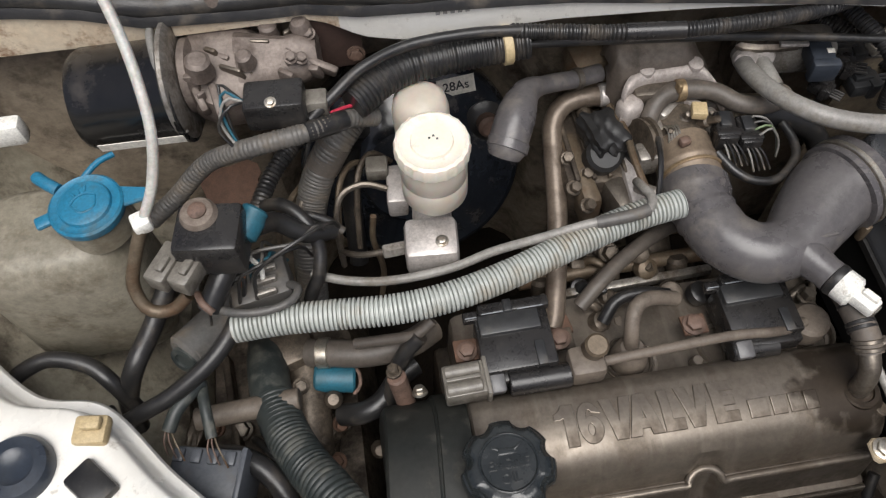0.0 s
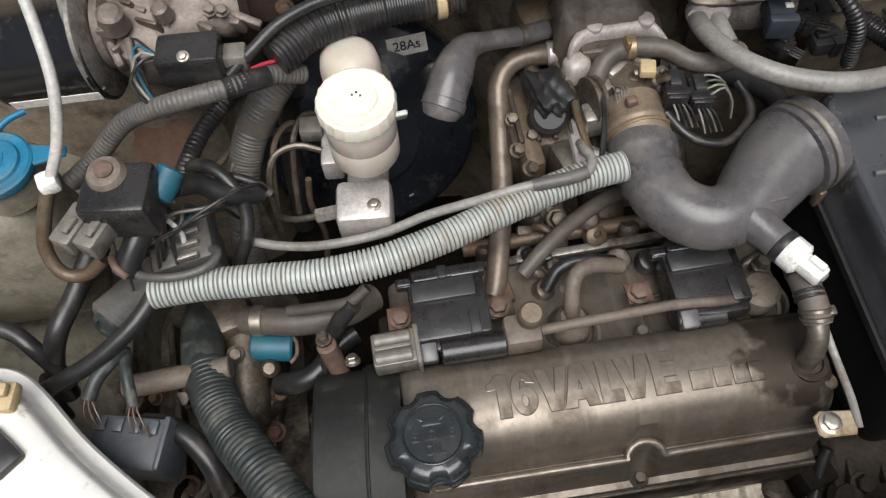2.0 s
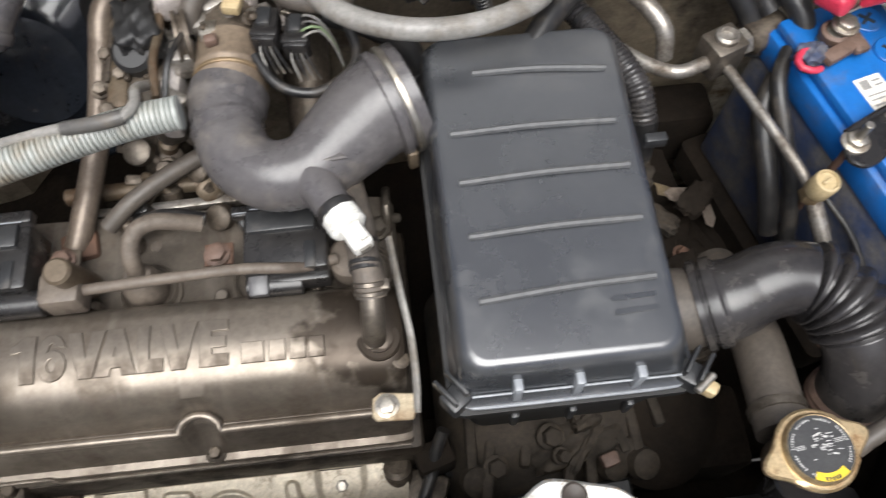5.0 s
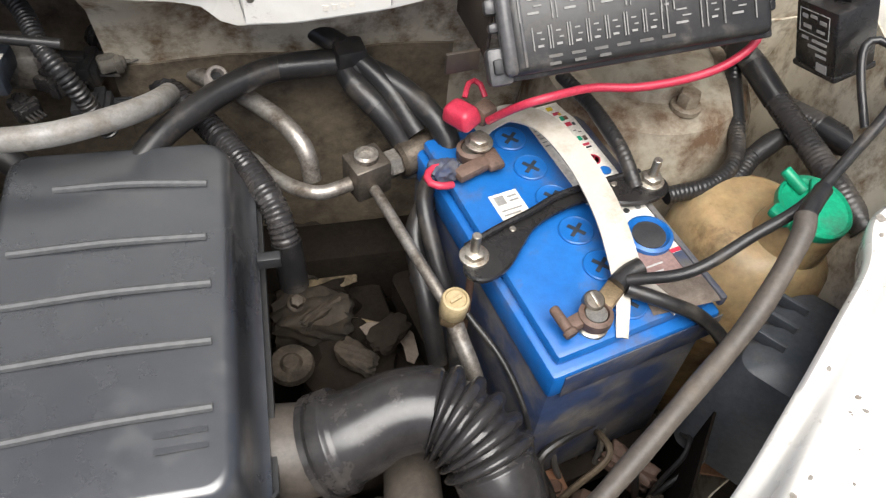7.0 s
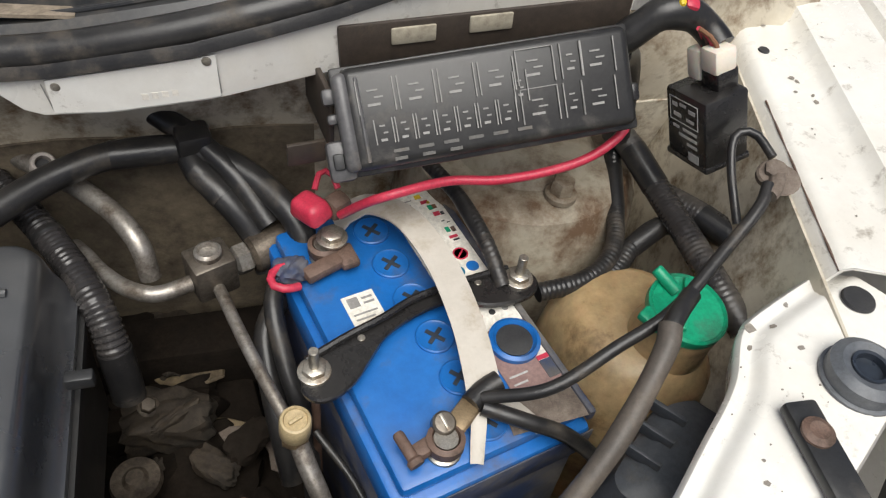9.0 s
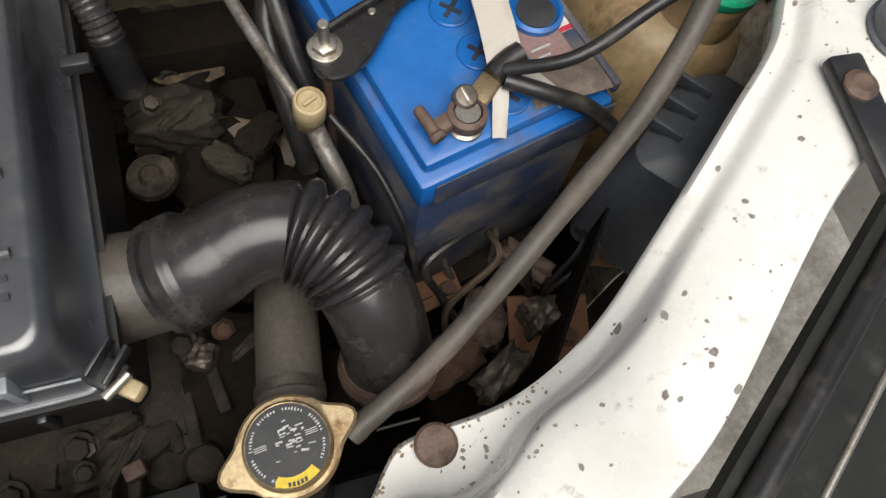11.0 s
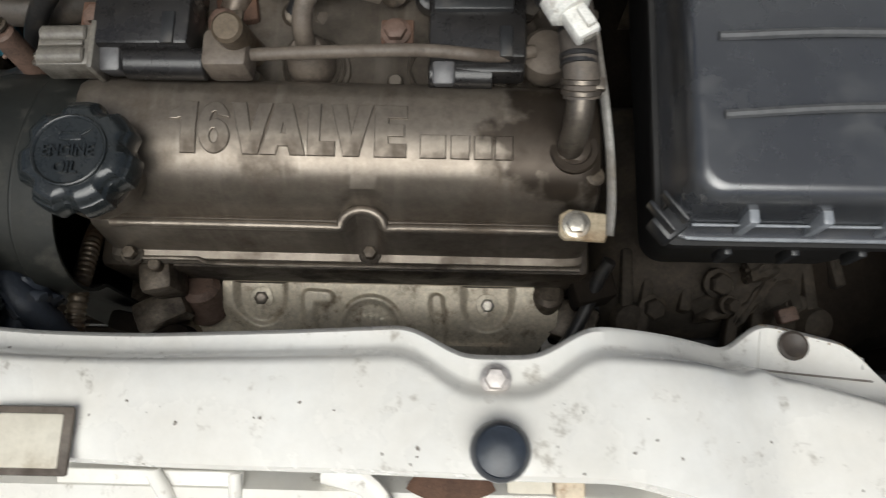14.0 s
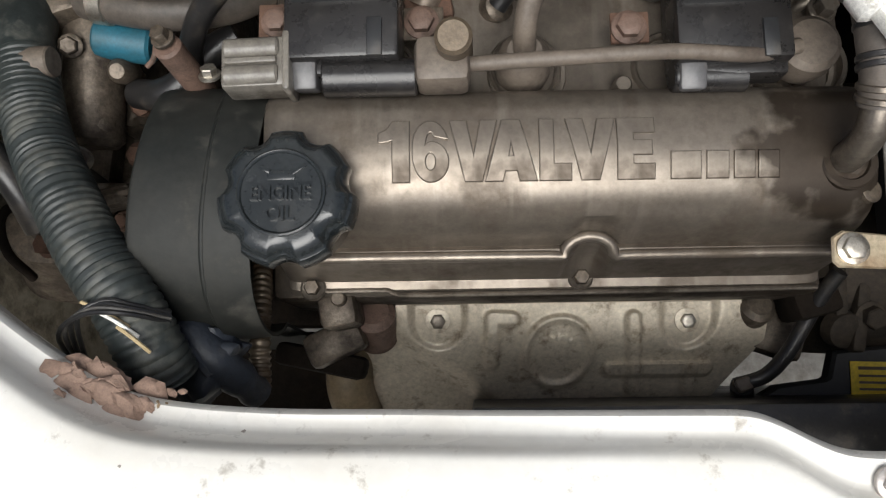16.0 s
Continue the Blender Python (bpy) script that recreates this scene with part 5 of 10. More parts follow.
for i in range(30):
    x = 0.404 + 0.120 * i / 29
    low = 0.052 * soft((x - 0.482) / 0.048) ** 1.3 + 0.020 * soft((0.414 - x) / 0.012)
    side = 0.010 * soft((0.416 - x) / 0.012)
    rows.append([Vector((x, y - side * (y > 0.66) + side * (y < 0.66), z - low * (z > 0.90))) for y, z in ((0.705, 0.86), (0.704, 0.935), (0.698, 0.950), (0.686, 0.9585), (0.674, 0.9605), (0.662, 0.957), (0.652, 0.948), (0.6465, 0.937), (0.644, 0.92), (0.643, 0.86))])
part("plenum", sheet(rows, 0.004), PLENUM, engine, "dull brown-grey cast intake plenum", angle=60)
lip = spline([(0.411, 0.616, 0.908), (0.414, 0.627, 0.920), (0.424, 0.638, 0.929), (0.440, 0.6435, 0.931), (0.462, 0.6440, 0.931), (0.485, 0.6445, 0.931), (0.502, 0.6415, 0.930), (0.513, 0.628, 0.923), (0.5215, 0.609, 0.912)], 0.004)
part("plenum_rim", sheet([[p + Vector((0, dy, dz)) for dy, dz in ((0.008, 0.006), (0.003, 0.0075), (-0.002, 0.0055), (-0.004, 0.001), (-0.0042, -0.008), (-0.002, -0.0125))] for p in lip], 0.003), PALECAST, engine, "bright scraped plenum edge", angle=60)
part("rim_face", box((0.028, 0.024, 0.034), yaw((0.4215, 0.624, 0.906), 20), 0.009, seg=3), PALECAST, engine, "pale scraped casting corner")
for x, y in ((0.4430, 0.6500), (0.4965, 0.6485)):
    part("rim_boss", lathe([(0.0095, -0.012), (0.0090, 0.004), (0.0078, 0.0068), (0.0030, 0.0075)], along((x, y, 0.934), (0, -0.25, 1)), 20), PALECAST, engine)
part("rim_step", box((0.050, 0.020, 0.020), yaw((0.452, 0.634, 0.916), -4), 0.005), OILALU, engine)
part("plenum_seam", tube([(0.415, 0.668, 0.935), (0.412, 0.672, 0.950), (0.418, 0.69, 0.962)], 0.002, seg=6), INK, engine)
part("side_casting", box((0.05, 0.07, 0.05), yaw((0.585, 0.69, 0.885), -12), 0.012), CAST, engine)
part("side_casting", box((0.05, 0.05, 0.10), yaw((0.395, 0.70, 0.88), 5), 0.014), BROWNPIPE, engine)
rndt = random.Random(5)
for i in range(16):
    p = Vector((rndt.uniform(0.43, 0.53), rndt.uniform(0.595, 0.632), rndt.uniform(0.880, 0.905)))
    part("lever_tab", box((rndt.uniform(0.006, 0.018), rndt.uniform(0.004, 0.012), rndt.uniform(0.006, 0.018)), frame_of(p, (1, rndt.uniform(-1, 1), rndt.uniform(-0.5, 0.5)), (rndt.uniform(-0.6, 0.6), -0.3, 1)), 0.0015), (PALECAST, CAST, OILALU, PALECAST)[i % 4], engine)
for i in range(14):
    p = Vector((rndt.uniform(0.37, 0.43), rndt.uniform(0.54, 0.66), rndt.uniform(0.86, 0.885)))
    part("linkage_tab", box((rndt.uniform(0.005, 0.014), rndt.uniform(0.01, 0.03), rndt.uniform(0.005, 0.014)), frame_of(p, (1, rndt.uniform(-0.5, 0.5), rndt.uniform(-0.5, 0.5)), (rndt.uniform(-0.5, 0.5), -0.3, 1)), 0.0015), (CAST, BROWNPIPE, ALU, DARKRUB)[i % 4], engine)
tbody = thing("throttle_body", (0.47, 0.57, 0.82), "dirty aluminium throttle body with linkages", "throttle body")
part("barrel", lathe([(0.034, -0.02), (0.034, 0.02), (0.030, 0.03), (0.031, 0.05)], along((0.474, 0.60, 0.875), (-0.02, -1, 0.05)), 32), CAST, tbody)
for i, (x, y, z, a, b, c) in enumerate(((0.43, 0.575, 0.882, 0.024, 0.026, 0.03), (0.447, 0.605, 0.892, 0.020, 0.022, 0.02), (0.505, 0.60, 0.895, 0.024, 0.024, 0.025), (0.470, 0.624, 0.900, 0.045, 0.016, 0.018), (0.418, 0.600, 0.875, 0.012, 0.06, 0.016), (0.421, 0.535, 0.880, 0.012, 0.032, 0.012))):
    part("lever_housing", box((a, b, c), yaw((x, y, z), 11 * i), 0.005), ALU, tbody)
part("quadrant", lathe([(0.026, 0), (0.026, 0.004), (0.022, 0.005), (0.022, 0.008), (0.026, 0.009), (0.026, 0.012)], along((0.437, 0.590, 0.893), (-1, -0.2, 0.15)), 28), CAST, tbody, "cable quadrant")
for i in range(5):
    part("spring_coil", tube([Vector((0.452 + 0.003 * i, 0.586 + 0.011 * math.cos(t), 0.90 + 0.011 * math.sin(t))) for t in [2 * math.pi * k / 10 for k in range(11)]], 0.0012, step=0.003, seg=6), STEEL, tbody)
part("stay_rod", tube([(0.412, 0.52, 0.90), (0.409, 0.56, 0.905), (0.412, 0.60, 0.902), (0.405, 0.64, 0.90)], 0.004, seg=8), BROWNPIPE, tbody)
part("throttle_cable", tube([(0.437, 0.575, 0.915), (0.428, 0.54, 0.92), (0.42, 0.51, 0.90)], 0.003, seg=8), DARKRUB, tbody)
for i in range(4):
    part("linkage", lathe([(0.0065, -0.004), (0.0065, 0.006), (0.004, 0.008), (0.004, 0.013 + 0.004 * (i % 3)), (0.002, 0.018)], along((0.460 + 0.017 * i, 0.592 + 0.010 * (i % 2), 0.900 + 0.004 * (i % 3)), (0.5 * (i % 3) - 0.5, -0.7 + 0.4 * (i % 2), 1)), 12), OILALU if i % 2 else CAST, tbody)
part("throat", lathe([(0.030, 0), (0.0325, 0.003), (0.0325, 0.030), (0.0335, 0.032), (0.0335, 0.036), (0.0320, 0.038), (0.0320, 0.075)], along((0.473, 0.588, 0.879), (-0.03, -1, 0.0)), 36), TANCAST, tbody, "tan stained throttle throat")
part("clamp_band", lathe([(0.0332, -0.002), (0.0342, -0.001), (0.0342, 0.001), (0.0332, 0.002)], along((0.472, 0.546, 0.879), (-0.02, -1, 0.0)), 36), BRASS, tbody, "tan clamp band")
part("screw_lug", box((0.012, 0.010, 0.010), yaw((0.463, 0.566, 0.914), 10), 0.003), PINKRUST, tbody)
b = part("idle_valve", rod(0.02, 0.05, along((0.385, 0.60, 0.85), (0, -0.4, 0.9)), 0.2), SHROUD)
tagged(under(b, engine), "", "")
b = part("position_sensor", lump((0.390, 0.606, 0.893), (0.040, 0.056, 0.036), 1.0, 12), SHROUD, engine, "black lumpy position sensor")
b = part("yellow_tab", box((0.016, 0.018, 0.01), yaw((0.4850, 0.594, 0.926), -15), 0.002), TANPL, engine)
for x, y, z, a in ((0.511, 0.577, 0.908, -8), (0.537, 0.573, 0.900, -6)):
    b = part("injector_plug", box((0.022, 0.038, 0.020), yaw((x, y, z), a), 0.003), FUSEBLK)
    part("plug_collar", box((0.025, 0.010, 0.023), yaw((x - 0.001, y - 0.010, z), a), 0.002), FUSEBLK, b)
    for k in range(4):
        part("plug_wire", tube([(x - 0.006 + 0.004 * k, y - 0.017, z), (x - 0.005 + 0.005 * k, y - 0.027, z - 0.002), (x + 0.006 * k, y - 0.036, z - 0.018)], 0.0011, seg=6), (GREYTUBE, DARKRUB, LOOM, DARKRUB)[k], b)
    part("plug_latch", box((0.012, 0.020, 0.006), yaw((x, y + 0.006, z + 0.011), a), 0.002), BLACK, b)
    tagged(b, "black electrical plug beside the throttle body", "plug", "plugs at the throttle body")

# ---- air cleaner and ducts ----
air = thing("air_cleaner", (0.735, 0.40, 0.70), "black plastic air cleaner box with a ribbed scuffed lid", "air filter box")


def loop(cx, cy, w, d, r, z, n=6, skew=0.0):
    """A rounded rectangle at height z(x, y)."""
    out = []
    for sx, sy, a0 in ((1, -1, -90), (1, 1, 0), (-1, 1, 90), (-1, -1, 180)):
        for i in range(n + 1):
            a = radians(a0 + 90 * i / n)
            x, y = cx + sx * (w / 2 - r) + r * math.cos(a), cy + sy * (d / 2 - r) + r * math.sin(a)
            out.append(Vector((x + skew * (y - cy), y, z(x, y))))
    return out


def stack(loops, bm=None):
    """Skins a pile of loops and closes both ends."""
    bm = bm or bmesh.new()
    vs = [[bm.verts.new(p) for p in l] for l in loops]
    for a, b in zip(vs, vs[1:]):
        for i in range(len(a)):
            j = (i + 1) % len(a)
            bm.faces.new((a[i], a[j], b[j], b[i]))
    bm.faces.new(vs[0][::-1])
    bm.faces.new(vs[-1])
    return bm




def lid_z(x, y):
    return 0.903 + 0.05 * (y - 0.40) - 0.02 * (x - 0.735)


def lid(dz):
    return lambda x, y: lid_z(x, y) + dz


part("lid", stack([loop(0.738, 0.392, 0.196, 0.322, 0.014, lid(-0.060)), loop(0.738, 0.392, 0.196, 0.322, 0.014, lid(-0.053)), loop(0.736, 0.393, 0.188, 0.314, 0.014, lid(-0.050)),
                  loop(0.735, 0.394, 0.180, 0.308, 0.016, lid(-0.030)), loop(0.734, 0.395, 0.1775, 0.306, 0.018, lid(-0.013)), loop(0.734, 0.3955, 0.1745, 0.3035, 0.019, lid(-0.0075)), loop(0.734, 0.396, 0.1690, 0.299, 0.018, lid(-0.0028)), loop(0.734, 0.3965, 0.164, 0.295, 0.017, lid(-0.0007)), loop(0.734, 0.397, 0.159, 0.290, 0.016, lid(0.0)),
                  loop(0.734, 0.397, 0.156, 0.287, 0.014, lid(0.0001)), loop(0.734, 0.397, 0.10, 0.22, 0.012, lid(0.0001))]), LIDGREY, air, angle=50)
part("box", stack([loop(0.74, 0.395, 0.172, 0.30, 0.02, lambda x, y: 0.70), loop(0.738, 0.392, 0.186, 0.316, 0.014, lid(-0.072)), loop(0.738, 0.392, 0.204, 0.33, 0.014, lid(-0.070)), loop(0.738, 0.392, 0.204, 0.33, 0.014, lid(-0.061))]), SHROUD, air, angle=50)
for x0, x1, y0, y1 in ((0.688, 0.804, 0.505, 0.499), (0.662, 0.803, 0.446, 0.446), (0.664, 0.806, 0.400, 0.403), (0.666, 0.806, 0.352, 0.355), (0.667, 0.806, 0.298, 0.305)):
    part("lid_rib", tube([(x0, y0, lid_z(x0, y0) + 0.0005), ((x0 + x1) / 2, (y0 + y1) / 2 + 0.001, lid_z(0.735, y0) + 0.0025), (x1, y1, lid_z(x1, y1) + 0.001)], 0.0032, seg=8), RIBGREY, air)
part("badge", bars([(-0.017, 0.006, 0.034, 0.004), (-0.017, -0.005, 0.034, 0.004)], frame_of((0.786, 0.284, lid_z(0.786, 0.284) + 0.0015), (1, 0.03, -0.02)), 0.0003), LIDGREY, air)
for i in range(3):
    x = 0.690 + 0.048 * i
    part("front_rib", box((0.007, 0.012, 0.034), Matrix.Translation((x, 0.238, lid_z(x, 0.24) - 0.036)), 0.0015), EDGEGREY, air)
for x in (0.690, 0.738, 0.786):
    part("base_rib", box((0.006, 0.008, 0.030), Matrix.Translation((x, 0.2275, lid_z(x, 0.24) - 0.088)), 0.0015), BLACK, air)
# two pale tubes paint the glints along the lid's front rim
part("rim_glint_line", tube([(x, 0.2362, lid_z(x, 0.24) - 0.0400) for x in (0.655, 0.70, 0.74, 0.78, 0.822)], 0.0011, seg=8), EDGEGREY, air, "pale line painted as the rim's edge highlight")
part("lip_glint", tube([(x, y, lid_z(x, y) - 0.0545) for x, y in ((0.644, 0.245), (0.650, 0.2335), (0.665, 0.2308), (0.74, 0.2305), (0.81, 0.2308), (0.826, 0.2335), (0.833, 0.245))], 0.0018, seg=8), EDGEGREY, air, "rim lip painted pale as its glint")
for x, y, a in ((0.834, 0.238, -38), (0.643, 0.240, 38)):
    clip = part("clip_lug", box((0.022, 0.020, 0.022), yaw((x, y, lid_z(x, y) - 0.056), a), 0.003), BLACK, air)
    for k in (-0.006, 0.006):
        part("lug_web", box((0.003, 0.026, 0.012), yaw((x, y, lid_z(x, y) - 0.04), a) @ Matrix.Translation((k, 0.006, 0)), 0.001), BLACK, clip)
wire = part("spring_clip", box((0.016, 0.012, 0.014), yaw((0.845, 0.227, 0.838), -38), 0.003), TANPL, air, "tan metal spring clip")
part("clip_roll", rod(0.0035, 0.020, along((0.832, 0.222, 0.850), (1, 0.75, 0)), 0.2, 12), STEEL, wire)
part("side_tab", box((0.02, 0.010, 0.012), Matrix.Translation((0.846, 0.445, 0.868)), 0.002), BLACK, air)
part("inlet_throat", stack([[Vector((x, 0.308 + 0.036 * s * math.cos(a), 0.80 + 0.036 * s * math.sin(a))) for a in [2 * math.pi * i / 24 for i in range(24)]] for x, s in ((0.82, 1.1), (0.845, 1.06), (0.862, 1.02), (0.880, 0.96))]), HOSEBROWN, air, "brown-grey dusty inlet throat")

duct = thing("intake_duct", (0.55, 0.47, 0.84), "dusty grey rubber intake duct curved in an S", "intake duct")
LINE = [(0.4710, 0.533, 0.879), (0.4690, 0.520, 0.8795), (0.4690, 0.498, 0.880), (0.480, 0.462, 0.880), (0.508, 0.441, 0.880), (0.541, 0.445, 0.880), (0.572, 0.470, 0.882), (0.602, 0.494, 0.886), (0.632, 0.505, 0.889)]


def duct_r(u, s):
    r = 0.0315 + 0.001 * math.cos(u * 9)
    if u > 0.55:
        r += 0.0145 * min(1.0, (u - 0.55) / 0.38)
    if u < 0.07:
        r += 0.003
    if 0.09 < u < 0.20:
        r += 0.0012 * math.sin((u - 0.09) / 0.11 * 4 * math.pi)
    return r


body = part("duct_body", tube(LINE, duct_r, step=0.004, seg=32), RUBBER, duct, angle=60)
for u, w in ((0.628, 0.008), (0.612, 0.004)):
    part("collar", lathe([(0.0455, -w), (0.049, -w * 0.8), (0.0495, w * 0.8), (0.0455, w)], along((u, 0.5005 + (u - 0.62) * 0.4, 0.8875), (1, 0.38, 0.1)), 40), RUBBER, duct)
part("clamp_band", lathe([(0.0492, -0.003), (0.0502, -0.002), (0.0502, 0.002), (0.0492, 0.003)], along((0.622, 0.5015, 0.8875), (1, 0.38, 0.1)), 40), STEEL, duct)
part("band_lug", box((0.009, 0.008, 0.024), yaw((0.630, 0.455, 0.862), 15), 0.002), BROWNPIPE, duct)
part("web", plate([(-0.012, -0.018), (0.014, 0.018), (-0.014, 0.016)], 0.004, frame_of((0.553, 0.433, 0.905), (0.6, -0.7, 0))), RUBBER, duct)
part("sensor_port", lathe([(0.022, -0.03), (0.019, 0.0), (0.0165, 0.018), (0.0165, 0.026)], along((0.548, 0.422, 0.888), (0.45, -0.85, 0.02)), 28), RUBBER, duct)
temp = thing("air_temperature_sensor", (0.577, 0.368, 0.88), "white plastic sensor pushed into the rubber duct", "sensor")
sm = along((0.5605, 0.3985, 0.8885), (0.48, -0.86, 0.04))
part("seal", lathe([(0.0165, 0), (0.0175, 0.003), (0.0165, 0.008)], sm, 28), DARKRUB, temp)
part("sensor_body", lathe([(0.016, 0.006), (0.0165, 0.010), (0.0165, 0.022), (0.013, 0.025)], sm, 10), WHITEPL, temp)
part("socket", box((0.018, 0.014, 0.026), sm @ Matrix.Translation((0, 0, 0.034)), 0.003), WHITEPL, temp)
part("latch", box((0.007, 0.005, 0.016), sm @ Matrix.Translation((0.003, 0.009, 0.036)), 0.0015), WHITEPL, temp)
part("socket_mouth", box((0.010, 0.007, 0.003), sm @ Matrix.Translation((0, 0, 0.0475)), 0.001), GREYPL, temp)

pipe = thing("snorkel_pipe", (0.95, 0.26, 0.68), "black rubber air inlet elbow with a ringed middle", "intake duct")
LINE = [(0.868, 0.308, 0.800), (0.898, 0.309, 0.813), (0.930, 0.317, 0.822), (0.962, 0.314, 0.823), (0.988, 0.291, 0.818), (1.003, 0.258, 0.800), (1.008, 0.234, 0.772), (1.008, 0.222, 0.742)]


def pipe_r(u, s):
    r = 0.0335
    if 0.40 < u < 0.66:
        ph = ((u - 0.40) / 0.26 * 5) % 1.0 - 0.5
        r += 0.0085 * math.sqrt(max(0.0, 1.0 - (ph / 0.36) ** 2)) - 0.0030
    if u < 0.10:
        r += 0.0085 if (0.005 < u < 0.035 or 0.05 < u < 0.09) else 0.005
    elif u < 0.2:
        r += 0.004 * (0.2 - u) / 0.1
    return r


part("elbow", tube(LINE, pipe_r, step=0.0012, seg=36), SNORKEL, pipe, angle=70)
part("end_rim", lathe([(0.0345, -0.004), (0.0385, -0.001), (0.039, 0.006), (0.0365, 0.009), (0.0375, 0.012), (0.0345, 0.016)], along((1.008, 0.2205, 0.738), (0, 0.38, 0.92)), 40), PINKRUST, pipe, "rust brown lower rim")

# ---- radiator ----
rad = thing("radiator", (0.65, 0.13, 0.30), "black radiator and fan shroud behind the cross panel", "radiator")
part("core", box((0.66, 0.045, 0.42), Matrix.Translation((0.66, 0.125, 0.50)), 0.004), DARKRUB, rad)
part("top_tank", box((0.20, 0.050, 0.05), Matrix.Translation((0.895, 0.126, 0.715)), 0.014), SHROUD, rad)
bm = plate([(0.586, 0.095), (0.590, 0.1445), (0.611, 0.1565), (0.654, 0.1615), (0.6580, 0.1640), (0.6645, 0.187), (0.72, 0.192), (0.83, 0.195), (0.83, 0.095)], 0.020, Matrix.Translation((0, 0, 0.566)), 0.003)
part("fan_shroud", bm, SHROUD, rad, "black plastic fan shroud")
part("shroud_arm", tube([(0.63, 0.225, 0.575), (0.66, 0.222, 0.580), (0.70, 0.215, 0.578), (0.76, 0.212, 0.575), (0.82, 0.215, 0.59)], 0.008), SHROUD, rad)
lab = part("warning_label", box((0.086, 0.032, 0.001), yaw((0.719, 0.160, 0.5875), -2), 0), YELLOW, rad, "yellow warning label with grey print")
part("print", bars([(-0.036, 0.010, 0.040, 0.003), (-0.036, 0.003, 0.066, 0.0022), (-0.036, -0.003, 0.060, 0.0022), (-0.036, -0.009, 0.068, 0.0022)], yaw((0.719, 0.160, 0.5882), -2)), BROWNPIPE, lab)
part("filler_neck", lathe([(0.022, 0), (0.022, 0.055), (0.026, 0.060)], Matrix.Translation((0.928, 0.172, 0.752)), 28), BROWNPIPE, rad)
part("overflow_pipe", rod(0.0215, 0.20, along((0.926, 0.154, 0.775), (0.03, -0.18, -1)), 0.1, 24), SNORKEL, rad)
rcap = thing("pressure_cap", (0.928, 0.172, 0.805), "gold plated radiator pressure cap with a black and yellow label", "radiator cap")
outline = []
for i in range(64):
    a = 2 * math.pi * i / 64
    r = 0.0335
    for c in (radians(8), radians(188)):
        d = abs((a - c + math.pi) % (2 * math.pi) - math.pi)
        r += 0.0145 * math.exp(-(d / 0.30) ** 2)
    outline.append((r * math.cos(a), r * math.sin(a)))
m = yaw((0.928, 0.172, 0.808), 6)
part("cap_body", plate(outline, 0.008, m, 0.002), GOLD, rcap)
part("dish", lathe([(0.029, 0), (0.0285, 0.004), (0.027, 0.006), (0.0262, 0.0055), (0.02, 0.0055)], m @ Matrix.Translation((0, 0, 0.008)), 48), GOLD, rcap)
disc = part("cap_label", lathe([(0.0262, 0), (0.0262, 0.0006), (0.02, 0.0007)], m @ Matrix.Translation((0, 0, 0.0137)), 48), INK, rcap, "black printed disc")
rc = random.Random(9)
bm = bmesh.new()
for i in range(56):
    a = radians(-40 + 5.0 * i)
    if i % 9 < 7:
        bars([(-0.0006, 0.0228, 0.0012 * rc.uniform(0.6, 1.1), 0.0018 * rc.uniform(0.7, 1.2))], m @ Matrix.Translation((0, 0, 0.0146)) @ Matrix.Rotation(a - math.pi / 2, 4, "Z"), 0.0003, bm)
for i in range(34):
    x, y = rc.gauss(0, 0.0045), rc.gauss(0.001, 0.0055)
    bars([(x, y, rc.uniform(0.001, 0.0052), rc.uniform(0.0005, 0.0014))], m @ Matrix.Translation((0, 0, 0.0146 + 0.00001 * i)) @ Matrix.Rotation(rc.uniform(-0.3, 0.1), 4, "Z"), 0.0003, bm)
for x, w in ((-0.0205, 0.008), (0.0125, 0.008)):
    bars([(x, 0.002 + 0.0013 * k, w, 0.0005) for k in range(3)], m @ Matrix.Translation((0, 0, 0.0146)), 0.0003, bm)
part("print", bm, PALEINK, disc)
arc = [(r * math.cos(a), r * math.sin(a)) for r, rg in ((0.0260, range(0, 13)), (0.0195, range(12, -1, -1))) for a in [radians(-124 + 5.6 * i) for i in rg]]
ya = part("yellow_arc", plate(arc, 0.0004, m @ Matrix.Translation((0, 0, 0.0146)), 0), YELLOW, disc, "yellow warning arc")
part("arc_print", bars([(-0.006 + 0.0026 * k, -0.0242 + 0.0004 * abs(k - 2), 0.0017, 0.0028) for k in range(5)], m @ Matrix.Translation((0, 0, 0.0151)) @ Matrix.Rotation(-0.02, 4, "Z"), 0.0002), INK, ya)
part("ear_number", bars([(-0.004, 0.0, 0.003, 0.006), (0.001, 0.0, 0.003, 0.006)], m @ Matrix.Translation((-0.040, -0.006, 0.0078)), 0.0006), GOLD, rcap)
rh = hose("radiator_hose", [(0.955, 0.40, 0.66), (0.948, 0.34, 0.70), (0.942, 0.292, 0.735), (0.936, 0.243, 0.750), (0.930, 0.195, 0.762)], 0.0245, HOSEBROWN, "dusty grey-brown rubber radiator hose", seg=22)
part("hose_clamp", lathe([(0.0247, -0.005), (0.0262, -0.004), (0.0262, 0.004), (0.0247, 0.005)], along((0.9325, 0.216, 0.7565), (-0.1, -0.95, 0.25)), 32), OILALU, rh)

# ---- battery corner ----
BM = yaw((1.093, 0.455, 0), 14)


def B(x, y, z):
    return BM @ Matrix.Translation((x, y, z))


bat = thing("battery", (1.093, 0.455, 0.63), "bright blue car battery with a grimy lower case", "car battery")
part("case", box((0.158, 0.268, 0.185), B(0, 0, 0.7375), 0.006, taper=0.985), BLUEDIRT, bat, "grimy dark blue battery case")
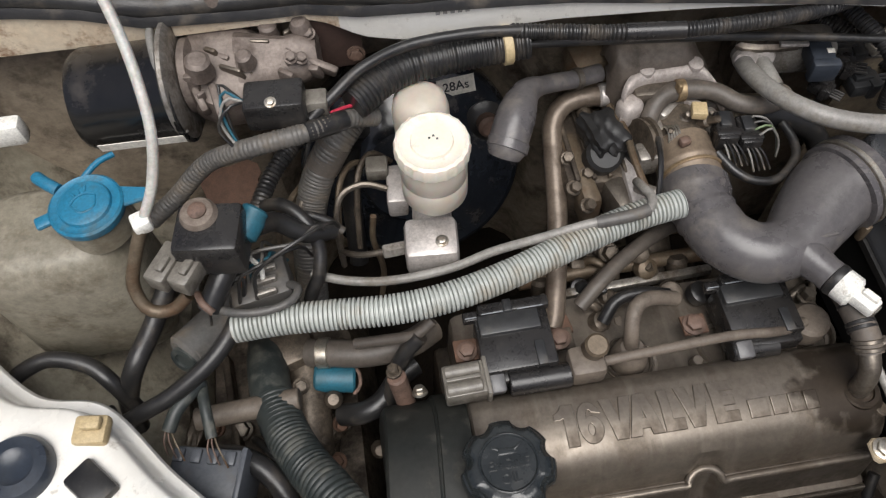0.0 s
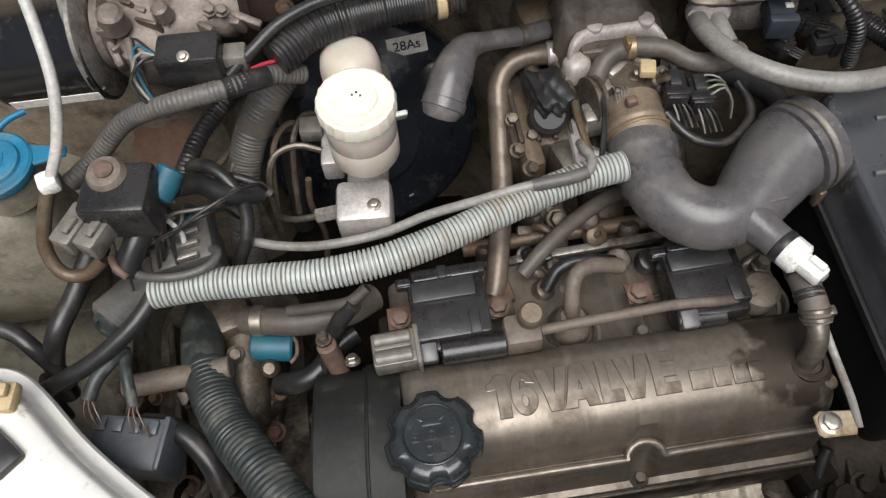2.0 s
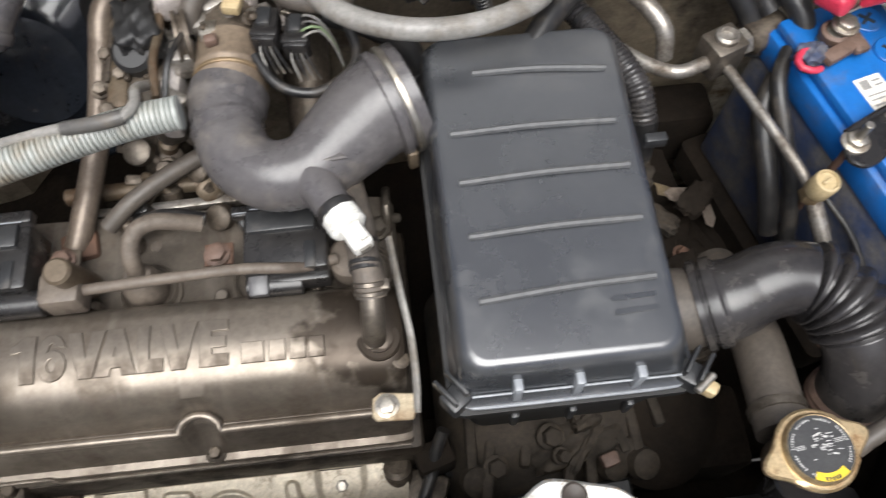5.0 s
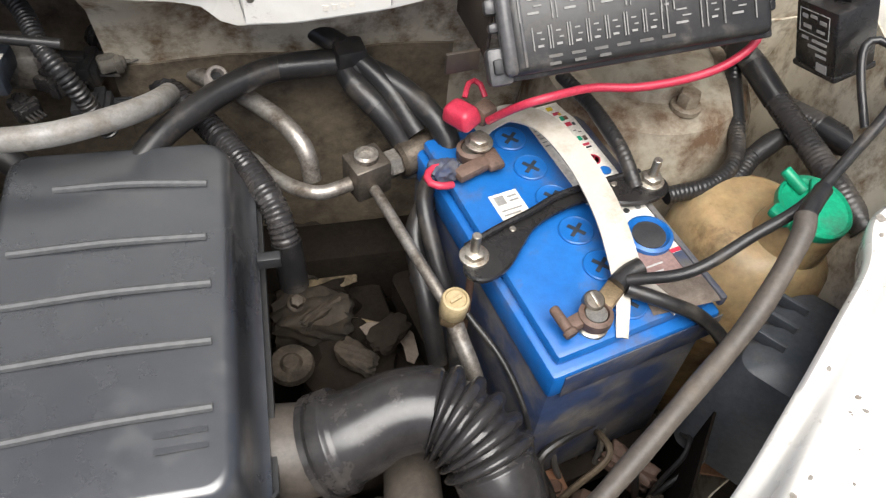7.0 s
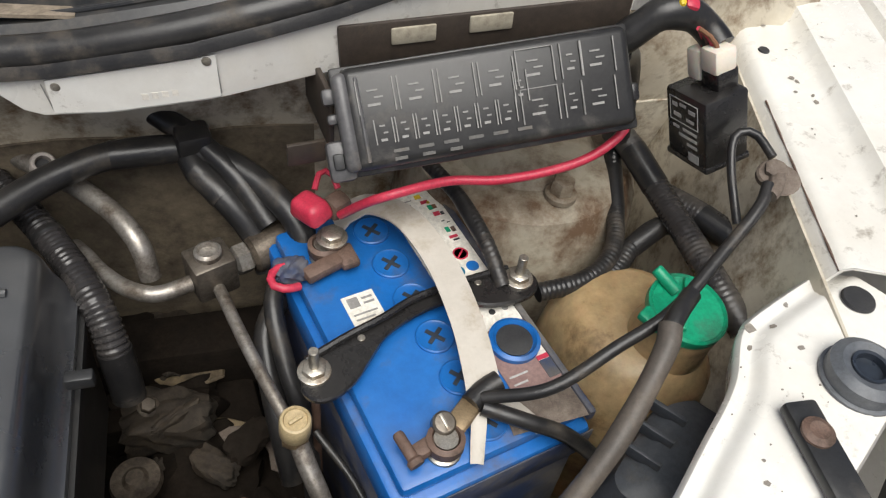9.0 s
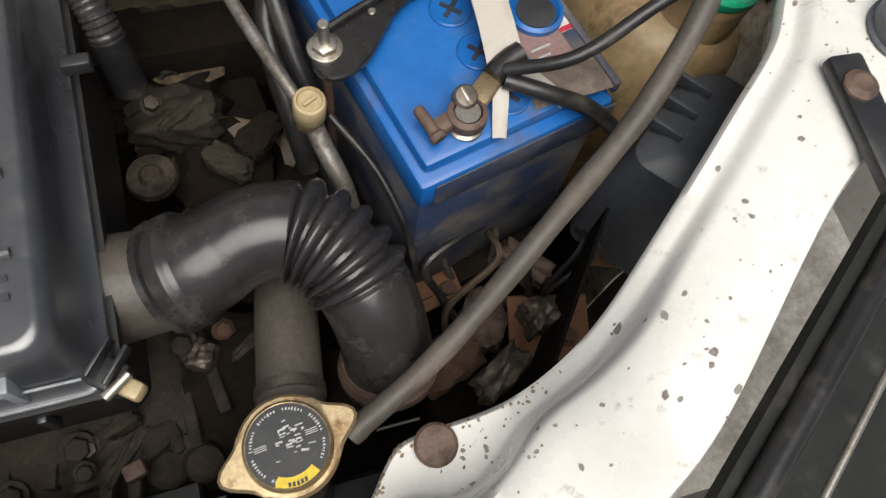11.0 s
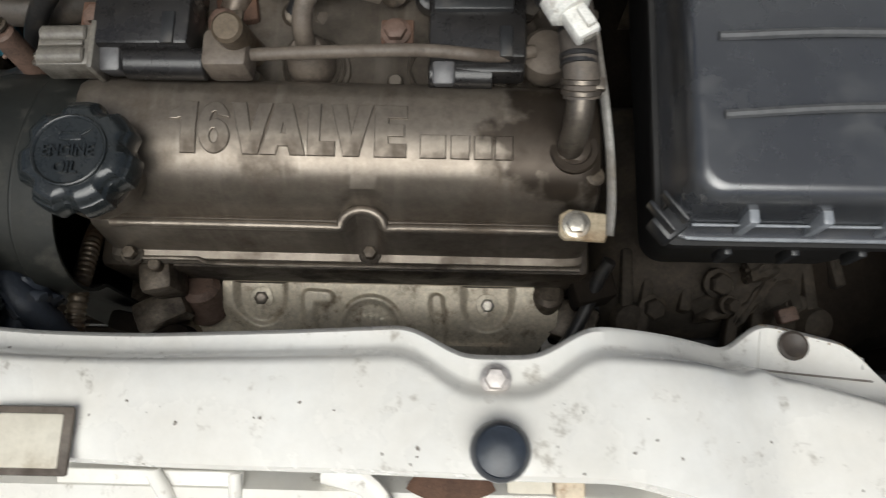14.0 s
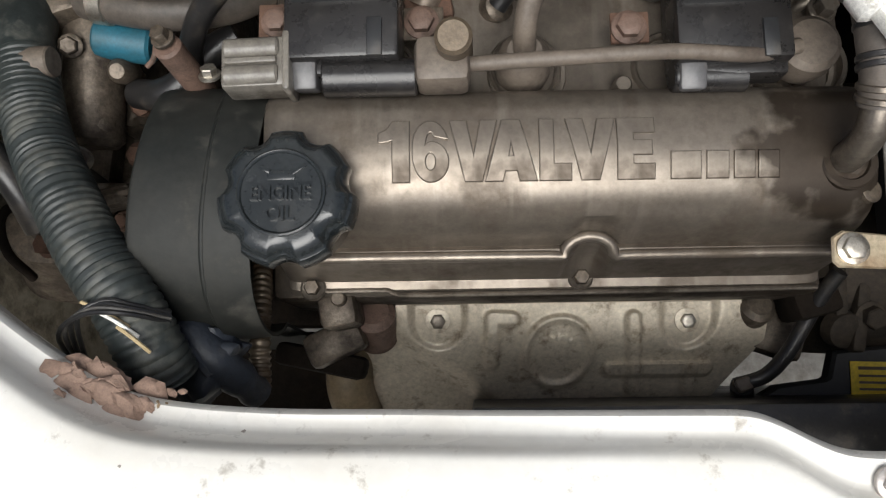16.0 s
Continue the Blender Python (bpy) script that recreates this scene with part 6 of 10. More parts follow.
part("lid", box((0.160, 0.270, 0.034), B(0, 0, 0.846), 0.005), BLUE, bat)
part("grime_film", box((0.150, 0.0012, 0.030), B(0.006, -0.1356, 0.8445), 0.0004), BLUEDIRT, bat, "grey grime on the lid's end")
part("lid_top", box((0.146, 0.252, 0.014), B(0, 0, 0.868), 0.005), BLUE, bat)
for i in range(6):
    plug = part("vent_plug", lathe([(0.0155, 0), (0.0155, 0.0022), (0.0145, 0.003), (0.013, 0.0022), (0.006, 0.0022)], B(0.004, 0.0965 - 0.04 * i, 0.8745), 28), BLUE, bat)
    cross = box((0.017, 0.0034, 0.0008), B(0.004, 0.0965 - 0.04 * i, 0.8772) @ Matrix.Rotation(0.6, 4, "Z"), 0)
    box((0.0034, 0.017, 0.0007), B(0.004, 0.0965 - 0.04 * i, 0.8772) @ Matrix.Rotation(0.6, 4, "Z"), 0, cross)
    part("slot", cross, NAVY, plug)
sl = part("side_label", box((0.050, 0.128, 0.0006), B(0.0535, 0.062, 0.8754), 0), LABEL, bat, "worn cream label strip with warning pictograms")
part("label_lines", bars([(-0.023, 0.055 - 0.0052 * i, 0.022 - 0.003 * (i % 3), 0.0012) for i in range(9)], B(0.0535, 0.062, 0.8758), 0.0002), MIDTONE, sl)
for dx, dy, w, h, mt in ((0.006, 0.057, 0.006, 0.005, YELLOW), (0.009, 0.049, 0.007, 0.004, RED), (0.012, 0.0475, 0.003, 0.003, YELLOW), (0.011, 0.041, 0.004, 0.006, GREEN), (0.015, 0.041, 0.004, 0.005, ORANGE), (0.013, 0.032, 0.006, 0.005, RED), (0.018, 0.031, 0.003, 0.004, INK), (0.014, 0.022, 0.003, 0.001, INK), (0.018, 0.019, 0.003, 0.001, INK), (0.013, 0.011, 0.004, 0.006, GREEN), (0.018, 0.010, 0.004, 0.006, PINKRUST), (0.014, 0.002, 0.008, 0.003, RED), (0.015, -0.002, 0.006, 0.002, INK)):
    part("pictogram", box((w, h, 0.0003), B(0.0535 + dx, 0.062 + dy, 0.8759), 0), mt, sl)
part("warning_ring", lathe([(0.0068, 0), (0.0068, 0.0003), (0.0054, 0.0003), (0.0054, 0)], B(0.0635, 0.0440, 0.8758), 28), RED, sl)
part("warning_bar", box((0.011, 0.0014, 0.0003), B(0.0635, 0.0440, 0.8759) @ Matrix.Rotation(0.7, 4, "Z"), 0), RED, sl)
part("warning_sign", plate([(-0.006, -0.005), (0.006, -0.005), (0.0, 0.006)], 0.0003, B(0.0475, 0.0400, 0.8758), 0), YELLOW, sl)
part("warning_disc", lathe([(0.006, 0), (0.006, 0.0003), (0.001, 0.0004)], B(0.0520, 0.0270, 0.8758), 24), CYAN, sl)
part("warning_disc", lathe([(0.0055, 0), (0.0055, 0.0003), (0.001, 0.0004)], B(0.0665, 0.0280, 0.8758), 24), BLUE, sl)
low = part("side_label", box((0.044, 0.098, 0.0006), B(0.0560, -0.062, 0.8754), 0), PURPLE, bat, "rubbed plum-brown label with white corners")
part("label_corner", box((0.040, 0.024, 0.0003), B(0.0570, -0.024, 0.8758), 0), LABEL, low)
for dx, mt in ((-0.012, RED), (0.000, INK), (0.012, MIDTONE)):
    part("corner_mark", lathe([(0.0028, 0), (0.0028, 0.0003), (0.0012, 0.0003)], B(0.0570 + dx, -0.021, 0.8761), 16), mt, low)
part("label_edge", box((0.012, 0.040, 0.0003), B(0.0720, -0.062, 0.8758) @ Matrix.Rotation(0.08, 4, "Z"), 0), LABEL, low)
part("edge_print", box((0.010, 0.016, 0.0003), B(0.0715, -0.084, 0.8762), 0), BLUEDIRT, low)
part("edge_print", box((0.010, 0.004, 0.0003), B(0.0715, -0.0735, 0.8762), 0), RED, low)
part("label_lines", bars([(-0.014, -0.018 - 0.007 * i, 0.016 - 0.004 * i, 0.0016) for i in range(3)], B(0.0520, -0.062, 0.8758), 0.0003), PALEINK, low)
part("dust_film", box((0.060, 0.026, 0.0006), B(0.0480, -0.1130, 0.8756) @ Matrix.Rotation(-0.15, 4, "Z"), 0.0002), CORRODED, bat, "brown dust on the lid's corner")
part("eye_ring", lathe([(0.0205, 0), (0.0205, 0.004), (0.0175, 0.0055), (0.0150, 0.002)], B(0.058, -0.053, 0.8762), 32), BLUE, bat)
part("eye_window", lathe([(0.0145, 0), (0.0145, 0.0015), (0.012, 0.002)], B(0.058, -0.053, 0.878), 28), INK, bat, "dark charge indicator window")
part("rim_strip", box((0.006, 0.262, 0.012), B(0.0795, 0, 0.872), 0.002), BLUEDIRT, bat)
tag = part("code_sticker", box((0.027, 0.040, 0.0005), B(-0.035, 0.019, 0.8753), 0), LABEL, bat, "white sticker with grey print")
part("print", bars([(-0.010, 0.012, 0.009, 0.010), (0.002, 0.014, 0.009, 0.002), (0.002, 0.009, 0.009, 0.002), (-0.010, 0.0, 0.02, 0.0016), (-0.010, -0.005, 0.016, 0.0016), (-0.010, -0.011, 0.02, 0.0022)], B(-0.035, 0.019, 0.8756), 0.0003), MIDTONE, tag)
def band(pts, half):
    """A flat strap along pts on the battery, half(u) wide to each side."""
    line = spline(pts, 0.005)
    rows = []
    for i, p in enumerate(line):
        d = line[min(i + 1, len(line) - 1)] - line[max(i - 1, 0)]
        side = Vector((d.y, -d.x, 0)).normalized()
        w = half(i / (len(line) - 1))
        rows.append([BM @ (p + side * (k * w) + Vector((0, 0, 0.0012 * (1 - k * k)))) for k in (-1, -0.85, 0, 0.85, 1)])
    return sheet(rows, 0.0022)


strap = part("carry_strap", band([(-0.022, 0.116, 0.876), (-0.010, 0.114, 0.889), (0.008, 0.104, 0.901), (0.024, 0.072, 0.908), (0.028, 0.020, 0.908), (0.021, -0.035, 0.905), (0.011, -0.078, 0.896), (0.006, -0.094, 0.890)], lambda u: 0.0125 + 0.003 * max(0.0, u - 0.8)), STRAP, bat, "grey-white plastic carrying strap")
part("strap_prong", band([(0.001, -0.090, 0.891), (-0.004, -0.104, 0.886), (-0.013, -0.120, 0.879), (-0.018, -0.129, 0.875)], lambda u: 0.0062 - 0.0015 * u), STRAP, strap)
part("strap_prong", band([(0.013, -0.090, 0.891), (0.022, -0.102, 0.886), (0.033, -0.118, 0.879), (0.037, -0.125, 0.875)], lambda u: 0.0072 - 0.002 * u), STRAP, strap)

clamp = thing("battery_clamp", (1.09, 0.443, 0.876), "black painted battery hold-down bar with two bolts", "battery clamp")
ends = [(-0.108, -0.026), (-0.106, -0.040), (-0.094, -0.047), (-0.072, -0.042), (-0.050, -0.024), (-0.030, -0.009), (0.010, -0.001), (0.034, -0.004), (0.052, -0.020), (0.084, -0.026), (0.102, -0.018), (0.104, -0.002), (0.092, 0.010), (0.060, 0.010), (0.040, 0.010), (0.005, 0.008), (-0.030, 0.002), (-0.060, -0.002), (-0.092, -0.010)]
part("bar", plate(smoothed(ends), 0.006, B(0, -0.002, 0.8815), 0.0015), FUSEBLK, clamp)
part("fold", tube([BM @ Vector(p) for p in ((-0.096, -0.012, 0.888), (-0.06, -0.005, 0.890), (-0.03, -0.001, 0.891), (0.0, 0.006, 0.891), (0.04, 0.007, 0.890), (0.085, 0.006, 0.888))], 0.0032, seg=8), FUSEBLK, clamp)
for x, y in ((-0.094, -0.023), (0.088, -0.007)):
    nut = part("nut", hexbolt(B(x, y, 0.8875), 0.009, 0.008), STEEL, clamp)
    part("stud", rod(0.0038, 0.026, B(x, y, 0.8885), 0.15, 12), STEEL, nut)
    part("rod", rod(0.0035, 0.16, B(x, y, 0.73), 0.1, 10), RUST, clamp)
part("rivet", rod(0.003, 0.002, B(-0.052, -0.010, 0.8875), 0.3, 12), STEEL, clamp)
part("rivet", rod(0.003, 0.002, B(0.055, 0.002, 0.8875), 0.3, 12), STEEL, clamp)

neg = thing("negative_terminal", (1.085, 0.343, 0.876), "corroded brown battery terminal clamp with a black cable", "battery terminal")
part("post", lathe([(0.013, 0), (0.0125, 0.004), (0.009, 0.006), (0.0085, 0.02)], B(-0.034, -0.110, 0.873), 24), STEEL, neg)
part("clamp_ring", lathe([(0.0125, 0), (0.0135, 0.002), (0.0135, 0.010), (0.010, 0.012), (0.009, 0.006)], B(-0.034, -0.110, 0.882), 20), PINKRUST, neg)
part("clamp_ear", box((0.024, 0.012, 0.010), B(-0.050, -0.108, 0.886) @ Matrix.Rotation(0.15, 4, "Z"), 0.003), PINKRUST, neg)
part("clamp_bolt", lathe([(0.0055, 0), (0.006, 0.004), (0.0042, 0.006), (0.0042, 0.024), (0.003, 0.026)], along(BM @ Vector((-0.059, -0.118, 0.888)), BM.to_3x3() @ Vector((-0.12, 0.9, 0.15))), 12), PINKRUST, neg, "rusty clamp bolt")
part("clamp_arm", box((0.028, 0.016, 0.008), B(-0.014, -0.098, 0.889) @ Matrix.Rotation(0.5, 4, "Z"), 0.003), BRASS, neg)
part("bolt", lathe([(0.0085, 0), (0.0085, 0.006), (0.0070, 0.0075), (0.0020, 0.0080)], along(BM @ Vector((-0.031, -0.099, 0.890)), (0.1, -0.3, 1)), 20), OILALU, neg)
part("bolt_slot", box((0.0022, 0.013, 0.0012), along(BM @ Vector((-0.031, -0.1013, 0.8978)), (0.1, -0.3, 1)), 0.0003), STEEL, neg)
part("cable_sleeve", tube([BM @ Vector(p) for p in ((-0.006, -0.094, 0.892), (0.008, -0.089, 0.894), (0.020, -0.088, 0.896))], 0.0085), DARKRUB, neg)
hose("earth_cable", [(1.118, 0.363, 0.897), (1.161, 0.352, 0.915), (1.21, 0.364, 0.935), (1.255, 0.378, 0.95), (1.305, 0.410, 0.968), (1.338, 0.432, 0.985), (1.352, 0.448, 0.992)], 0.0048, DARKRUB, "black earth cable from battery to inner wing", "cable")
hose("earth_cable", [(1.117, 0.358, 0.893), (1.145, 0.345, 0.888), (1.18, 0.335, 0.87), (1.21, 0.325, 0.83), (1.225, 0.315, 0.76)], 0.006, DARKRUB, "black battery cable dropping beside the battery", "cable")
pos = thing("positive_terminal", (1.03, 0.535, 0.876), "corroded battery terminal with a red plastic cap", "battery terminal")
part("post", lathe([(0.013, 0), (0.0125, 0.004), (0.009, 0.006), (0.0085, 0.018)], B(-0.043, 0.086, 0.873), 24), STEEL, pos)
part("clamp_ring", lathe([(0.0125, 0), (0.0135, 0.002), (0.0135, 0.010), (0.010, 0.012), (0.009, 0.006)], B(-0.043, 0.086, 0.880), 20), PINKRUST, pos)
part("clamp_ear", box((0.034, 0.014, 0.010), B(-0.052, 0.066, 0.886) @ Matrix.Rotation(0.2, 4, "Z"), 0.003), PINKRUST, pos)
part("clamp_arm", box((0.016, 0.024, 0.008), B(-0.030, 0.070, 0.886), 0.003), PINKRUST, pos)
part("bolt", hexbolt(B(-0.036, 0.086, 0.894), 0.0095, 0.008), STEEL, pos)
part("red_cap", box((0.025, 0.034, 0.019), frame_of((1.022, 0.543, 0.918), (0.75, 0.55, 0.1), (-0.35, -0.1, 1)), 0.006, seg=3, taper=0.8), RED, pos, "red plastic terminal cap, lifted open")
part("cap_hinge", tube([(1.027, 0.555, 0.926), (1.033, 0.566, 0.934), (1.042, 0.566, 0.932), (1.046, 0.556, 0.924)], 0.0026, seg=8), RED, pos)
part("cap_shell", box((0.022, 0.020, 0.018), frame_of((1.044, 0.548, 0.914), (0.75, 0.5, 0), (0.1, -0.1, 1)), 0.005, taper=0.85), PINKRUST, pos, "brown crusted cap shell")
hose("red_cable", [(1.004, 0.512, 0.888), (0.992, 0.508, 0.890), (0.985, 0.500, 0.890), (0.988, 0.490, 0.889), (0.998, 0.488, 0.888), (1.006, 0.492, 0.884)], 0.0034, RED, "short red battery wire loop", "cable")
part("clamp_dirt", lump((1.002, 0.508, 0.884), (0.026, 0.022, 0.018), 3.0, 20), BLUEDIRT, pos, "grimy crusted clamp end")
hose("red_cable", [(1.045, 0.535, 0.915), (1.060, 0.520, 0.940), (1.080, 0.512, 0.955), (1.126, 0.521, 0.955), (1.167, 0.517, 0.955), (1.210, 0.517, 0.960), (1.245, 0.520, 0.970), (1.272, 0.531, 0.985), (1.285, 0.56, 0.99)], 0.0038, RED, "bright red power cable below the fuse box", "cable")
# tray colour holds the shade under the battery
tray = tagged(part("battery_tray", stack([loop(0, 0, 0.19, 0.30, 0.01, lambda x, y: z) for z in (0.60, 0.642)]), DARKBAY), "battery tray, darkened as if shaded", "battery tray")
lipw = [(-0.093 + 0.003 * math.sin(3 * k), 0.135 - 0.024 * k, 0.815 - 0.004 * k + 0.002 * math.sin(5 * k)) for k in range(12)]
part("heat_sheet", sheet([[BM @ Vector((x, y, z)), BM @ Vector((x - 0.002, y, z - 0.04)), BM @ Vector((x + 0.002, y, z - 0.09)), BM @ Vector((x, y, 0.62))] for x, y, z in lipw], 0.0015), DARKRUB, tray, "black bent sheet beside the battery")
# lighter tube paints the highlight on the sheet's folded edge
part("sheet_edge_glint", tube([BM @ Vector(p) for p in lipw], 0.0028, seg=8), CORRODED, tray, "grey sheet edge, coloured as its highlight")
tray.matrix_basis = Matrix.Translation((1.093 * U, 0.455 * U, 0.6 * U)) @ Matrix.Rotation(radians(14), 4, "Z")

# fuse box: tilted lid; grey lines paint the glints on its moulded ridges
fuse = thing("fuse_box", (1.155, 0.54, 0.93), "black fuse and relay box with moulded symbols on its lid", "fuse box")
FM = frame_of((1.152, 0.532, 1.0225), (0.223, 0.001, 0.026), (-0.07, -0.76, 0.65))


def F(x, y, z):
    return FM @ Matrix.Translation((x, y, z))


part("lower_box", box((0.200, 0.058, 0.030), F(0.004, -0.006, -0.026), 0.005), FUSEBLK, fuse)
part("lid", box((0.220, 0.074, 0.015), F(0.004, 0.001, -0.004), 0.006, taper=0.965, seg=3), FUSELID, fuse)
part("lid_rim", box((0.226, 0.079, 0.005), F(0.003, 0, -0.012), 0.002), FUSELID, fuse)
# lid end in a paler grey than the lid
part("lid_end", box((0.012, 0.070, 0.012), F(-0.104, 0.0, -0.002), 0.005, seg=3), GREYLID, fuse, "pale grey lid end")
part("lid_ridge", tube([F(-0.093, -0.030, 0.0032) @ Vector((0, 0, 0)), F(-0.093, 0.0, 0.0034) @ Vector((0, 0, 0)), F(-0.093, 0.030, 0.0032) @ Vector((0, 0, 0))], 0.0016, seg=8), GREYLID, fuse)
slots = [(-0.088 + 0.032 * i, 0.022, 0.026, 0.032) for i in range(4)] + [(-0.086 + 0.0165 * i, -0.014, 0.013, 0.024) for i in range(7)] + [(0.040, 0.026, 0.028, 0.034), (0.070, 0.026, 0.016, 0.034), (0.092, 0.026, 0.026, 0.034), (0.040, -0.014, 0.028, 0.034), (0.068, -0.014, 0.014, 0.034), (0.090, -0.014, 0.026, 0.034), (0.026, 0.008, 0.010, 0.03)]
for x, y, w, h in slots:
    y, h = y * 0.74, h * 0.74
    b = bmesh.new()
    for dx in (-w / 2, w / 2):
        box((0.0008, h, 0.0012), F(x * 0.92 + dx, y * 0.95, 0.0045), 0, b)
    if w > 0.027:
        box((w, 0.0006, 0.0008), F(x * 0.92, y * 0.95 + h / 2, 0.0043), 0, b)
    mark = part("ridge_glint", b, MIDTONE, fuse)
    part("slot_mark", bars([(-w * 0.22, 0.004, w * 0.3, 0.0012), (-w * 0.05, -0.001, w * 0.25, 0.0012), (-w * 0.25, -0.006, w * 0.35, 0.0018)], F(x * 0.92, y * 0.95, 0.0041), 0.0005), MIDTONE, mark)
part("moulded_print", bars([(-0.088 + 0.020 * i, -0.026, 0.012, 0.0025) for i in range(6)] + [(-0.088 + 0.022 * i, -0.032, 0.010, 0.0025) for i in range(3)], F(0.006, 0.0, 0.0041) @ Matrix.Diagonal((0.92, 0.95, 1, 1)), 0.0006), LOOM, fuse)
part("end_latch", box((0.020, 0.030, 0.018), F(-0.112, -0.026, -0.014), 0.004), GREYLID, fuse)
part("latch_hook", box((0.008, 0.012, 0.006), F(-0.114, -0.026, -0.004), 0.002), INK, fuse)
part("latch_rib", box((0.012, 0.012, 0.012), F(-0.112, 0.020, -0.012), 0.003), GREYLID, fuse)
part("latch_rib", box((0.010, 0.008, 0.010), F(-0.112, 0.004, -0.012), 0.003), GREYLID, fuse)
part("side_tab", box((0.010, 0.014, 0.014), F(0.114, -0.012, -0.012), 0.003), FUSEBLK, fuse)
bm = box((0.004, 0.07, 0.05), yaw((1.036, 0.585, 0.995), 8), 0.001)
box((0.03, 0.004, 0.02), yaw((1.022, 0.556, 0.965), 8), 0.001, bm)
part("mount_bracket", bm, SOOTMETAL, fuse, "sooty brown mounting bracket")
back = tagged(part("fuse_bracket", box((0.230, 0.004, 0.050), frame_of((1.166, 0.588, 1.036), (1, 0.02, 0.06)), 0.003), SOOTMETAL), "dark brown bracket plate behind the fuse box", "bracket")
for x, z in ((1.106, 1.0455), (1.165, 1.0520)):
    part("bracket_slot", box((0.034, 0.003, 0.014), frame_of((x, 0.5855 + 0.02 * (x - 1.166), z), (1, 0.02, 0.06)), 0.0045), BAYPAINT, back, "cream slot showing the paint behind")

# horn relay on its bracket
RM = frame_of((1.3434, 0.5295, 0.9890), (0.118, -0.947, 0.298), (-0.26, 0.26, 0.93))
rel = thing("relay", (1.334, 0.516, 0.94), "black relay with a white wiring diagram and connector", "relay")
part("can", box((0.051, 0.041, 0.061), RM, 0.0035), FUSEBLK, rel)
part("can_base", box((0.053, 0.043, 0.006), RM @ Matrix.Translation((0, 0, -0.030)), 0.002), FUSEBLK, rel)
lines = [(-0.026, 0.026, 0.044, 0.0008), (-0.026, 0.002, 0.044, 0.0008), (-0.026, 0.014, 0.0008, 0.024), (0.0175, 0.014, 0.0008, 0.024), (-0.022, 0.019, 0.008, 0.004), (-0.010, 0.021, 0.010, 0.003), (0.004, 0.018, 0.010, 0.004), (-0.020, 0.009, 0.012, 0.004), (0.0, 0.008, 0.012, 0.003), (-0.022, -0.004, 0.010, 0.003), (-0.006, -0.004, 0.022, 0.003), (-0.012, -0.011, 0.028, 0.003), (0.0, -0.018, 0.016, 0.003), (0.002, -0.030, 0.016, 0.009)]
part("printed_diagram", bars(lines, RM @ Matrix.Translation((0.002, -0.0209, 0.002)) @ Matrix.Rotation(radians(90), 4, "X") @ Matrix.Diagonal((0.80, 0.86, 1, 1))), PALEINK, rel, "white printed diagram and bars")
part("neck", box((0.022, 0.020, 0.018), RM @ Matrix.Translation((0.006, 0.008, 0.038)), 0.003), FUSEBLK, rel)
con = part("connector", box((0.020, 0.020, 0.020), RM @ Matrix.Translation((0.007, 0.006, 0.054)), 0.003), IVORY, rel, "ivory plastic connector")
part("connector_side", box((0.016, 0.016, 0.026), RM @ Matrix.Translation((-0.012, 0.004, 0.046)), 0.003), IVORY, con)
for i in range(4):
    part("wire", tube([RM @ Vector(p) for p in ((-0.008 + 0.006 * i, 0.004, 0.060), (-0.008 + 0.005 * i, 0.003, 0.068), (-0.006 + 0.003 * i, 0.000, 0.074), (0.0, -0.006, 0.080))], 0.0019, seg=8), (RED, PINKRUST, RED, ORANGE)[i], rel)

# washer bottle
bottle = thing("washer_bottle", (1.27, 0.42, 0.66), "yellowed plastic washer bottle with a green cap", "washer bottle")
part("lower_body", stack([loop(1.272, 0.425, w, d, r, (lambda zz: lambda x, y: zz)(z)) for z, w, d, r in ((0.62, 0.11, 0.12, 0.03), (0.66, 0.125, 0.135, 0.035), (0.780, 0.1295, 0.1395, 0.04))]), TANDARK, bottle, "brown fluid showing through the lower bottle", angle=60)
part("body", stack([loop(1.272, 0.425, w, d, r, (lambda zz: lambda x, y: zz)(z)) for z, w, d, r in ((0.7805, 0.1300, 0.1400, 0.04), (0.80, 0.13, 0.14, 0.04), (0.845, 0.125, 0.135, 0.045), (0.868, 0.105, 0.115, 0.045), (0.876, 0.085, 0.095, 0.04))]), TAN, bottle, angle=60)
part("neck", lathe([(0.033, 0), (0.030, 0.02), (0.030, 0.038)], along((1.288, 0.402, 0.872), (0.08, -0.1, 1)), 28), TAN, bottle)
cm = along((1.289, 0.400, 0.908), (0.08, -0.12, 1))
cp = part("cap", lathe([(0.031, 0), (0.032, 0.002), (0.032, 0.009), (0.030, 0.011), (0.0285, 0.0085), (0.015, 0.0075)], cm, 40), GREEN, bottle, "green plastic cap")
part("cap_tab", box((0.014, 0.02, 0.008), cm @ Matrix.Translation((-0.030, 0.014, 0.006)), 0.003), GREEN, cp)
part("cap_spout", rod(0.005, 0.024, cm @ Matrix.Translation((0.004, 0.014, 0.010)) @ Matrix.Rotation(-1.35, 4, "X"), 0.2, 14), GREEN, cp)
part("cap_bar", box((0.05, 0.005, 0.004), cm @ Matrix.Translation((0, 0.004, 0.0105)) @ Matrix.Rotation(0.5, 4, "Z"), 0.0015), GREEN, cp)

sh = thing("sleeved_hose", (1.10, 0.25, 0.85), "grey-brown rubber-sleeved hose crossing the corner", "hose")
part("sleeve", tube([(0.968, 0.172, 0.795), (1.02, 0.196, 0.815), (1.065, 0.222, 0.835), (1.14, 0.271, 0.88), (1.19, 0.305, 0.918), (1.232, 0.345, 0.948), (1.243, 0.362, 0.955)], lambda u, s: 0.0080 + 0.0003 * math.sin(s * 90) + 0.0010 * (u < 0.02), seg=18), HOSEBROWN, sh)
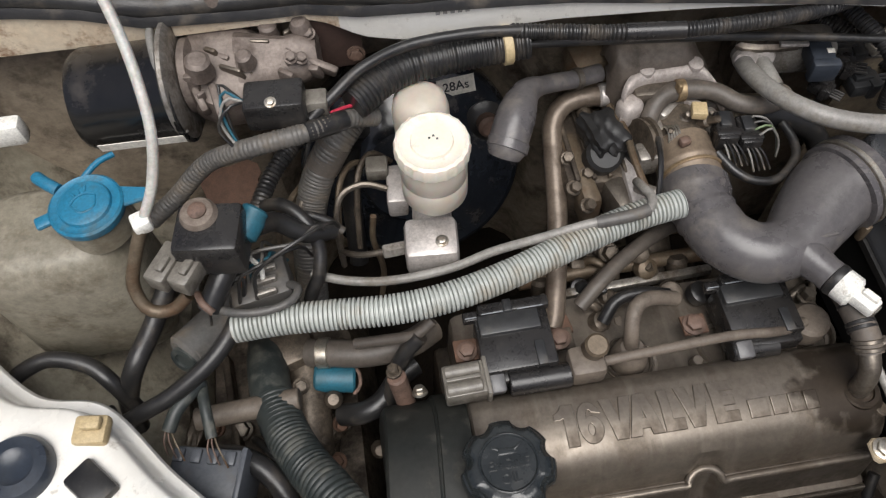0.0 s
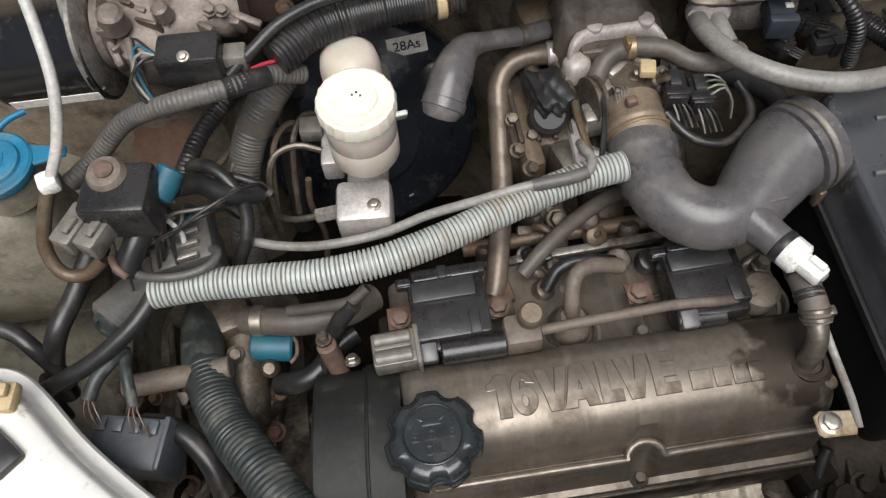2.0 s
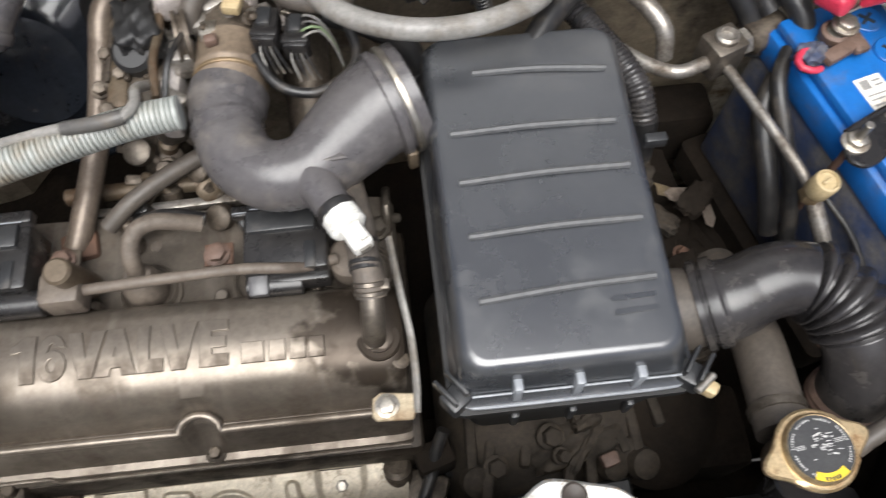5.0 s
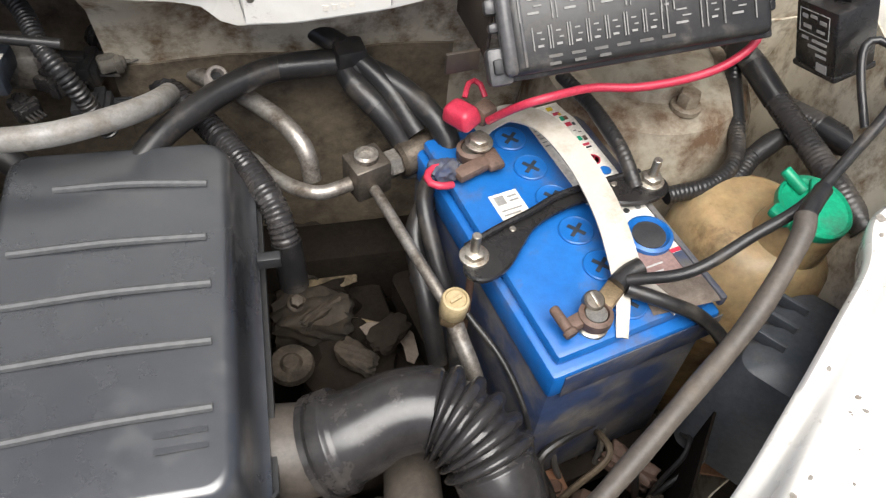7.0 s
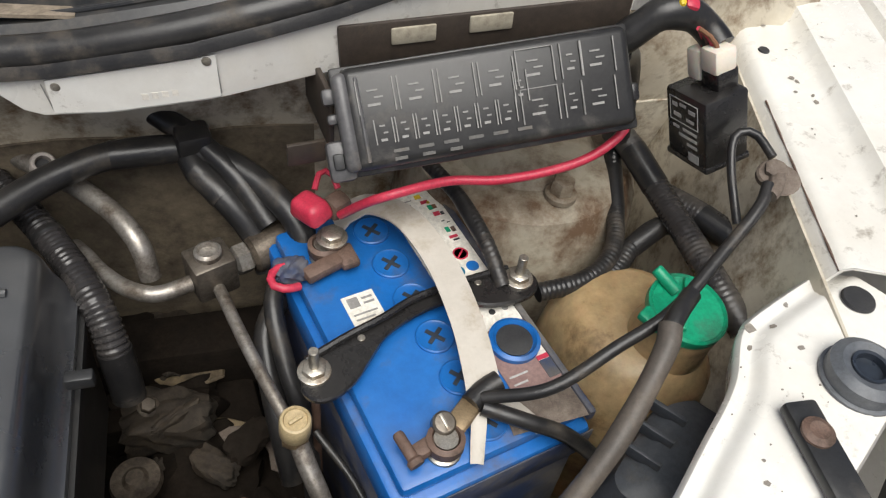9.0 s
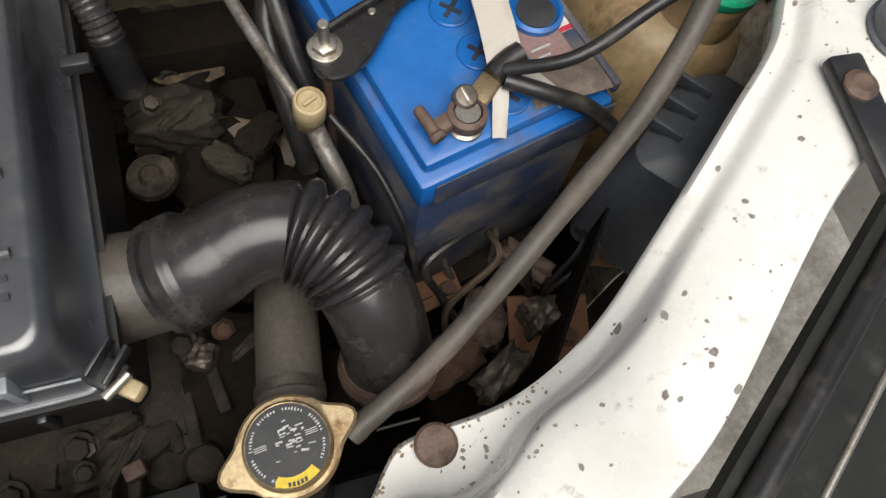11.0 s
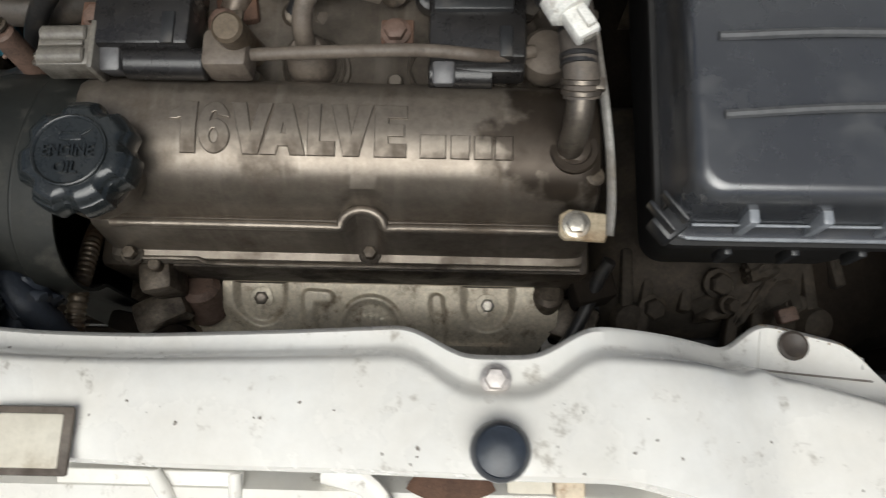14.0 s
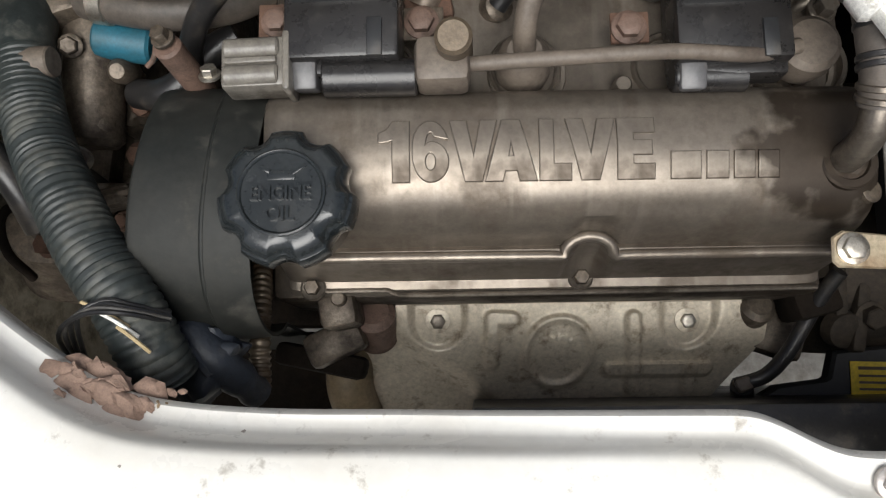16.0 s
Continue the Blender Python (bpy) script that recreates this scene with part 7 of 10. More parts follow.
part("inner_pipe", tube([(1.240, 0.358, 0.953), (1.252, 0.370, 0.957), (1.27, 0.385, 0.955)], 0.007, seg=14), DARKRUB, sh)
for i, (pts, r) in enumerate((([(1.30, 0.625, 0.93), (1.325, 0.585, 0.912), (1.335, 0.545, 0.90), (1.338, 0.481, 0.898), (1.340, 0.430, 0.895), (1.348, 0.39, 0.885)], 0.0135), ([(1.34, 0.54, 0.895), (1.362, 0.505, 0.898), (1.380, 0.470, 0.898), (1.388, 0.42, 0.895), (1.395, 0.37, 0.89)], 0.0135), ([(1.32, 0.622, 0.92), (1.312, 0.585, 0.89), (1.300, 0.541, 0.878), (1.278, 0.495, 0.874), (1.245, 0.473, 0.87), (1.20, 0.467, 0.868)], 0.009), ([(1.36, 0.50, 0.89), (1.33, 0.512, 0.882), (1.30, 0.50, 0.872), (1.275, 0.48, 0.865), (1.24, 0.468, 0.86)], 0.010), ([(1.130, 0.595, 0.91), (1.150, 0.548, 0.905), (1.160, 0.50, 0.90), (1.166, 0.465, 0.885)], 0.0075))):
    b = tagged(part("wiring_loom", ribbed_hose(pts, r * 0.92, 0.0045, 0.0004, 14), SNORKEL if i < 2 else DARKRUB), "dark corrugated wiring loom beside the fuse box", "wiring loom", "looms by the inner wing")
    part("tape_band", tube(pts[1:3], r * 0.95, seg=14), DARKRUB, b)
hose("taped_loom", [(1.262, 0.575, 1.030), (1.281, 0.572, 1.050), (1.297, 0.570, 1.064), (1.320, 0.568, 1.062), (1.336, 0.560, 1.052), (1.341, 0.548, 1.046)], lambda u, s: 0.0105 + 0.003 * math.sin(2.6 * u + 0.3) + 0.0008 * math.sin(130 * s), DARKRUB, "black taped wiring bundle above the relay", "wiring loom")
hose("taped_loom", [(1.268, 0.572, 1.028), (1.290, 0.592, 1.01), (1.305, 0.60, 0.97), (1.31, 0.595, 0.92)], 0.013, DARKRUB, "black taped wiring bundle beside the fuse box", "wiring loom")
b = part("tape_mark", box((0.012, 0.010, 0.008), frame_of((1.313, 0.563, 1.074), (1, -0.2, -0.2), (0, -0.5, 1)), 0.003), RED)
part("tape_band", box((0.006, 0.0104, 0.0084), frame_of((1.305, 0.565, 1.0755), (1, -0.2, -0.2), (0, -0.5, 1)), 0.003), YELLOW, b)
tagged(b, "red and yellow tape tag on the wiring", "tape")
lug = tagged(part("earth_lug", rod(0.012, 0.008, along((1.366, 0.462, 0.984), (-0.3, -0.2, 1)), 0.2, 16), CORRODED), "corroded earth lug bolted to the inner wing", "earth lug")
part("bolt", hexbolt(along((1.366, 0.462, 0.990), (-0.3, -0.2, 1)), 0.008, 0.007), CORRODED, lug)
part("cable_eye", lathe([(0.013, 0), (0.014, 0.002), (0.010, 0.004)], along((1.370, 0.455, 0.986), (-0.3, -0.2, 1)), 18), CORRODED, lug)
part("crimp", tube([(1.366, 0.456, 0.990), (1.358, 0.446, 0.990), (1.350, 0.440, 0.988)], 0.006, seg=10), CORRODED, lug)
hose("earth_wire", [(1.366, 0.470, 0.998), (1.360, 0.492, 1.004), (1.346, 0.495, 1.0), (1.338, 0.475, 0.985), (1.335, 0.44, 0.96)], 0.0035, DARKRUB, "thin black earth wire", "cable")
lamp = thing("lamp_housing", (1.24, 0.30, 0.70), "black plastic back of the headlamp", "headlamp")
part("shell", stack([loop(0, 0, w, d, 0.015, (lambda zz: lambda x, y: zz)(z)) for z, w, d in ((0, 0.13, 0.10), (0.10, 0.13, 0.10), (0.14, 0.11, 0.08), (0.15, 0.08, 0.05))]), LAMPGREY, lamp).matrix_basis = Matrix.Translation((1.275 * U, 0.312 * U, 0.70 * U)) @ Matrix.Rotation(radians(40), 4, "Z")
for i in range(3):
    part("fin", box((0.004, 0.03, 0.012), yaw((1.235 + 0.018 * i, 0.318 + 0.015 * i, 0.852), 40), 0.001), LAMPGREY, lamp)

# ---- ignition coils and leads ----
def ignition_coil(m, label):
    c = new("ignition_coil")
    c.empty_display_size = 0.02
    c.location = ORIGIN[c] = (m @ Vector((0, 0, 0))) * U
    tagged(c, label, "ignition coil", "ignition coils on the valve cover")
    part("coil_body", box((0.075, 0.062, 0.040), m @ Matrix.Translation((0, 0.012, 0.018)), 0.003), FUSEBLK, c)
    part("core", box((0.062, 0.022, 0.046), m @ Matrix.Translation((-0.003, 0.030, 0.020)), 0.002), BLACK, c)
    part("step", box((0.070, 0.012, 0.022), m @ Matrix.Translation((0.002, -0.020, 0.016)), 0.003), FUSEBLK, c)
    rail = part("rail", box((0.072, 0.012, 0.012), m @ Matrix.Translation((0.004, 0.046, 0.040)), 0.002), FUSEBLK, c)
    part("rail_end", box((0.016, 0.011, 0.010), m @ Matrix.Translation((-0.040, 0.043, 0.036)), 0.002), FUSEBLK, rail)
    part("rail_notch", box((0.009, 0.014, 0.014), m @ Matrix.Translation((-0.002, 0.046, 0.041)), 0.0015), BLACK, rail)
    for x, w in ((-0.018, 0.022), (0.020, 0.026), (-0.040, 0.012)):
        part("pale_edge", box((w, 0.0012, 0.0012), m @ Matrix.Translation((x, 0.0402, 0.0462 - 0.0045 * (x < -0.03))), 0.0003), EDGEGREY, rail)
    part("wedge", box((0.018, 0.022, 0.024), m @ Matrix.Translation((-0.026, -0.0225, 0.018)) @ Matrix.Rotation(0.25, 4, "X"), 0.003), GREYLID, c)
    part("body_web", box((0.010, 0.026, 0.003), m @ Matrix.Translation((0.022, -0.006, 0.0385)), 0.001), BLACK, c)
    return c


c1 = ignition_coil(Matrix.Translation((0.252, 0.394, 0.812)), "black ignition coil with a grey plug and rusty mounts")
part("tower", rod(0.0125, 0.062, along((0.238, 0.3675, 0.832), (1, 0.0, -0.02)), 0.1, 20), FUSEBLK, c1)
part("mount_plate", box((0.026, 0.024, 0.004), Matrix.Translation((0.204, 0.414, 0.822)), 0.001), RUST, c1, "rust brown mounting ear")
part("mount_bolt", hexbolt(Matrix.Translation((0.204, 0.412, 0.824)), 0.008, 0.008), PINKRUST, c1)
part("mount_bolt", hexbolt(Matrix.Translation((0.302, 0.414, 0.812)), 0.009, 0.009), PINKRUST, c1)
part("mount_plate", box((0.030, 0.024, 0.004), Matrix.Translation((0.302, 0.414, 0.810)), 0.001), CAST, c1)
plug = part("plug", box((0.044, 0.034, 0.026), yaw((0.196, 0.3745, 0.836), 1), 0.003), GREYPL, c1, "dusty grey connector")
for dy in (-0.010, 0.0, 0.010):
    part("plug_rib", box((0.034, 0.004, 0.004), yaw((0.194, 0.3745 + dy, 0.850), 1), 0.001), GREYPL, plug)
for dy in (-0.009, 0.009):
    part("plug_barrel", rod(0.0072, 0.036, along((0.176, 0.3745 + dy, 0.846), (1, 0.02, 0)), 0.2, 16), GREYPL, plug)
part("plug_collar", box((0.005, 0.040, 0.030), yaw((0.217, 0.3745, 0.836), 1), 0.002), GREYPL, plug)
c2 = ignition_coil(Matrix.Translation((0.508, 0.392, 0.795)), "black ignition coil dusted with oil and grime")
part("mount_plate", box((0.026, 0.022, 0.004), Matrix.Translation((0.444, 0.405, 0.812)), 0.001), RUST, c2)
part("mount_bolt", hexbolt(Matrix.Translation((0.443, 0.404, 0.814)), 0.009, 0.009), PINKRUST, c2)
part("tower", rod(0.011, 0.05, along((0.47, 0.3690, 0.812), (1, 0.0, -0.04)), 0.1, 18), FUSEBLK, c2)
lead = thing("ignition_lead", (0.44, 0.375, 0.80), "dusty grey-brown ignition lead with rubber boots", "ignition lead")
bm = box((0.036, 0.032, 0.032), Matrix.Translation((0.317, 0.374, 0.832)), 0.006)
part("boot_block", bm, DUSTBROWN, lead)
part("boot_stem", rod(0.012, 0.07, along((0.325, 0.392, 0.80), (0, -0.2, 1)), 0.2, 18), BROWNPIPE, lead)
part("cable", tube([(0.33, 0.373, 0.835), (0.345, 0.373, 0.837), (0.396, 0.374, 0.839), (0.468, 0.377, 0.836), (0.52, 0.376, 0.829), (0.552, 0.384, 0.822)], 0.0052, seg=12), DUSTBROWN, lead)
part("boot_end", lathe([(0.010, 0), (0.019, 0.006), (0.021, 0.018), (0.020, 0.03), (0.016, 0.034), (0.008, 0.035)], Matrix.Translation((0.563, 0.388, 0.785)), 28), DUSTBROWN, lead)
boot = thing("plug_boot", (0.372, 0.388, 0.78), "dusty rubber spark plug boot with a curved lead", "plug boot")
part("boot_cap", lathe([(0.019, 0), (0.020, 0.010), (0.017, 0.028), (0.012, 0.034)], Matrix.Translation((0.372, 0.388, 0.784)), 26), DUSTBROWN, boot)
part("boot_lead", tube([(0.372, 0.390, 0.815), (0.372, 0.402, 0.835), (0.378, 0.418, 0.846), (0.392, 0.427, 0.846), (0.41, 0.43, 0.838), (0.43, 0.432, 0.825)], 0.008), DUSTBROWN, boot)

for x, y in ((0.374, 0.384), (0.232, 0.362), (0.500, 0.366), (0.566, 0.386)):
    part("plug_well", lathe([(0.0235, -0.006), (0.0245, 0.002), (0.0275, 0.003), (0.0290, -0.001), (0.0290, -0.006)], TIP @ Matrix.Translation((x, y, 0.784)), 32), COVER, engine)

# ---- hoses over the middle ----
b = thing("corrugated_sleeve", (0.20, 0.44, 0.905), "pale grey corrugated plastic sleeve across the engine", "corrugated hose")
LINE = [(-0.012, 0.441, 0.903), (0.035, 0.440, 0.905), (0.087, 0.436, 0.905), (0.140, 0.432, 0.905), (0.195, 0.436, 0.905), (0.252, 0.449, 0.905), (0.312, 0.468, 0.905), (0.362, 0.483, 0.906), (0.40, 0.491, 0.908), (0.437, 0.496, 0.908)]
part("ringed_tube", tube(LINE, corrugated(0.0148, 0.0043, 0.0032, 0.26), step=0.00072, seg=20), PALELOOM, b, angle=30)
part("wire_core", tube(LINE[:-1], 0.0105, seg=10), DARKRUB, b, "dark wires inside the sleeve")
vac = tagged(part("vacuum_pipe", tube([(0.06, 0.505, 0.868), (0.10, 0.490, 0.868), (0.144, 0.481, 0.872), (0.20, 0.481, 0.878), (0.245, 0.484, 0.893), (0.293, 0.481, 0.910), (0.34, 0.482, 0.920), (0.378, 0.480, 0.926), (0.396, 0.483, 0.927), (0.404, 0.497, 0.925), (0.401, 0.517, 0.918), (0.405, 0.535, 0.90)], 0.0048), GREYTUBE), "thin grey vacuum pipe resting on the corrugated sleeve", "pipe")
part("heat_sleeve", tube([(0.345, 0.4815, 0.9205), (0.378, 0.480, 0.926), (0.396, 0.483, 0.927)], 0.0064), LOOM, vac)
pipe = thing("coolant_pipe", (0.33, 0.55, 0.78), "brown stained metal coolant pipe", "pipe")
part("pipe", tube([(0.302, 0.438, 0.79), (0.310, 0.46, 0.80), (0.331, 0.546, 0.830), (0.340, 0.615, 0.860), (0.345, 0.645, 0.876), (0.360, 0.660, 0.888), (0.385, 0.664, 0.892), (0.418, 0.660, 0.892)], 0.0115, seg=16), STAINPIPE, pipe)
part("end_sleeve", rod(0.0135, 0.018, along((0.400, 0.663, 0.893), (1, -0.05, 0)), 0.15, 18), WHITEALU, pipe, "pale sleeve at the end")
part("base_flange", box((0.035, 0.03, 0.012), yaw((0.305, 0.44, 0.788), 10), 0.004), RUST, pipe)
b = hose("booster_hose", [(0.272, 0.572, 0.928), (0.278, 0.581, 0.938), (0.290, 0.603, 0.949), (0.307, 0.632, 0.950), (0.335, 0.650, 0.938), (0.372, 0.663, 0.925), (0.40, 0.672, 0.92)], lambda u, s: (0.0205 if u > 0.04 else 0.017) - 0.0105 * max(0.0, min(1.0, (u - 0.25) / 0.3)), RUBBER, "grey moulded rubber vacuum elbow", seg=22)
part("end_cuff", lathe([(0.0195, -0.004), (0.0218, -0.003), (0.0218, 0.006), (0.0200, 0.008)], along((0.2765, 0.578, 0.935), (0.45, 0.75, 0.5)), 26), RUBBER, b)
part("spring_clip", lathe([(0.0106, -0.004), (0.0120, -0.003), (0.0120, 0.003), (0.0106, 0.004)], along((0.372, 0.663, 0.925), (0.95, 0.28, -0.15)), 20), OILALU, b)
b = thing("manifold_hose", (0.50, 0.63, 0.89), "grimy rubber hose with brass clamps behind the throttle", "hose")
part("hose_body", tube([(0.437, 0.600, 0.890), (0.441, 0.611, 0.906), (0.454, 0.6245, 0.917), (0.477, 0.630, 0.920), (0.5125, 0.623, 0.919), (0.5365, 0.604, 0.915), (0.5695, 0.599, 0.912), (0.5916, 0.614, 0.910)], 0.0102), HOSEBROWN, b)
part("clamp", lathe([(0.0106, -0.005), (0.0122, -0.004), (0.0122, 0.004), (0.0106, 0.005)], along((0.478, 0.630, 0.920), (1, -0.05, 0.02)), 24), BRASS, b)
part("clamp_ear", box((0.005, 0.010, 0.012), yaw((0.472, 0.624, 0.932), 10), 0.002), BRASS, b)
gh = hose("grey_hose", [(0.556, 0.665, 0.925), (0.549, 0.635, 0.935), (0.552, 0.598, 0.945), (0.568, 0.562, 0.952), (0.60, 0.536, 0.953), (0.645, 0.522, 0.952), (0.695, 0.524, 0.950), (0.74, 0.543, 0.945), (0.765, 0.575, 0.93), (0.772, 0.61, 0.91)], 0.0098, GREYTUBE, "pale grey rubber hose looping over the air cleaner", seg=16)
gk = hose("grey_hose", [(0.575, 0.672, 0.922), (0.571, 0.640, 0.93), (0.575, 0.61, 0.925)], 0.009, GREYTUBE, "short pale grey rubber hose", seg=14)
for x, own in ((0.5535, gh), (0.5735, gk)):
    part("hose_collar", lathe([(0.0102, -0.006), (0.0122, -0.005), (0.0126, 0.004), (0.0104, 0.007)], along((x, 0.649, 0.931), (-0.1, -0.95, 0.3)), 22, lobes=lambda a: 1 + 0.05 * math.sin(3 * a)), WHITEALU, own, "scraped metal collar")
bm = box((0.085, 0.045, 0.040), yaw((0.625, 0.672, 0.912), -8), 0.01)
tagged(part("map_housing", bm, ALU), "grey cast housing at the firewall", "housing")
for x, y, z, s, mt in ((0.672, 0.645, 0.905, 0.03, FUSEBLK), (0.69, 0.668, 0.90, 0.04, DARKRUB), (0.70, 0.63, 0.885, 0.035, BLACK), (0.72, 0.66, 0.91, 0.024, GREYPL), (0.645, 0.625, 0.895, 0.026, FUSEBLK)):
    pm = yaw((x, y, z), 900 * x)
    bm = box((s * 0.72, s, s * 0.5), pm, 0.003)
    box((s * 0.9, s * 0.3, s * 0.62), pm @ Matrix.Translation((0, s * 0.2, 0)), 0.002, bm)
    box((s * 0.25, s * 0.6, s * 0.2), pm @ Matrix.Translation((0, -s * 0.1, s * 0.3)), 0.0015, bm)
    for k in (-0.28, -0.1, 0.1, 0.28):
        rod(s * 0.055, s * 0.5, pm @ Matrix.Translation((k * s * 0.8, s * 0.45, 0)) @ Matrix.Rotation(radians(-90), 4, "X"), 0.1, 8, bm)
    tagged(part("wiring_plug", bm, mt), "electrical plug by the firewall", "plug", "plugs by the firewall")
hose("plug_cable", [(0.498, 0.556, 0.900), (0.5114, 0.533, 0.894), (0.530, 0.521, 0.889), (0.556, 0.521, 0.886), (0.583, 0.542, 0.886), (0.589, 0.562, 0.890), (0.583, 0.585, 0.895)], 0.0048, DARKRUB, "black cable looping behind the intake duct", "cable", seg=12)
hose("taped_loom", [(0.56, 0.60, 0.90), (0.60, 0.595, 0.885), (0.635, 0.585, 0.86), (0.65, 0.56, 0.82)], 0.013, DARKRUB, "black taped wiring bundle behind the duct", "wiring loom")
for i, mt in enumerate((GREYTUBE, LOOM, GREENISH, GREYTUBE)):
    hose("thin_wire", [(0.538, 0.588 - 0.008 * i, 0.903), (0.546, 0.586 - 0.008 * i, 0.913), (0.559, 0.579 - 0.004 * i, 0.912), (0.570, 0.568 - 0.002 * i, 0.895), (0.575, 0.560, 0.87)], 0.0013, mt, "thin pale wire by the throttle plugs", "wire", seg=8)
b = part("pipe_bracket", plate(smoothed([(0.5404, 0.6547), (0.5500, 0.6700), (0.5679, 0.6788), (0.6090, 0.6732), (0.6240, 0.6560), (0.6160, 0.6420), (0.5728, 0.6441)], 1), 0.012, Matrix.Translation((0, 0, 0.938)), 0.004), OILALU)
part("bright_strip", box((0.030, 0.013, 0.004), yaw((0.6010, 0.6470, 0.951), -9), 0.001), WHITEALU, b, "scraped bright strip")
part("bracket_bolt", hexbolt(Matrix.Translation((0.5720, 0.6620, 0.950)), 0.007, 0.006), CAST, b)
tagged(b, "dirty aluminium pipe union bracket below the cowl", "bracket")
b = part("sensor_plug", box((0.026, 0.042, 0.022), yaw((0.632, 0.634, 0.932), -8), 0.004), NAVY)
part("plug_collar", box((0.030, 0.012, 0.026), yaw((0.630, 0.619, 0.931), -8), 0.003), NAVY, b)
part("plug_mark", box((0.008, 0.007, 0.001), yaw((0.640, 0.634, 0.9435), -8), 0.0003), LABEL, b, "small white mark")
tagged(b, "dark blue-grey sensor plug below the cowl", "plug")

# thin plate and bolt added where the firewall is dark reddish brown
b = part("firewall_patch", box((0.052, 0.004, 0.075), frame_of((0.122, 0.690, 1.005), (1, -0.03, 0.02)), 0.0015), RUSTPATCH)
part("patch_bolt", hexbolt(along((0.140, 0.687, 0.985), (0, -1, 0.1)), 0.007, 0.006), PINKRUST, b)
tagged(b, "reddish-brown plate added over the firewall's dark brown area", "plate")

# cables along the cowl
hose("cowl_harness", [(0.090, 0.590, 1.005), (0.115, 0.603, 1.018), (0.145, 0.622, 1.028), (0.19, 0.640, 1.030), (0.25, 0.646, 1.028), (0.30, 0.645, 1.024)], 0.0055, DARKRUB, "shiny black cable below the cowl", "cable")
b = thing("cowl_hose", (0.22, 0.64, 0.99), "black ringed hose tied to the cowl", "hose")
part("ringed_hose", ribbed_hose([(0.13, 0.605, 1.0), (0.16, 0.628, 1.002), (0.187, 0.640, 1.002), (0.233, 0.647, 1.002), (0.284, 0.649, 1.004), (0.31, 0.648, 1.006)], 0.0175, 0.005, 0.0014, 20), DARKRUB, b)
part("tie", lathe([(0.018, -0.005), (0.0198, -0.004), (0.0198, 0.004), (0.018, 0.005)], along((0.287, 0.649, 1.004), (1, 0.04, 0.02)), 24), TANPL, b, "tan plastic tie")
b = thing("cowl_harness", (0.45, 0.62, 1.02), "black ringed loom clipped along the cowl edge", "wiring loom")
LINE = [(0.29, 0.648, 1.022), (0.354, 0.636, 1.020), (0.400, 0.629, 1.018), (0.456, 0.621, 1.018), (0.527, 0.618, 1.018), (0.565, 0.619, 1.018), (0.605, 0.625, 1.016), (0.635, 0.640, 1.006)]
part("ringed_sleeve", ribbed_hose(LINE, 0.0078, 0.0042, 0.0011, 16), DARKRUB, b)
part("tape", tube([LINE[2], LINE[3]], 0.0086, seg=16), FUSEBLK, b)
b = thing("cowl_loom", (0.645, 0.61, 0.99), "black ringed loom dropping behind the air cleaner", "wiring loom")
part("ringed_sleeve", ribbed_hose([(0.622, 0.700, 0.985), (0.650, 0.680, 0.975), (0.667, 0.655, 0.968), (0.683, 0.617, 0.960), (0.700, 0.600, 0.935), (0.715, 0.600, 0.88)], 0.0085, 0.0045, 0.0012, 18), DARKRUB, b)
hose("cowl_harness", [(0.31, 0.652, 0.998), (0.40, 0.648, 0.99), (0.52, 0.64, 0.98), (0.60, 0.632, 0.972), (0.70, 0.615, 0.965)], 0.0045, DARKRUB, "thin dark cable under the cowl", "cable")

# ---- brakes ----
boost = thing("brake_booster", (0.188, 0.745, 0.55), "black painted brake booster drum", "brake booster")
bmx = along((0.188, 0.745, 0.708), (0, -1, 0.5))
part("drum", lathe([(0.149, -0.10), (0.153, -0.035), (0.153, -0.018), (0.149, -0.006), (0.140, 0.0), (0.118, 0.004), (0.108, 0.012), (0.078, 0.020), (0.068, 0.030), (0.03, 0.032)], bmx, 72), BOOSTBLUE, boost)
st = part("part_label", box((0.050, 0.024, 0.0006), frame_of((0.2576, 0.7896 - 0.002, 0.8061 + 0.001), (1, 0.05, 0.05), (0, -1, 0.5)), 0), LABEL, boost, "white sticker with black characters")
part("print", writing("28As", 0.034, 0.012, 0.0005, frame_of((0.2406, 0.783, 0.8025), (1, 0.05, 0.05), (0, -1, 0.5)), 0.01), INK, st)
part("valve_grommet", lathe([(0.014, 0), (0.026, 0.002), (0.028, 0.008), (0.019, 0.013)], along((0.2915, 0.766, 0.7600), (0, -1, 0.5)), 28), DARKRUB, boost)
part("check_valve", rod(0.015, 0.03, along((0.2915, 0.766, 0.7600), (0.1, -1, 0.4)), 0.3, 16), PINKRUST, boost)
part("stamp_bars", bars([(-0.015 + 0.013 * i, 0.004 * i, 0.007, 0.010) for i in range(3)], frame_of((0.2446, 0.696, 0.622), (1, 0.2, 0.4), (0, -1, 0.5))), PALEINK, boost)
mc = thing("brake_master_cylinder", (0.19, 0.56, 0.84), "aluminium brake master cylinder", "master cylinder")
part("barrel", lathe([(0.024, 0), (0.024, 0.10), (0.021, 0.105), (0.021, 0.205), (0.018, 0.212)], along((0.208, 0.712, 0.845), (-0.10, -1, 0.14)), 28), WHITEALU, mc)
part("front_block", box((0.055, 0.048, 0.042), yaw((0.186, 0.514, 0.872), -5), 0.007), WHITEALU, mc)
part("bleed_bolt", hexbolt(Matrix.Translation((0.196, 0.505, 0.893)), 0.005, 0.005), STEEL, mc)
part("union", rod(0.008, 0.03, along((0.165, 0.52, 0.868), (-1, 0, -0.1)), 0.2, 6), ALU, mc)
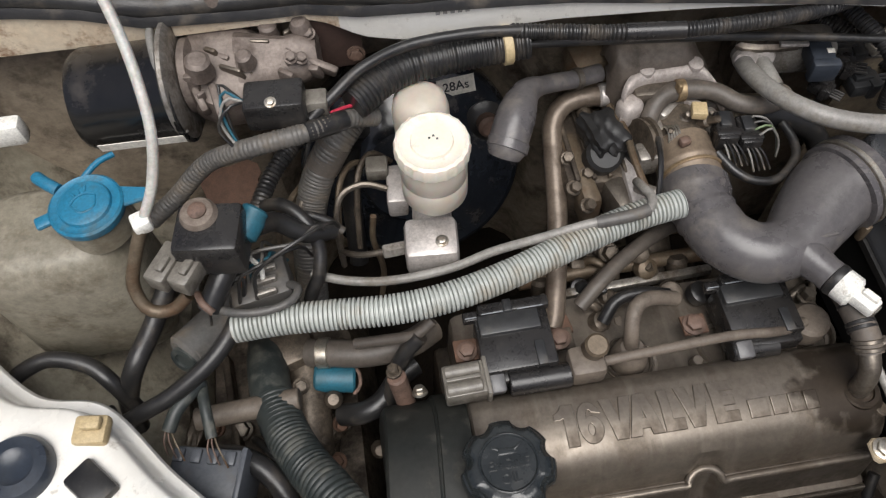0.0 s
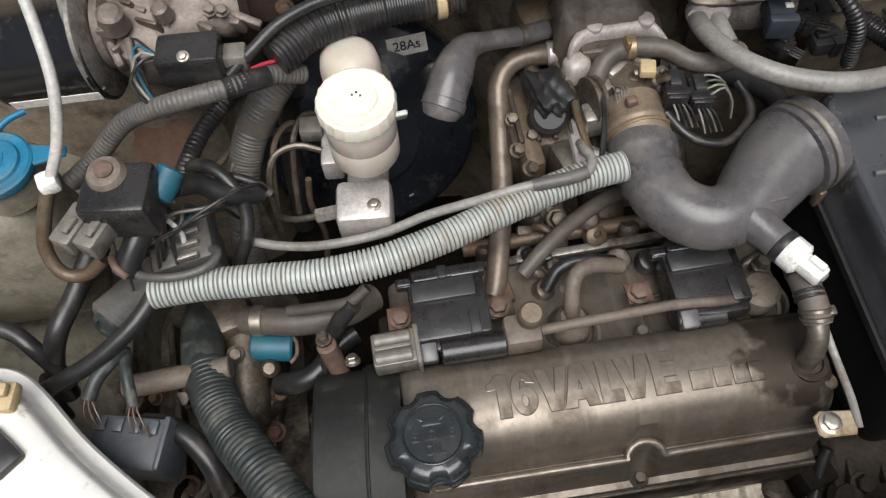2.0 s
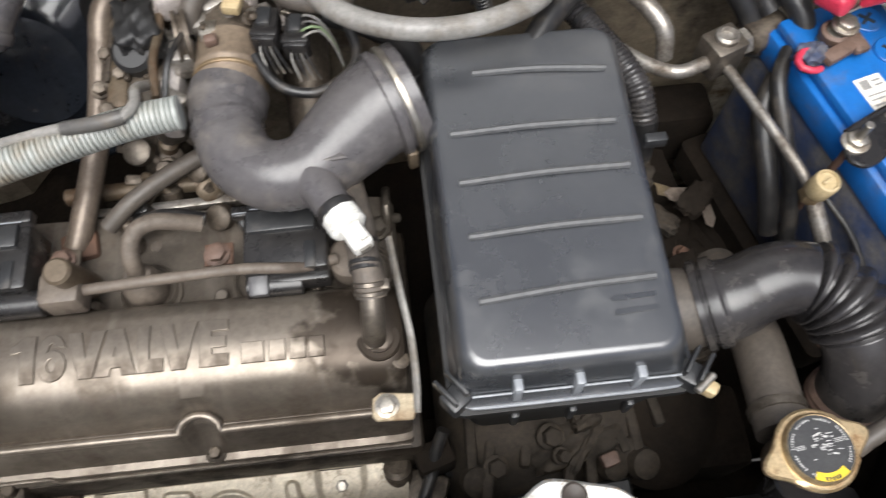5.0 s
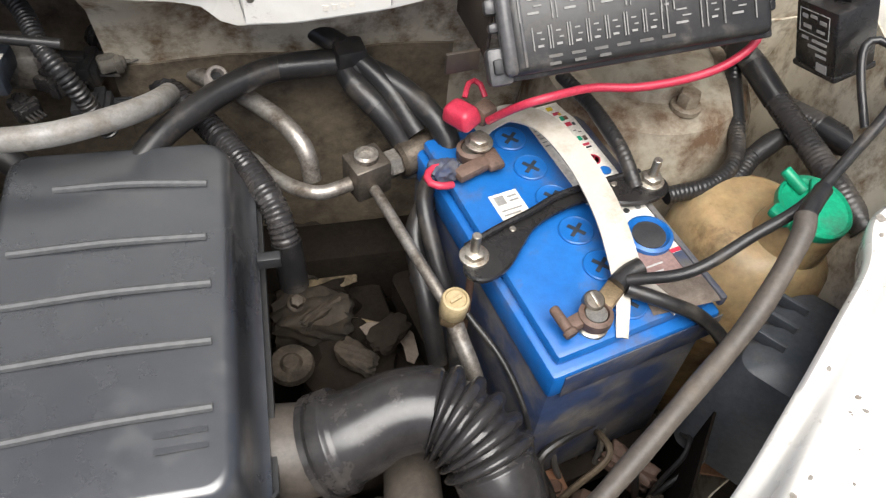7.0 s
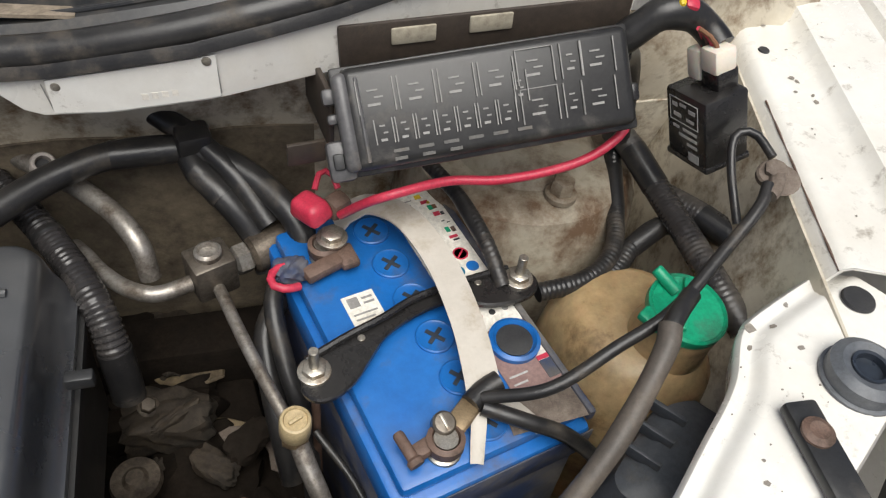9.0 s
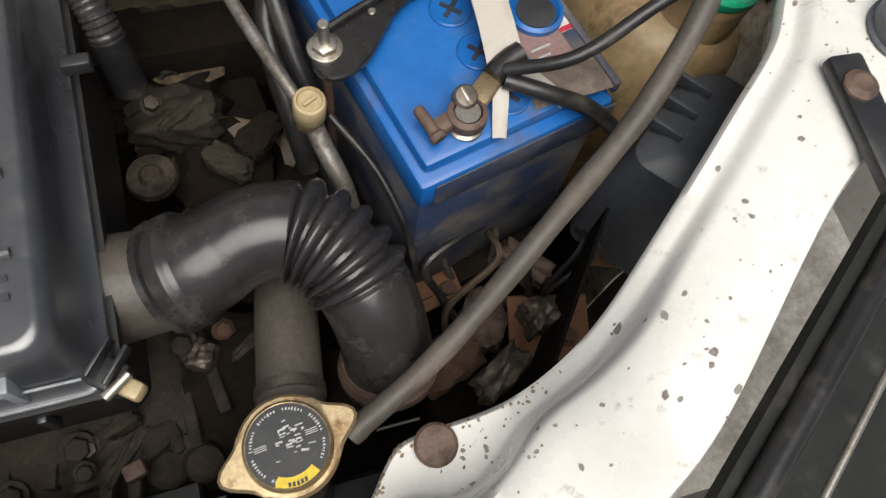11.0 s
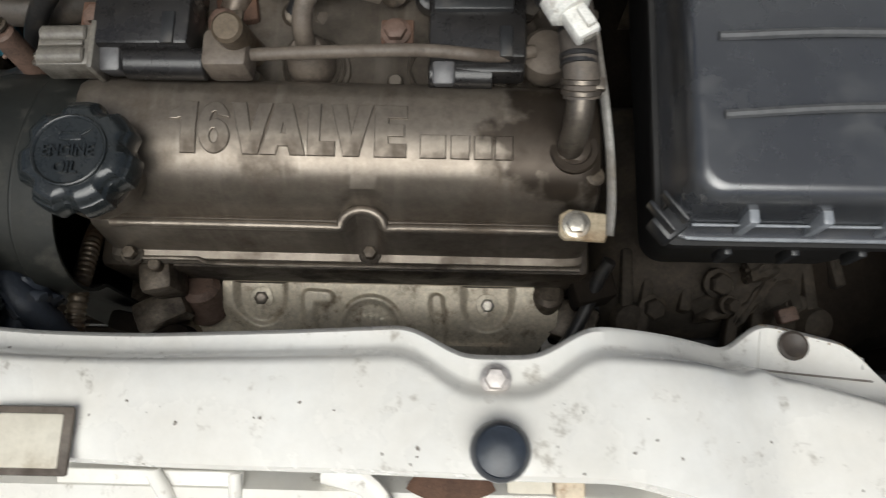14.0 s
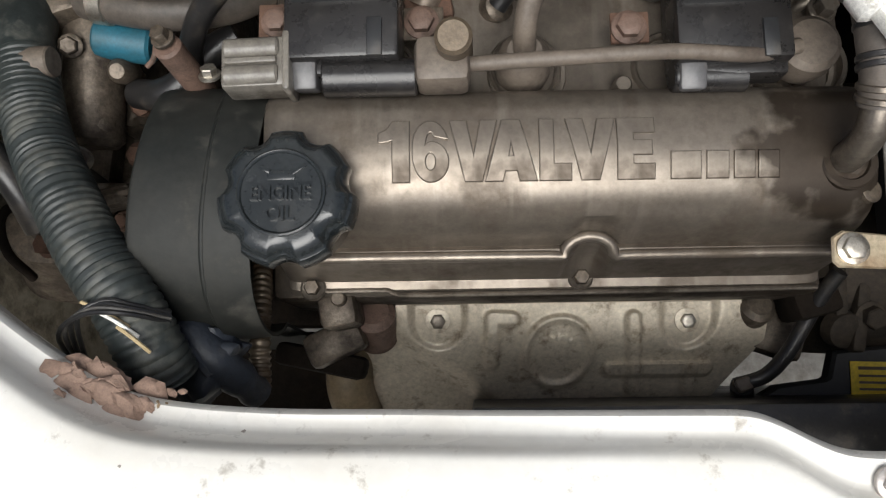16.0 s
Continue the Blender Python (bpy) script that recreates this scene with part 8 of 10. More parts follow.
part("side_valve", box((0.022, 0.05, 0.03), yaw((0.160, 0.590, 0.872), -5), 0.004), WHITEALU, mc)
part("side_plug", box((0.024, 0.022, 0.018), yaw((0.142, 0.612, 0.888), -5), 0.003), GREYPL, mc)
part("flag_tab", box((0.016, 0.006, 0.03), frame_of((0.234, 0.615, 0.885), (1, 0.1, 0), (0, -0.5, 0.8)), 0.002), WHITEPL, mc)
res = thing("brake_fluid_reservoir", (0.197, 0.565, 0.90), "yellowed brake fluid reservoir with a ribbed ivory cap", "fluid reservoir")
part("front_tank", lathe([(0.022, 0), (0.030, 0.004), (0.0325, 0.010), (0.0325, 0.040), (0.0315, 0.042), (0.0325, 0.044), (0.0325, 0.075), (0.028, 0.085)], Matrix.Translation((0.197, 0.547, 0.918)) @ Matrix.Diagonal((1, 1, 0.84, 1)), 40), CREAM, res)
part("rear_tank", lathe([(0.020, 0), (0.027, 0.006), (0.0285, 0.015), (0.0285, 0.078), (0.026, 0.090), (0.019, 0.097), (0.008, 0.099)], along((0.196, 0.604, 0.895), (-0.02, 0.10, 1)), 40), CREAM, res)
part("bridge", box((0.045, 0.055, 0.05), Matrix.Translation((0.197, 0.577, 0.935)), 0.012), CREAM, res)
def knurl(a):
    return 1.0 + 0.018 * (1 if math.sin(a * 22) > 0.2 else 0)


cp = part("cap", lathe([(0.032, 0), (0.035, 0.002), (0.0355, 0.012), (0.034, 0.0165), (0.031, 0.018), (0.029, 0.0165), (0.020, 0.0165), (0.019, 0.019), (0.008, 0.0195)], along((0.197, 0.547, 0.984), (0.0, -0.06, 1)), 132, lobes=knurl), IVORY, res, "ivory knurled screw cap")
part("vent_dots", bars([(-0.003, 0.002, 0.002, 0.002), (0.001, 0.004, 0.002, 0.002), (0.004, 0.0, 0.002, 0.002)], along((0.197, 0.546, 1.0035), (0.0, -0.06, 1))), INK, cp)
hose("brake_pipe", [(0.16, 0.52, 0.866), (0.14, 0.522, 0.862), (0.11, 0.53, 0.85), (0.09, 0.55, 0.83), (0.085, 0.58, 0.78)], 0.0035, OILALU, "thin metal brake pipe", "pipe", seg=8)
hose("brake_pipe", [(0.150, 0.585, 0.885), (0.125, 0.592, 0.89), (0.10, 0.585, 0.885), (0.09, 0.565, 0.86), (0.088, 0.55, 0.80)], 0.0035, OILALU, "thin metal brake pipe", "pipe", seg=8)
hose("brake_pipe", [(0.13, 0.57, 0.86), (0.125, 0.565, 0.82), (0.13, 0.56, 0.76), (0.12, 0.55, 0.7)], 0.0035, BROWNPIPE, "thin stained brake pipe", "pipe", seg=8)

# ---- wiper motor ----
wip = thing("wiper_motor", (-0.02, 0.665, 0.95), "wiper motor with a black drum and grey cast gearbox", "wiper motor")
part("drum", lathe([(0.030, 0), (0.046, 0.004), (0.050, 0.012), (0.050, 0.094), (0.052, 0.097), (0.052, 0.101)], along((-0.129, 0.665, 0.9946), (1, -0.06, 0.03)), 44), GLOSSBLACK, wip)
part("flange", lathe([(0.057, 0), (0.060, 0.002), (0.060, 0.006), (0.054, 0.010)], along((-0.036, 0.668, 1.000), (1, -0.06, 0.03)), 40), ALU, wip)
part("bracket_arm", tube([(-0.046, 0.70, 1.046), (-0.044, 0.675, 1.052), (-0.040, 0.648, 1.046), (-0.036, 0.626, 1.018), (-0.032, 0.615, 0.985)], 0.0036), GREYTUBE, wip)
CASTW = WIPERCAST
part("gear_case", lathe([(0.020, -0.028), (0.046, -0.026), (0.050, -0.010), (0.048, 0.010), (0.040, 0.020), (0.022, 0.024), (0.008, 0.024)], along((0.016, 0.672, 1.000), (0.05, -0.45, 0.9)), 24, lobes=lambda a: 1.0 + 0.10 * math.cos(3 * a) + 0.05 * math.cos(5 * a + 1)), CASTW, wip)
part("gear_neck", lathe([(0.034, 0), (0.030, 0.02), (0.024, 0.045), (0.026, 0.06), (0.018, 0.075)], along((0.03, 0.676, 1.000), (1, -0.08, 0.06)), 20, lobes=lambda a: 1.0 + 0.10 * math.cos(4 * a)), CASTW, wip)
part("neck_collar", lathe([(0.030, 0), (0.036, 0.003), (0.036, 0.010), (0.030, 0.013)], along((-0.026, 0.670, 1.003), (1, -0.06, 0.03)), 28), CASTW, wip)
rw = random.Random(8)
for x, y, z, r, h in ((0.022, 0.705, 1.020, 0.010, 0.055), (-0.006, 0.650, 1.024, 0.012, 0.020), (0.038, 0.655, 1.022, 0.008, 0.014), (0.060, 0.690, 1.020, 0.009, 0.018), (0.095, 0.685, 1.012, 0.010, 0.03)):
    part("boss", lathe([(r * 1.2, 0), (r, h * 0.3), (r, h * 0.85), (r * 0.7, h)], along((x, y, z), (rw.uniform(-0.15, 0.15), -0.15, 1)), 16), CASTW, wip)
for i in range(22):
    p = (-0.015 + 0.0055 * i, rw.uniform(0.628, 0.69), rw.uniform(1.002, 1.018))
    part("cast_rib", box((rw.uniform(0.008, 0.026), rw.uniform(0.0035, 0.007), rw.uniform(0.014, 0.034)), frame_of(p, (1, rw.uniform(-0.9, 0.9), rw.uniform(-0.15, 0.15)), (rw.uniform(-0.15, 0.15), rw.uniform(-0.5, 0), 1)), 0.0018), (CASTW, CASTW, OILALU, CASTW, CAST)[i % 5], wip)
for i in range(5):
    p = (rw.uniform(0.0, 0.10), rw.uniform(0.63, 0.68), rw.uniform(1.018, 1.030))
    part("case_screw", hexbolt(along(p, (rw.uniform(-0.3, 0.3), -0.35, 1)), 0.005, 0.006), CASTW, wip)
for x, y, a in ((-0.012, 0.636, 70), (0.005, 0.628, 80), (0.105, 0.655, 20)):
    part("mount_tab", box((0.034, 0.008, 0.016), frame_of((x, y, 1.005), (math.cos(radians(a)), -math.sin(radians(a)), -0.4), (0, -0.4, 1)), 0.003), CASTW, wip)
part("plug", box((0.055, 0.035, 0.032), yaw((0.062, 0.600, 1.020), -4), 0.004), FUSEBLK, wip, "black connector")
part("plug_tab", box((0.022, 0.02, 0.02), yaw((0.098, 0.602, 1.012), -4), 0.003), GREYPL, wip)
part("screw", hexbolt(along((0.060, 0.588, 1.036), (0, -0.3, 1)), 0.004, 0.004), STEEL, wip)
part("drum_label", box((0.082, 0.011, 0.0008), frame_of((-0.073, 0.6095, 0.9835), (1, -0.06, 0.03), (0, -0.98, -0.17)), 0), LABEL, wip, "white label on the drum")
for i in range(4):
    hose("thin_wire", [(0.035, 0.602, 1.026), (0.022 - 0.003 * i, 0.595 + 0.01 * i, 1.03), (0.008 + 0.002 * i, 0.585 + 0.008 * i, 1.015), (0.02, 0.574 + 0.004 * i, 0.995), (0.03, 0.57, 0.985)], 0.0015, (DARKRUB, GREYTUBE, TEAL, DARKRUB)[i], "thin dark wire at the wiper motor", "wire", seg=8)

# ---- blue-capped bottle and left wiring ----
bb = thing("fluid_bottle", (-0.15, 0.55, 0.80), "dusty grey-cream bottle with a blue lid", "fluid bottle")
part("body", stack([loop(-0.175, 0.548, w, d, r, (lambda zz: lambda x, y: zz)(z)) for z, w, d, r in ((0.78, 0.14, 0.10, 0.03), (0.80, 0.155, 0.11, 0.035), (0.93, 0.155, 0.11, 0.04), (0.955, 0.135, 0.095, 0.04), (0.962, 0.11, 0.075, 0.035))]), GREYTANK, bb, angle=60)
part("neck", lathe([(0.040, 0), (0.037, 0.035)], Matrix.Translation((-0.118, 0.541, 0.955)) @ Matrix.Diagonal((0.78, 0.78, 1, 1)), 28), GREYTANK, bb)
cm = along((-0.118, 0.541, 0.988), (0.02, -0.05, 1)) @ Matrix.Diagonal((0.80, 0.80, 1, 1))
cp = part("lid", lathe([(0.040, -0.006), (0.0415, -0.004), (0.0415, 0.003), (0.039, 0.005), (0.037, 0.004), (0.030, 0.004), (0.0285, 0.007), (0.026, 0.008), (0.01, 0.0075)], cm, 48), CYAN, bb, "faded blue plastic lid")
part("lid_tail", plate([(-0.02, -0.014), (0.024, -0.006), (0.024, 0.006), (-0.02, 0.016)], 0.006, cm @ Matrix.Translation((0.050, -0.012, -0.004)) @ Matrix.Rotation(-0.35, 4, "Z"), 0.002), CYAN, cp)
sy = cm @ Matrix.Translation((0, 0, 0.0076))
part("lid_symbol", tube([sy @ Vector((0.017 * math.sin(a), -0.006 + 0.017 * math.cos(a), 0)) for a in (-1.0, -0.6, -0.2, 0.2, 0.6, 1.0)], 0.0011, step=0.003, seg=6), CYAN, cp)
part("lid_symbol", tube([sy @ Vector(p) for p in ((-0.0143, 0.003, 0), (-0.008, -0.011, 0), (0.008, -0.011, 0), (0.0143, 0.003, 0))], 0.0011, step=0.003, seg=6), CYAN, cp)
for k in (-0.009, 0.0, 0.009):
    part("lid_symbol", tube([sy @ Vector((k * 0.6, 0.013, 0)), sy @ Vector((k, 0.020, 0))], 0.0011, step=0.003, seg=6), CYAN, cp)
part("lid_ear", box((0.024, 0.016, 0.006), cm @ Matrix.Translation((-0.045, 0.006, 0.0)), 0.003), CYAN, cp)
part("lid_hook", tube([cm @ Vector(p) for p in ((-0.02, 0.036, 0.002), (-0.03, 0.052, 0.004), (-0.036, 0.066, 0.002))], 0.006), CYAN, cp)
part("lid_hook", tube([cm @ Vector(p) for p in ((0.01, 0.038, 0.002), (0.03, 0.048, 0.004), (0.05, 0.052, 0.002))], 0.003), CYAN, cp)
wt = thing("washer_tube", (-0.05, 0.58, 1.0), "pale grey washer tube hanging past the bottle", "washer tube")
part("tube", tube([(-0.075, 0.70, 1.17), (-0.062, 0.665, 1.135), (-0.050, 0.630, 1.102), (-0.041, 0.592, 1.078), (-0.039, 0.560, 1.05), (-0.048, 0.532, 1.02), (-0.064, 0.511, 0.995)], 0.0048), WASHTUBE, wt)
part("joiner", box((0.016, 0.018, 0.014), yaw((-0.066, 0.510, 0.994), 20), 0.003), WHITEPL, wt, "white tube joiner")
part("lower_tube", tube([(-0.068, 0.506, 0.99), (-0.082, 0.492, 0.965), (-0.092, 0.48, 0.94), (-0.085, 0.465, 0.92), (-0.064, 0.462, 0.918), (-0.045, 0.468, 0.93)], 0.0062), BROWNPIPE, wt, "brown stained lower tube")
rb = thing("relay_block", (-0.008, 0.49, 0.94), "black relay block with a copper-coloured screw", "relay")
part("block", box((0.058, 0.050, 0.045), yaw((-0.008, 0.492, 0.978), -8), 0.005), FUSEBLK, rb)
part("cover", lathe([(0.017, 0), (0.0165, 0.004), (0.014, 0.008), (0.008, 0.010)], along((-0.014, 0.504, 0.999), (0, -0.1, 1)), 26), CORRODED, rb, "brown dusty cover")
part("screw", lathe([(0.008, 0), (0.008, 0.002), (0.005, 0.004), (0.002, 0.004)], along((-0.013, 0.503, 1.0085), (0, -0.1, 1)), 20), PINKRUST, rb)
for x, y, a in ((-0.050, 0.475, 30), (-0.030, 0.468, 30)):
    b = part("grey_connector", box((0.020, 0.040, 0.022), yaw((x, y, 0.972), -a), 0.003), GREYPL)
    part("latch", box((0.008, 0.016, 0.006), yaw((x, y - 0.004, 0.984), -a), 0.002), GREYPL, b)
    tagged(b, "dusty grey wiring connector", "connector", "grey connectors")
b = part("teal_sleeve", lathe([(0.010, -0.002), (0.0135, 0.0), (0.0138, 0.016), (0.012, 0.022), (0.0125, 0.026), (0.010, 0.028)], along((0.015, 0.498, 0.968), (0.55, 0.75, 0.3)), 24), TEAL)
tagged(b, "blue rubber sleeve on a cable", "sleeve")
hose("terminal_cable", [(-0.028, 0.452, 0.925), (-0.012, 0.472, 0.942), (0.004, 0.495, 0.952)], 0.011, DARKRUB, "thick black terminal cable", "cable")
hose("terminal_cable", [(0.024, 0.515, 0.955), (0.040, 0.530, 0.935), (0.065, 0.525, 0.915), (0.09, 0.535, 0.90)], 0.010, DARKRUB, "thick black terminal cable", "cable")
hose("black_cable", [(0.020, 0.572, 0.905), (0.045, 0.556, 0.925), (0.066, 0.535, 0.920), (0.074, 0.517, 0.90), (0.069, 0.497, 0.88), (0.055, 0.485, 0.855), (0.045, 0.48, 0.80)], 0.007, DARKRUB, "glossy black cable bent downwards", "cable")
hose("black_cable", [(0.005, 0.560, 0.92), (0.03, 0.54, 0.925), (0.06, 0.545, 0.92), (0.085, 0.54, 0.91), (0.10, 0.53, 0.90)], 0.0045, DARKRUB, "thin black cable behind the relay block", "cable")
hose("looped_cable", [(-0.050, 0.490, 0.900), (-0.034, 0.466, 0.918), (-0.010, 0.446, 0.925), (0.022, 0.440, 0.927), (0.046, 0.446, 0.926), (0.054, 0.460, 0.922), (0.044, 0.476, 0.905), (0.03, 0.485, 0.88)], 0.0040, LOOM, "grey cable looped round the corrugated sleeve", "cable")
hose("lower_cable", [(-0.010, 0.462, 0.890), (-0.022, 0.445, 0.880), (-0.045, 0.424, 0.870), (-0.083, 0.405, 0.855), (-0.119, 0.396, 0.842), (-0.16, 0.39, 0.82)], 0.0085, DARKRUB, "glossy black cable curving towards the headlamp", "cable")
hose("lower_cable", [(-0.078, 0.530, 0.88), (-0.090, 0.515, 0.865), (-0.108, 0.480, 0.852), (-0.127, 0.447, 0.842), (-0.148, 0.43, 0.80), (-0.155, 0.42, 0.75)], 0.0105, DARKRUB, "thick black taped cable", "cable")
hose("lower_cable", [(-0.26, 0.455, 0.83), (-0.234, 0.462, 0.845), (-0.207, 0.466, 0.85), (-0.172, 0.455, 0.845), (-0.150, 0.435, 0.83), (-0.14, 0.42, 0.78)], 0.0085, DARKRUB, "black cable arching over the inner wing", "cable")
b = tagged(part("grey_loom", ribbed_hose([(-0.085, 0.560, 0.925), (-0.055, 0.576, 0.938), (-0.014, 0.584, 0.972), (0.036, 0.573, 0.998), (0.083, 0.577, 1.002), (0.120, 0.597, 0.990), (0.150, 0.612, 0.97)], 0.0095, 0.0045, 0.0006, 18), LOOM), "grey corrugated loom in front of the wiper motor", "wiring loom")
part("tape_band", tube([(0.083, 0.577, 1.002), (0.102, 0.586, 0.997), (0.120, 0.597, 0.990)], 0.0102, seg=18), DARKRUB, b)
hose("red_wire", [(0.105, 0.595, 1.002), (0.125, 0.605, 0.998), (0.145, 0.615, 0.985)], 0.0017, RED, "short red wire on the loom", "wire", seg=8)
tagged(part("dark_loom", ribbed_hose([(0.010, 0.548, 0.90), (0.018, 0.575, 0.905), (0.035, 0.61, 0.91), (0.06, 0.64, 0.915), (0.085, 0.66, 0.92)], 0.0095, 0.005, 0.001, 14), DARKRUB), "black ringed loom behind the relay block", "wiring loom")
b = thing("wide_loom", (0.07, 0.60, 0.85), "wide grey-brown ringed loom beside the booster", "wiring loom")
LINE = [(0.046, 0.53, 0.77), (0.054, 0.562, 0.83), (0.067, 0.597, 0.868), (0.084, 0.614, 0.90), (0.104, 0.625, 0.925), (0.13, 0.65, 0.94)]
part("ringed_sleeve", ribbed_hose(LINE, 0.0175, 0.0042, 0.0008, 18), LOOM, b)
part("cloth_tape", tube(LINE[3:5], 0.0182, seg=18), HOSEBROWN, b)
hose("dark_hose", [(0.10, 0.60, 0.72), (0.105, 0.64, 0.80), (0.115, 0.67, 0.86), (0.13, 0.66, 0.90)], 0.012, DARKRUB, "black hose beside the booster")
bm = sheet([[Vector((-0.052 + 0.062 * i / 6 + 0.003 * math.sin(2.1 * j), 0.66 - 0.05 * j / 6 + 0.002 * math.sin(3 * i), 0.872 - 0.03 * j / 6 + 0.004 * math.sin(1.7 * i + j))) for j in range(7)] for i in range(7)], 0.002)
b = part("orange_shield", bm, RUST)
tagged(b, "rusty orange bracket deep behind the wiring", "bracket")
b = part("firewall_clip", box((0.045, 0.02, 0.028), yaw((-0.222, 0.668, 0.965), 0), 0.005), WHITEPL)
tagged(b, "pale plastic clip on the inner wing", "clip")

# ---- left lower corner: pump, hoses, thermostat ----
pump = thing("power_steering_pump", (-0.06, 0.46, 0.78), "grimy cast pump body with a ringed end", "pump")
part("pump_body", rod(0.0225, 0.075, along((-0.022, 0.497, 0.842), (-0.62, -0.62, 0.12)), 0.18, 28), LOOM, pump)
part("pump_flange", box((0.050, 0.030, 0.050), yaw((-0.024, 0.492, 0.838), 40), 0.008), CAST, pump)
for k in range(3):
    part("ring", lathe([(0.0160, 0), (0.0185, 0.0015), (0.0185, 0.0040), (0.0160, 0.0055)], along((-0.061 - 0.0035 * k, 0.455 - 0.0050 * k, 0.851 + 0.0010 * k), (-0.50, -0.75, 0.35)), 28), LOOM, pump)
part("cap_end", lathe([(0.0155, 0), (0.0145, 0.004), (0.0090, 0.0045), (0.0085, 0.002), (0.003, 0.0018)], along((-0.0722, 0.4405, 0.8548), (-0.50, -0.75, 0.35)), 24), HOSEDARK, pump)
part("terminal_block", box((0.06, 0.055, 0.06), yaw((0.012, 0.492, 0.875), 10), 0.006), LOOM, pump)
part("block_post", lathe([(0.010, 0), (0.009, 0.004), (0.005, 0.005), (0.004, 0.009)], Matrix.Translation((0.000, 0.500, 0.905)), 18), CAST, pump)
for k in range(3):
    part("terminal", box((0.020, 0.006, 0.008), yaw((0.022, 0.470 + 0.013 * k, 0.908), 10), 0.002), ALU, pump)
b = thing("radiator_hose_left", (0.03, 0.35, 0.70), "dusty black ringed loom sleeve running to the front", "hose")
LINE = [(-0.016, 0.50, 0.735), (-0.013, 0.465, 0.758), (-0.006, 0.415, 0.772), (0.010, 0.368, 0.782), (0.030, 0.330, 0.795), (0.052, 0.298, 0.808), (0.078, 0.258, 0.816), (0.104, 0.222, 0.818), (0.119, 0.193, 0.812), (0.126, 0.172, 0.800)]
part("smooth_hose", tube(LINE[:4], 0.0226, seg=24), HOSEDARK, b)
part("ringed_hose", ribbed_hose([(x + 0.0008, y + 0.001, z + 0.0005) for x, y, z in LINE[2:]], 0.0230, 0.0058, 0.0012, 26), HOSEDARK, b)
th = thing("thermostat_housing", (0.03, 0.44, 0.66), "oily thermostat housing with a blue connector", "thermostat housing")
part("casting", rod(0.024, 0.12, along((0.026, 0.48, 0.735), (-0.02, -0.95, -0.15)), 0.2, 24), CAST, th)
part("casting_head", box((0.06, 0.05, 0.05), yaw((0.012, 0.478, 0.745), 15), 0.012), CAST, th)
part("sensor_plug", rod(0.016, 0.046, along((0.036, 0.444, 0.745), (1, -0.15, -0.1)), 0.15, 20), TEAL, th, "blue plastic plug")
part("plug_clip", tube([(0.078, 0.448, 0.750), (0.086, 0.440, 0.752), (0.086, 0.424, 0.750), (0.078, 0.418, 0.745)], 0.0022, seg=8), PINKRUST, th)
part("drain_sleeve", lathe([(0.0105, 0), (0.0115, 0.004), (0.0115, 0.046), (0.0125, 0.050), (0.0125, 0.058), (0.0100, 0.062)], along((0.036, 0.430, 0.722), (-0.04, -1.0, 0.08)), 22), CAST, th)
part("drain_bolt", hexbolt(along((0.0335, 0.370, 0.727), (-0.04, -1, 0.3)), 0.0075, 0.008), OILALU, th)
part("bleed_bolt", hexbolt(along((0.022, 0.432, 0.757), (0.2, -0.4, 1)), 0.007, 0.010), CAST, th)
part("lower_bolt", hexbolt(along((0.026, 0.345, 0.745), (0.1, -0.8, 0.6)), 0.009, 0.010), ALU, th)
b = thing("heater_hose", (0.10, 0.45, 0.74), "dark rubber heater hose with a steel clamp", "hose")
part("hose_body", tube([(0.035, 0.468, 0.762), (0.060, 0.460, 0.768), (0.101, 0.452, 0.770), (0.146, 0.456, 0.768), (0.175, 0.475, 0.755)], 0.0155, seg=18), HOSEBROWN, b)
part("clamp", lathe([(0.0158, -0.007), (0.0172, -0.006), (0.0172, 0.006), (0.0158, 0.007)], along((0.052, 0.462, 0.767), (1, -0.2, 0.1)), 24), STEEL, b)
hose("dark_hose", [(0.150, 0.44, 0.745), (0.130, 0.428, 0.745), (0.108, 0.405, 0.742), (0.085, 0.398, 0.735), (0.06, 0.405, 0.72)], 0.0125, DARKRUB, "dark rubber bypass hose", seg=18)
hose("dark_hose", [(0.16, 0.44, 0.82), (0.14, 0.430, 0.80), (0.125, 0.415, 0.775), (0.118, 0.40, 0.74), (0.118, 0.38, 0.70)], 0.009, DARKRUB, "black hose beside the belt cover", seg=14)
hose("dark_hose", [(0.090, 0.452, 0.80), (0.125, 0.446, 0.81), (0.155, 0.442, 0.82), (0.175, 0.45, 0.83)], 0.006, HOSEBROWN, "black hose below the corrugated sleeve", seg=14)
b = part("stalk_sensor", rod(0.010, 0.06, along((0.135, 0.385, 0.77), (-0.1, 0.2, 1)), 0.2, 16), PINKRUST)
part("tip", hexbolt(along((0.128, 0.400, 0.83), (-0.1, 0.2, 1)), 0.006, 0.01), CAST, b)
tagged(b, "rusty brown sensor stalk beside the belt cover", "sensor")
tagged(part("loom_strap", ribbed_hose([(0.158, 0.275, 0.69), (0.164, 0.255, 0.71), (0.168, 0.225, 0.725), (0.171, 0.195, 0.735), (0.172, 0.165, 0.735)], 0.0085, 0.0055, 0.0012, 14), BROWNPIPE), "brown ringed loom below the oil cap", "wiring loom")
b = thing("cloth_tape_wrap", (0.15, 0.18, 0.74), "dark navy taped wiring wrap by the cross panel", "wiring loom")
part("wrap_body", lump((0.138, 0.186, 0.765), (0.044, 0.056, 0.036), 4.0, -35), NAVY, b)
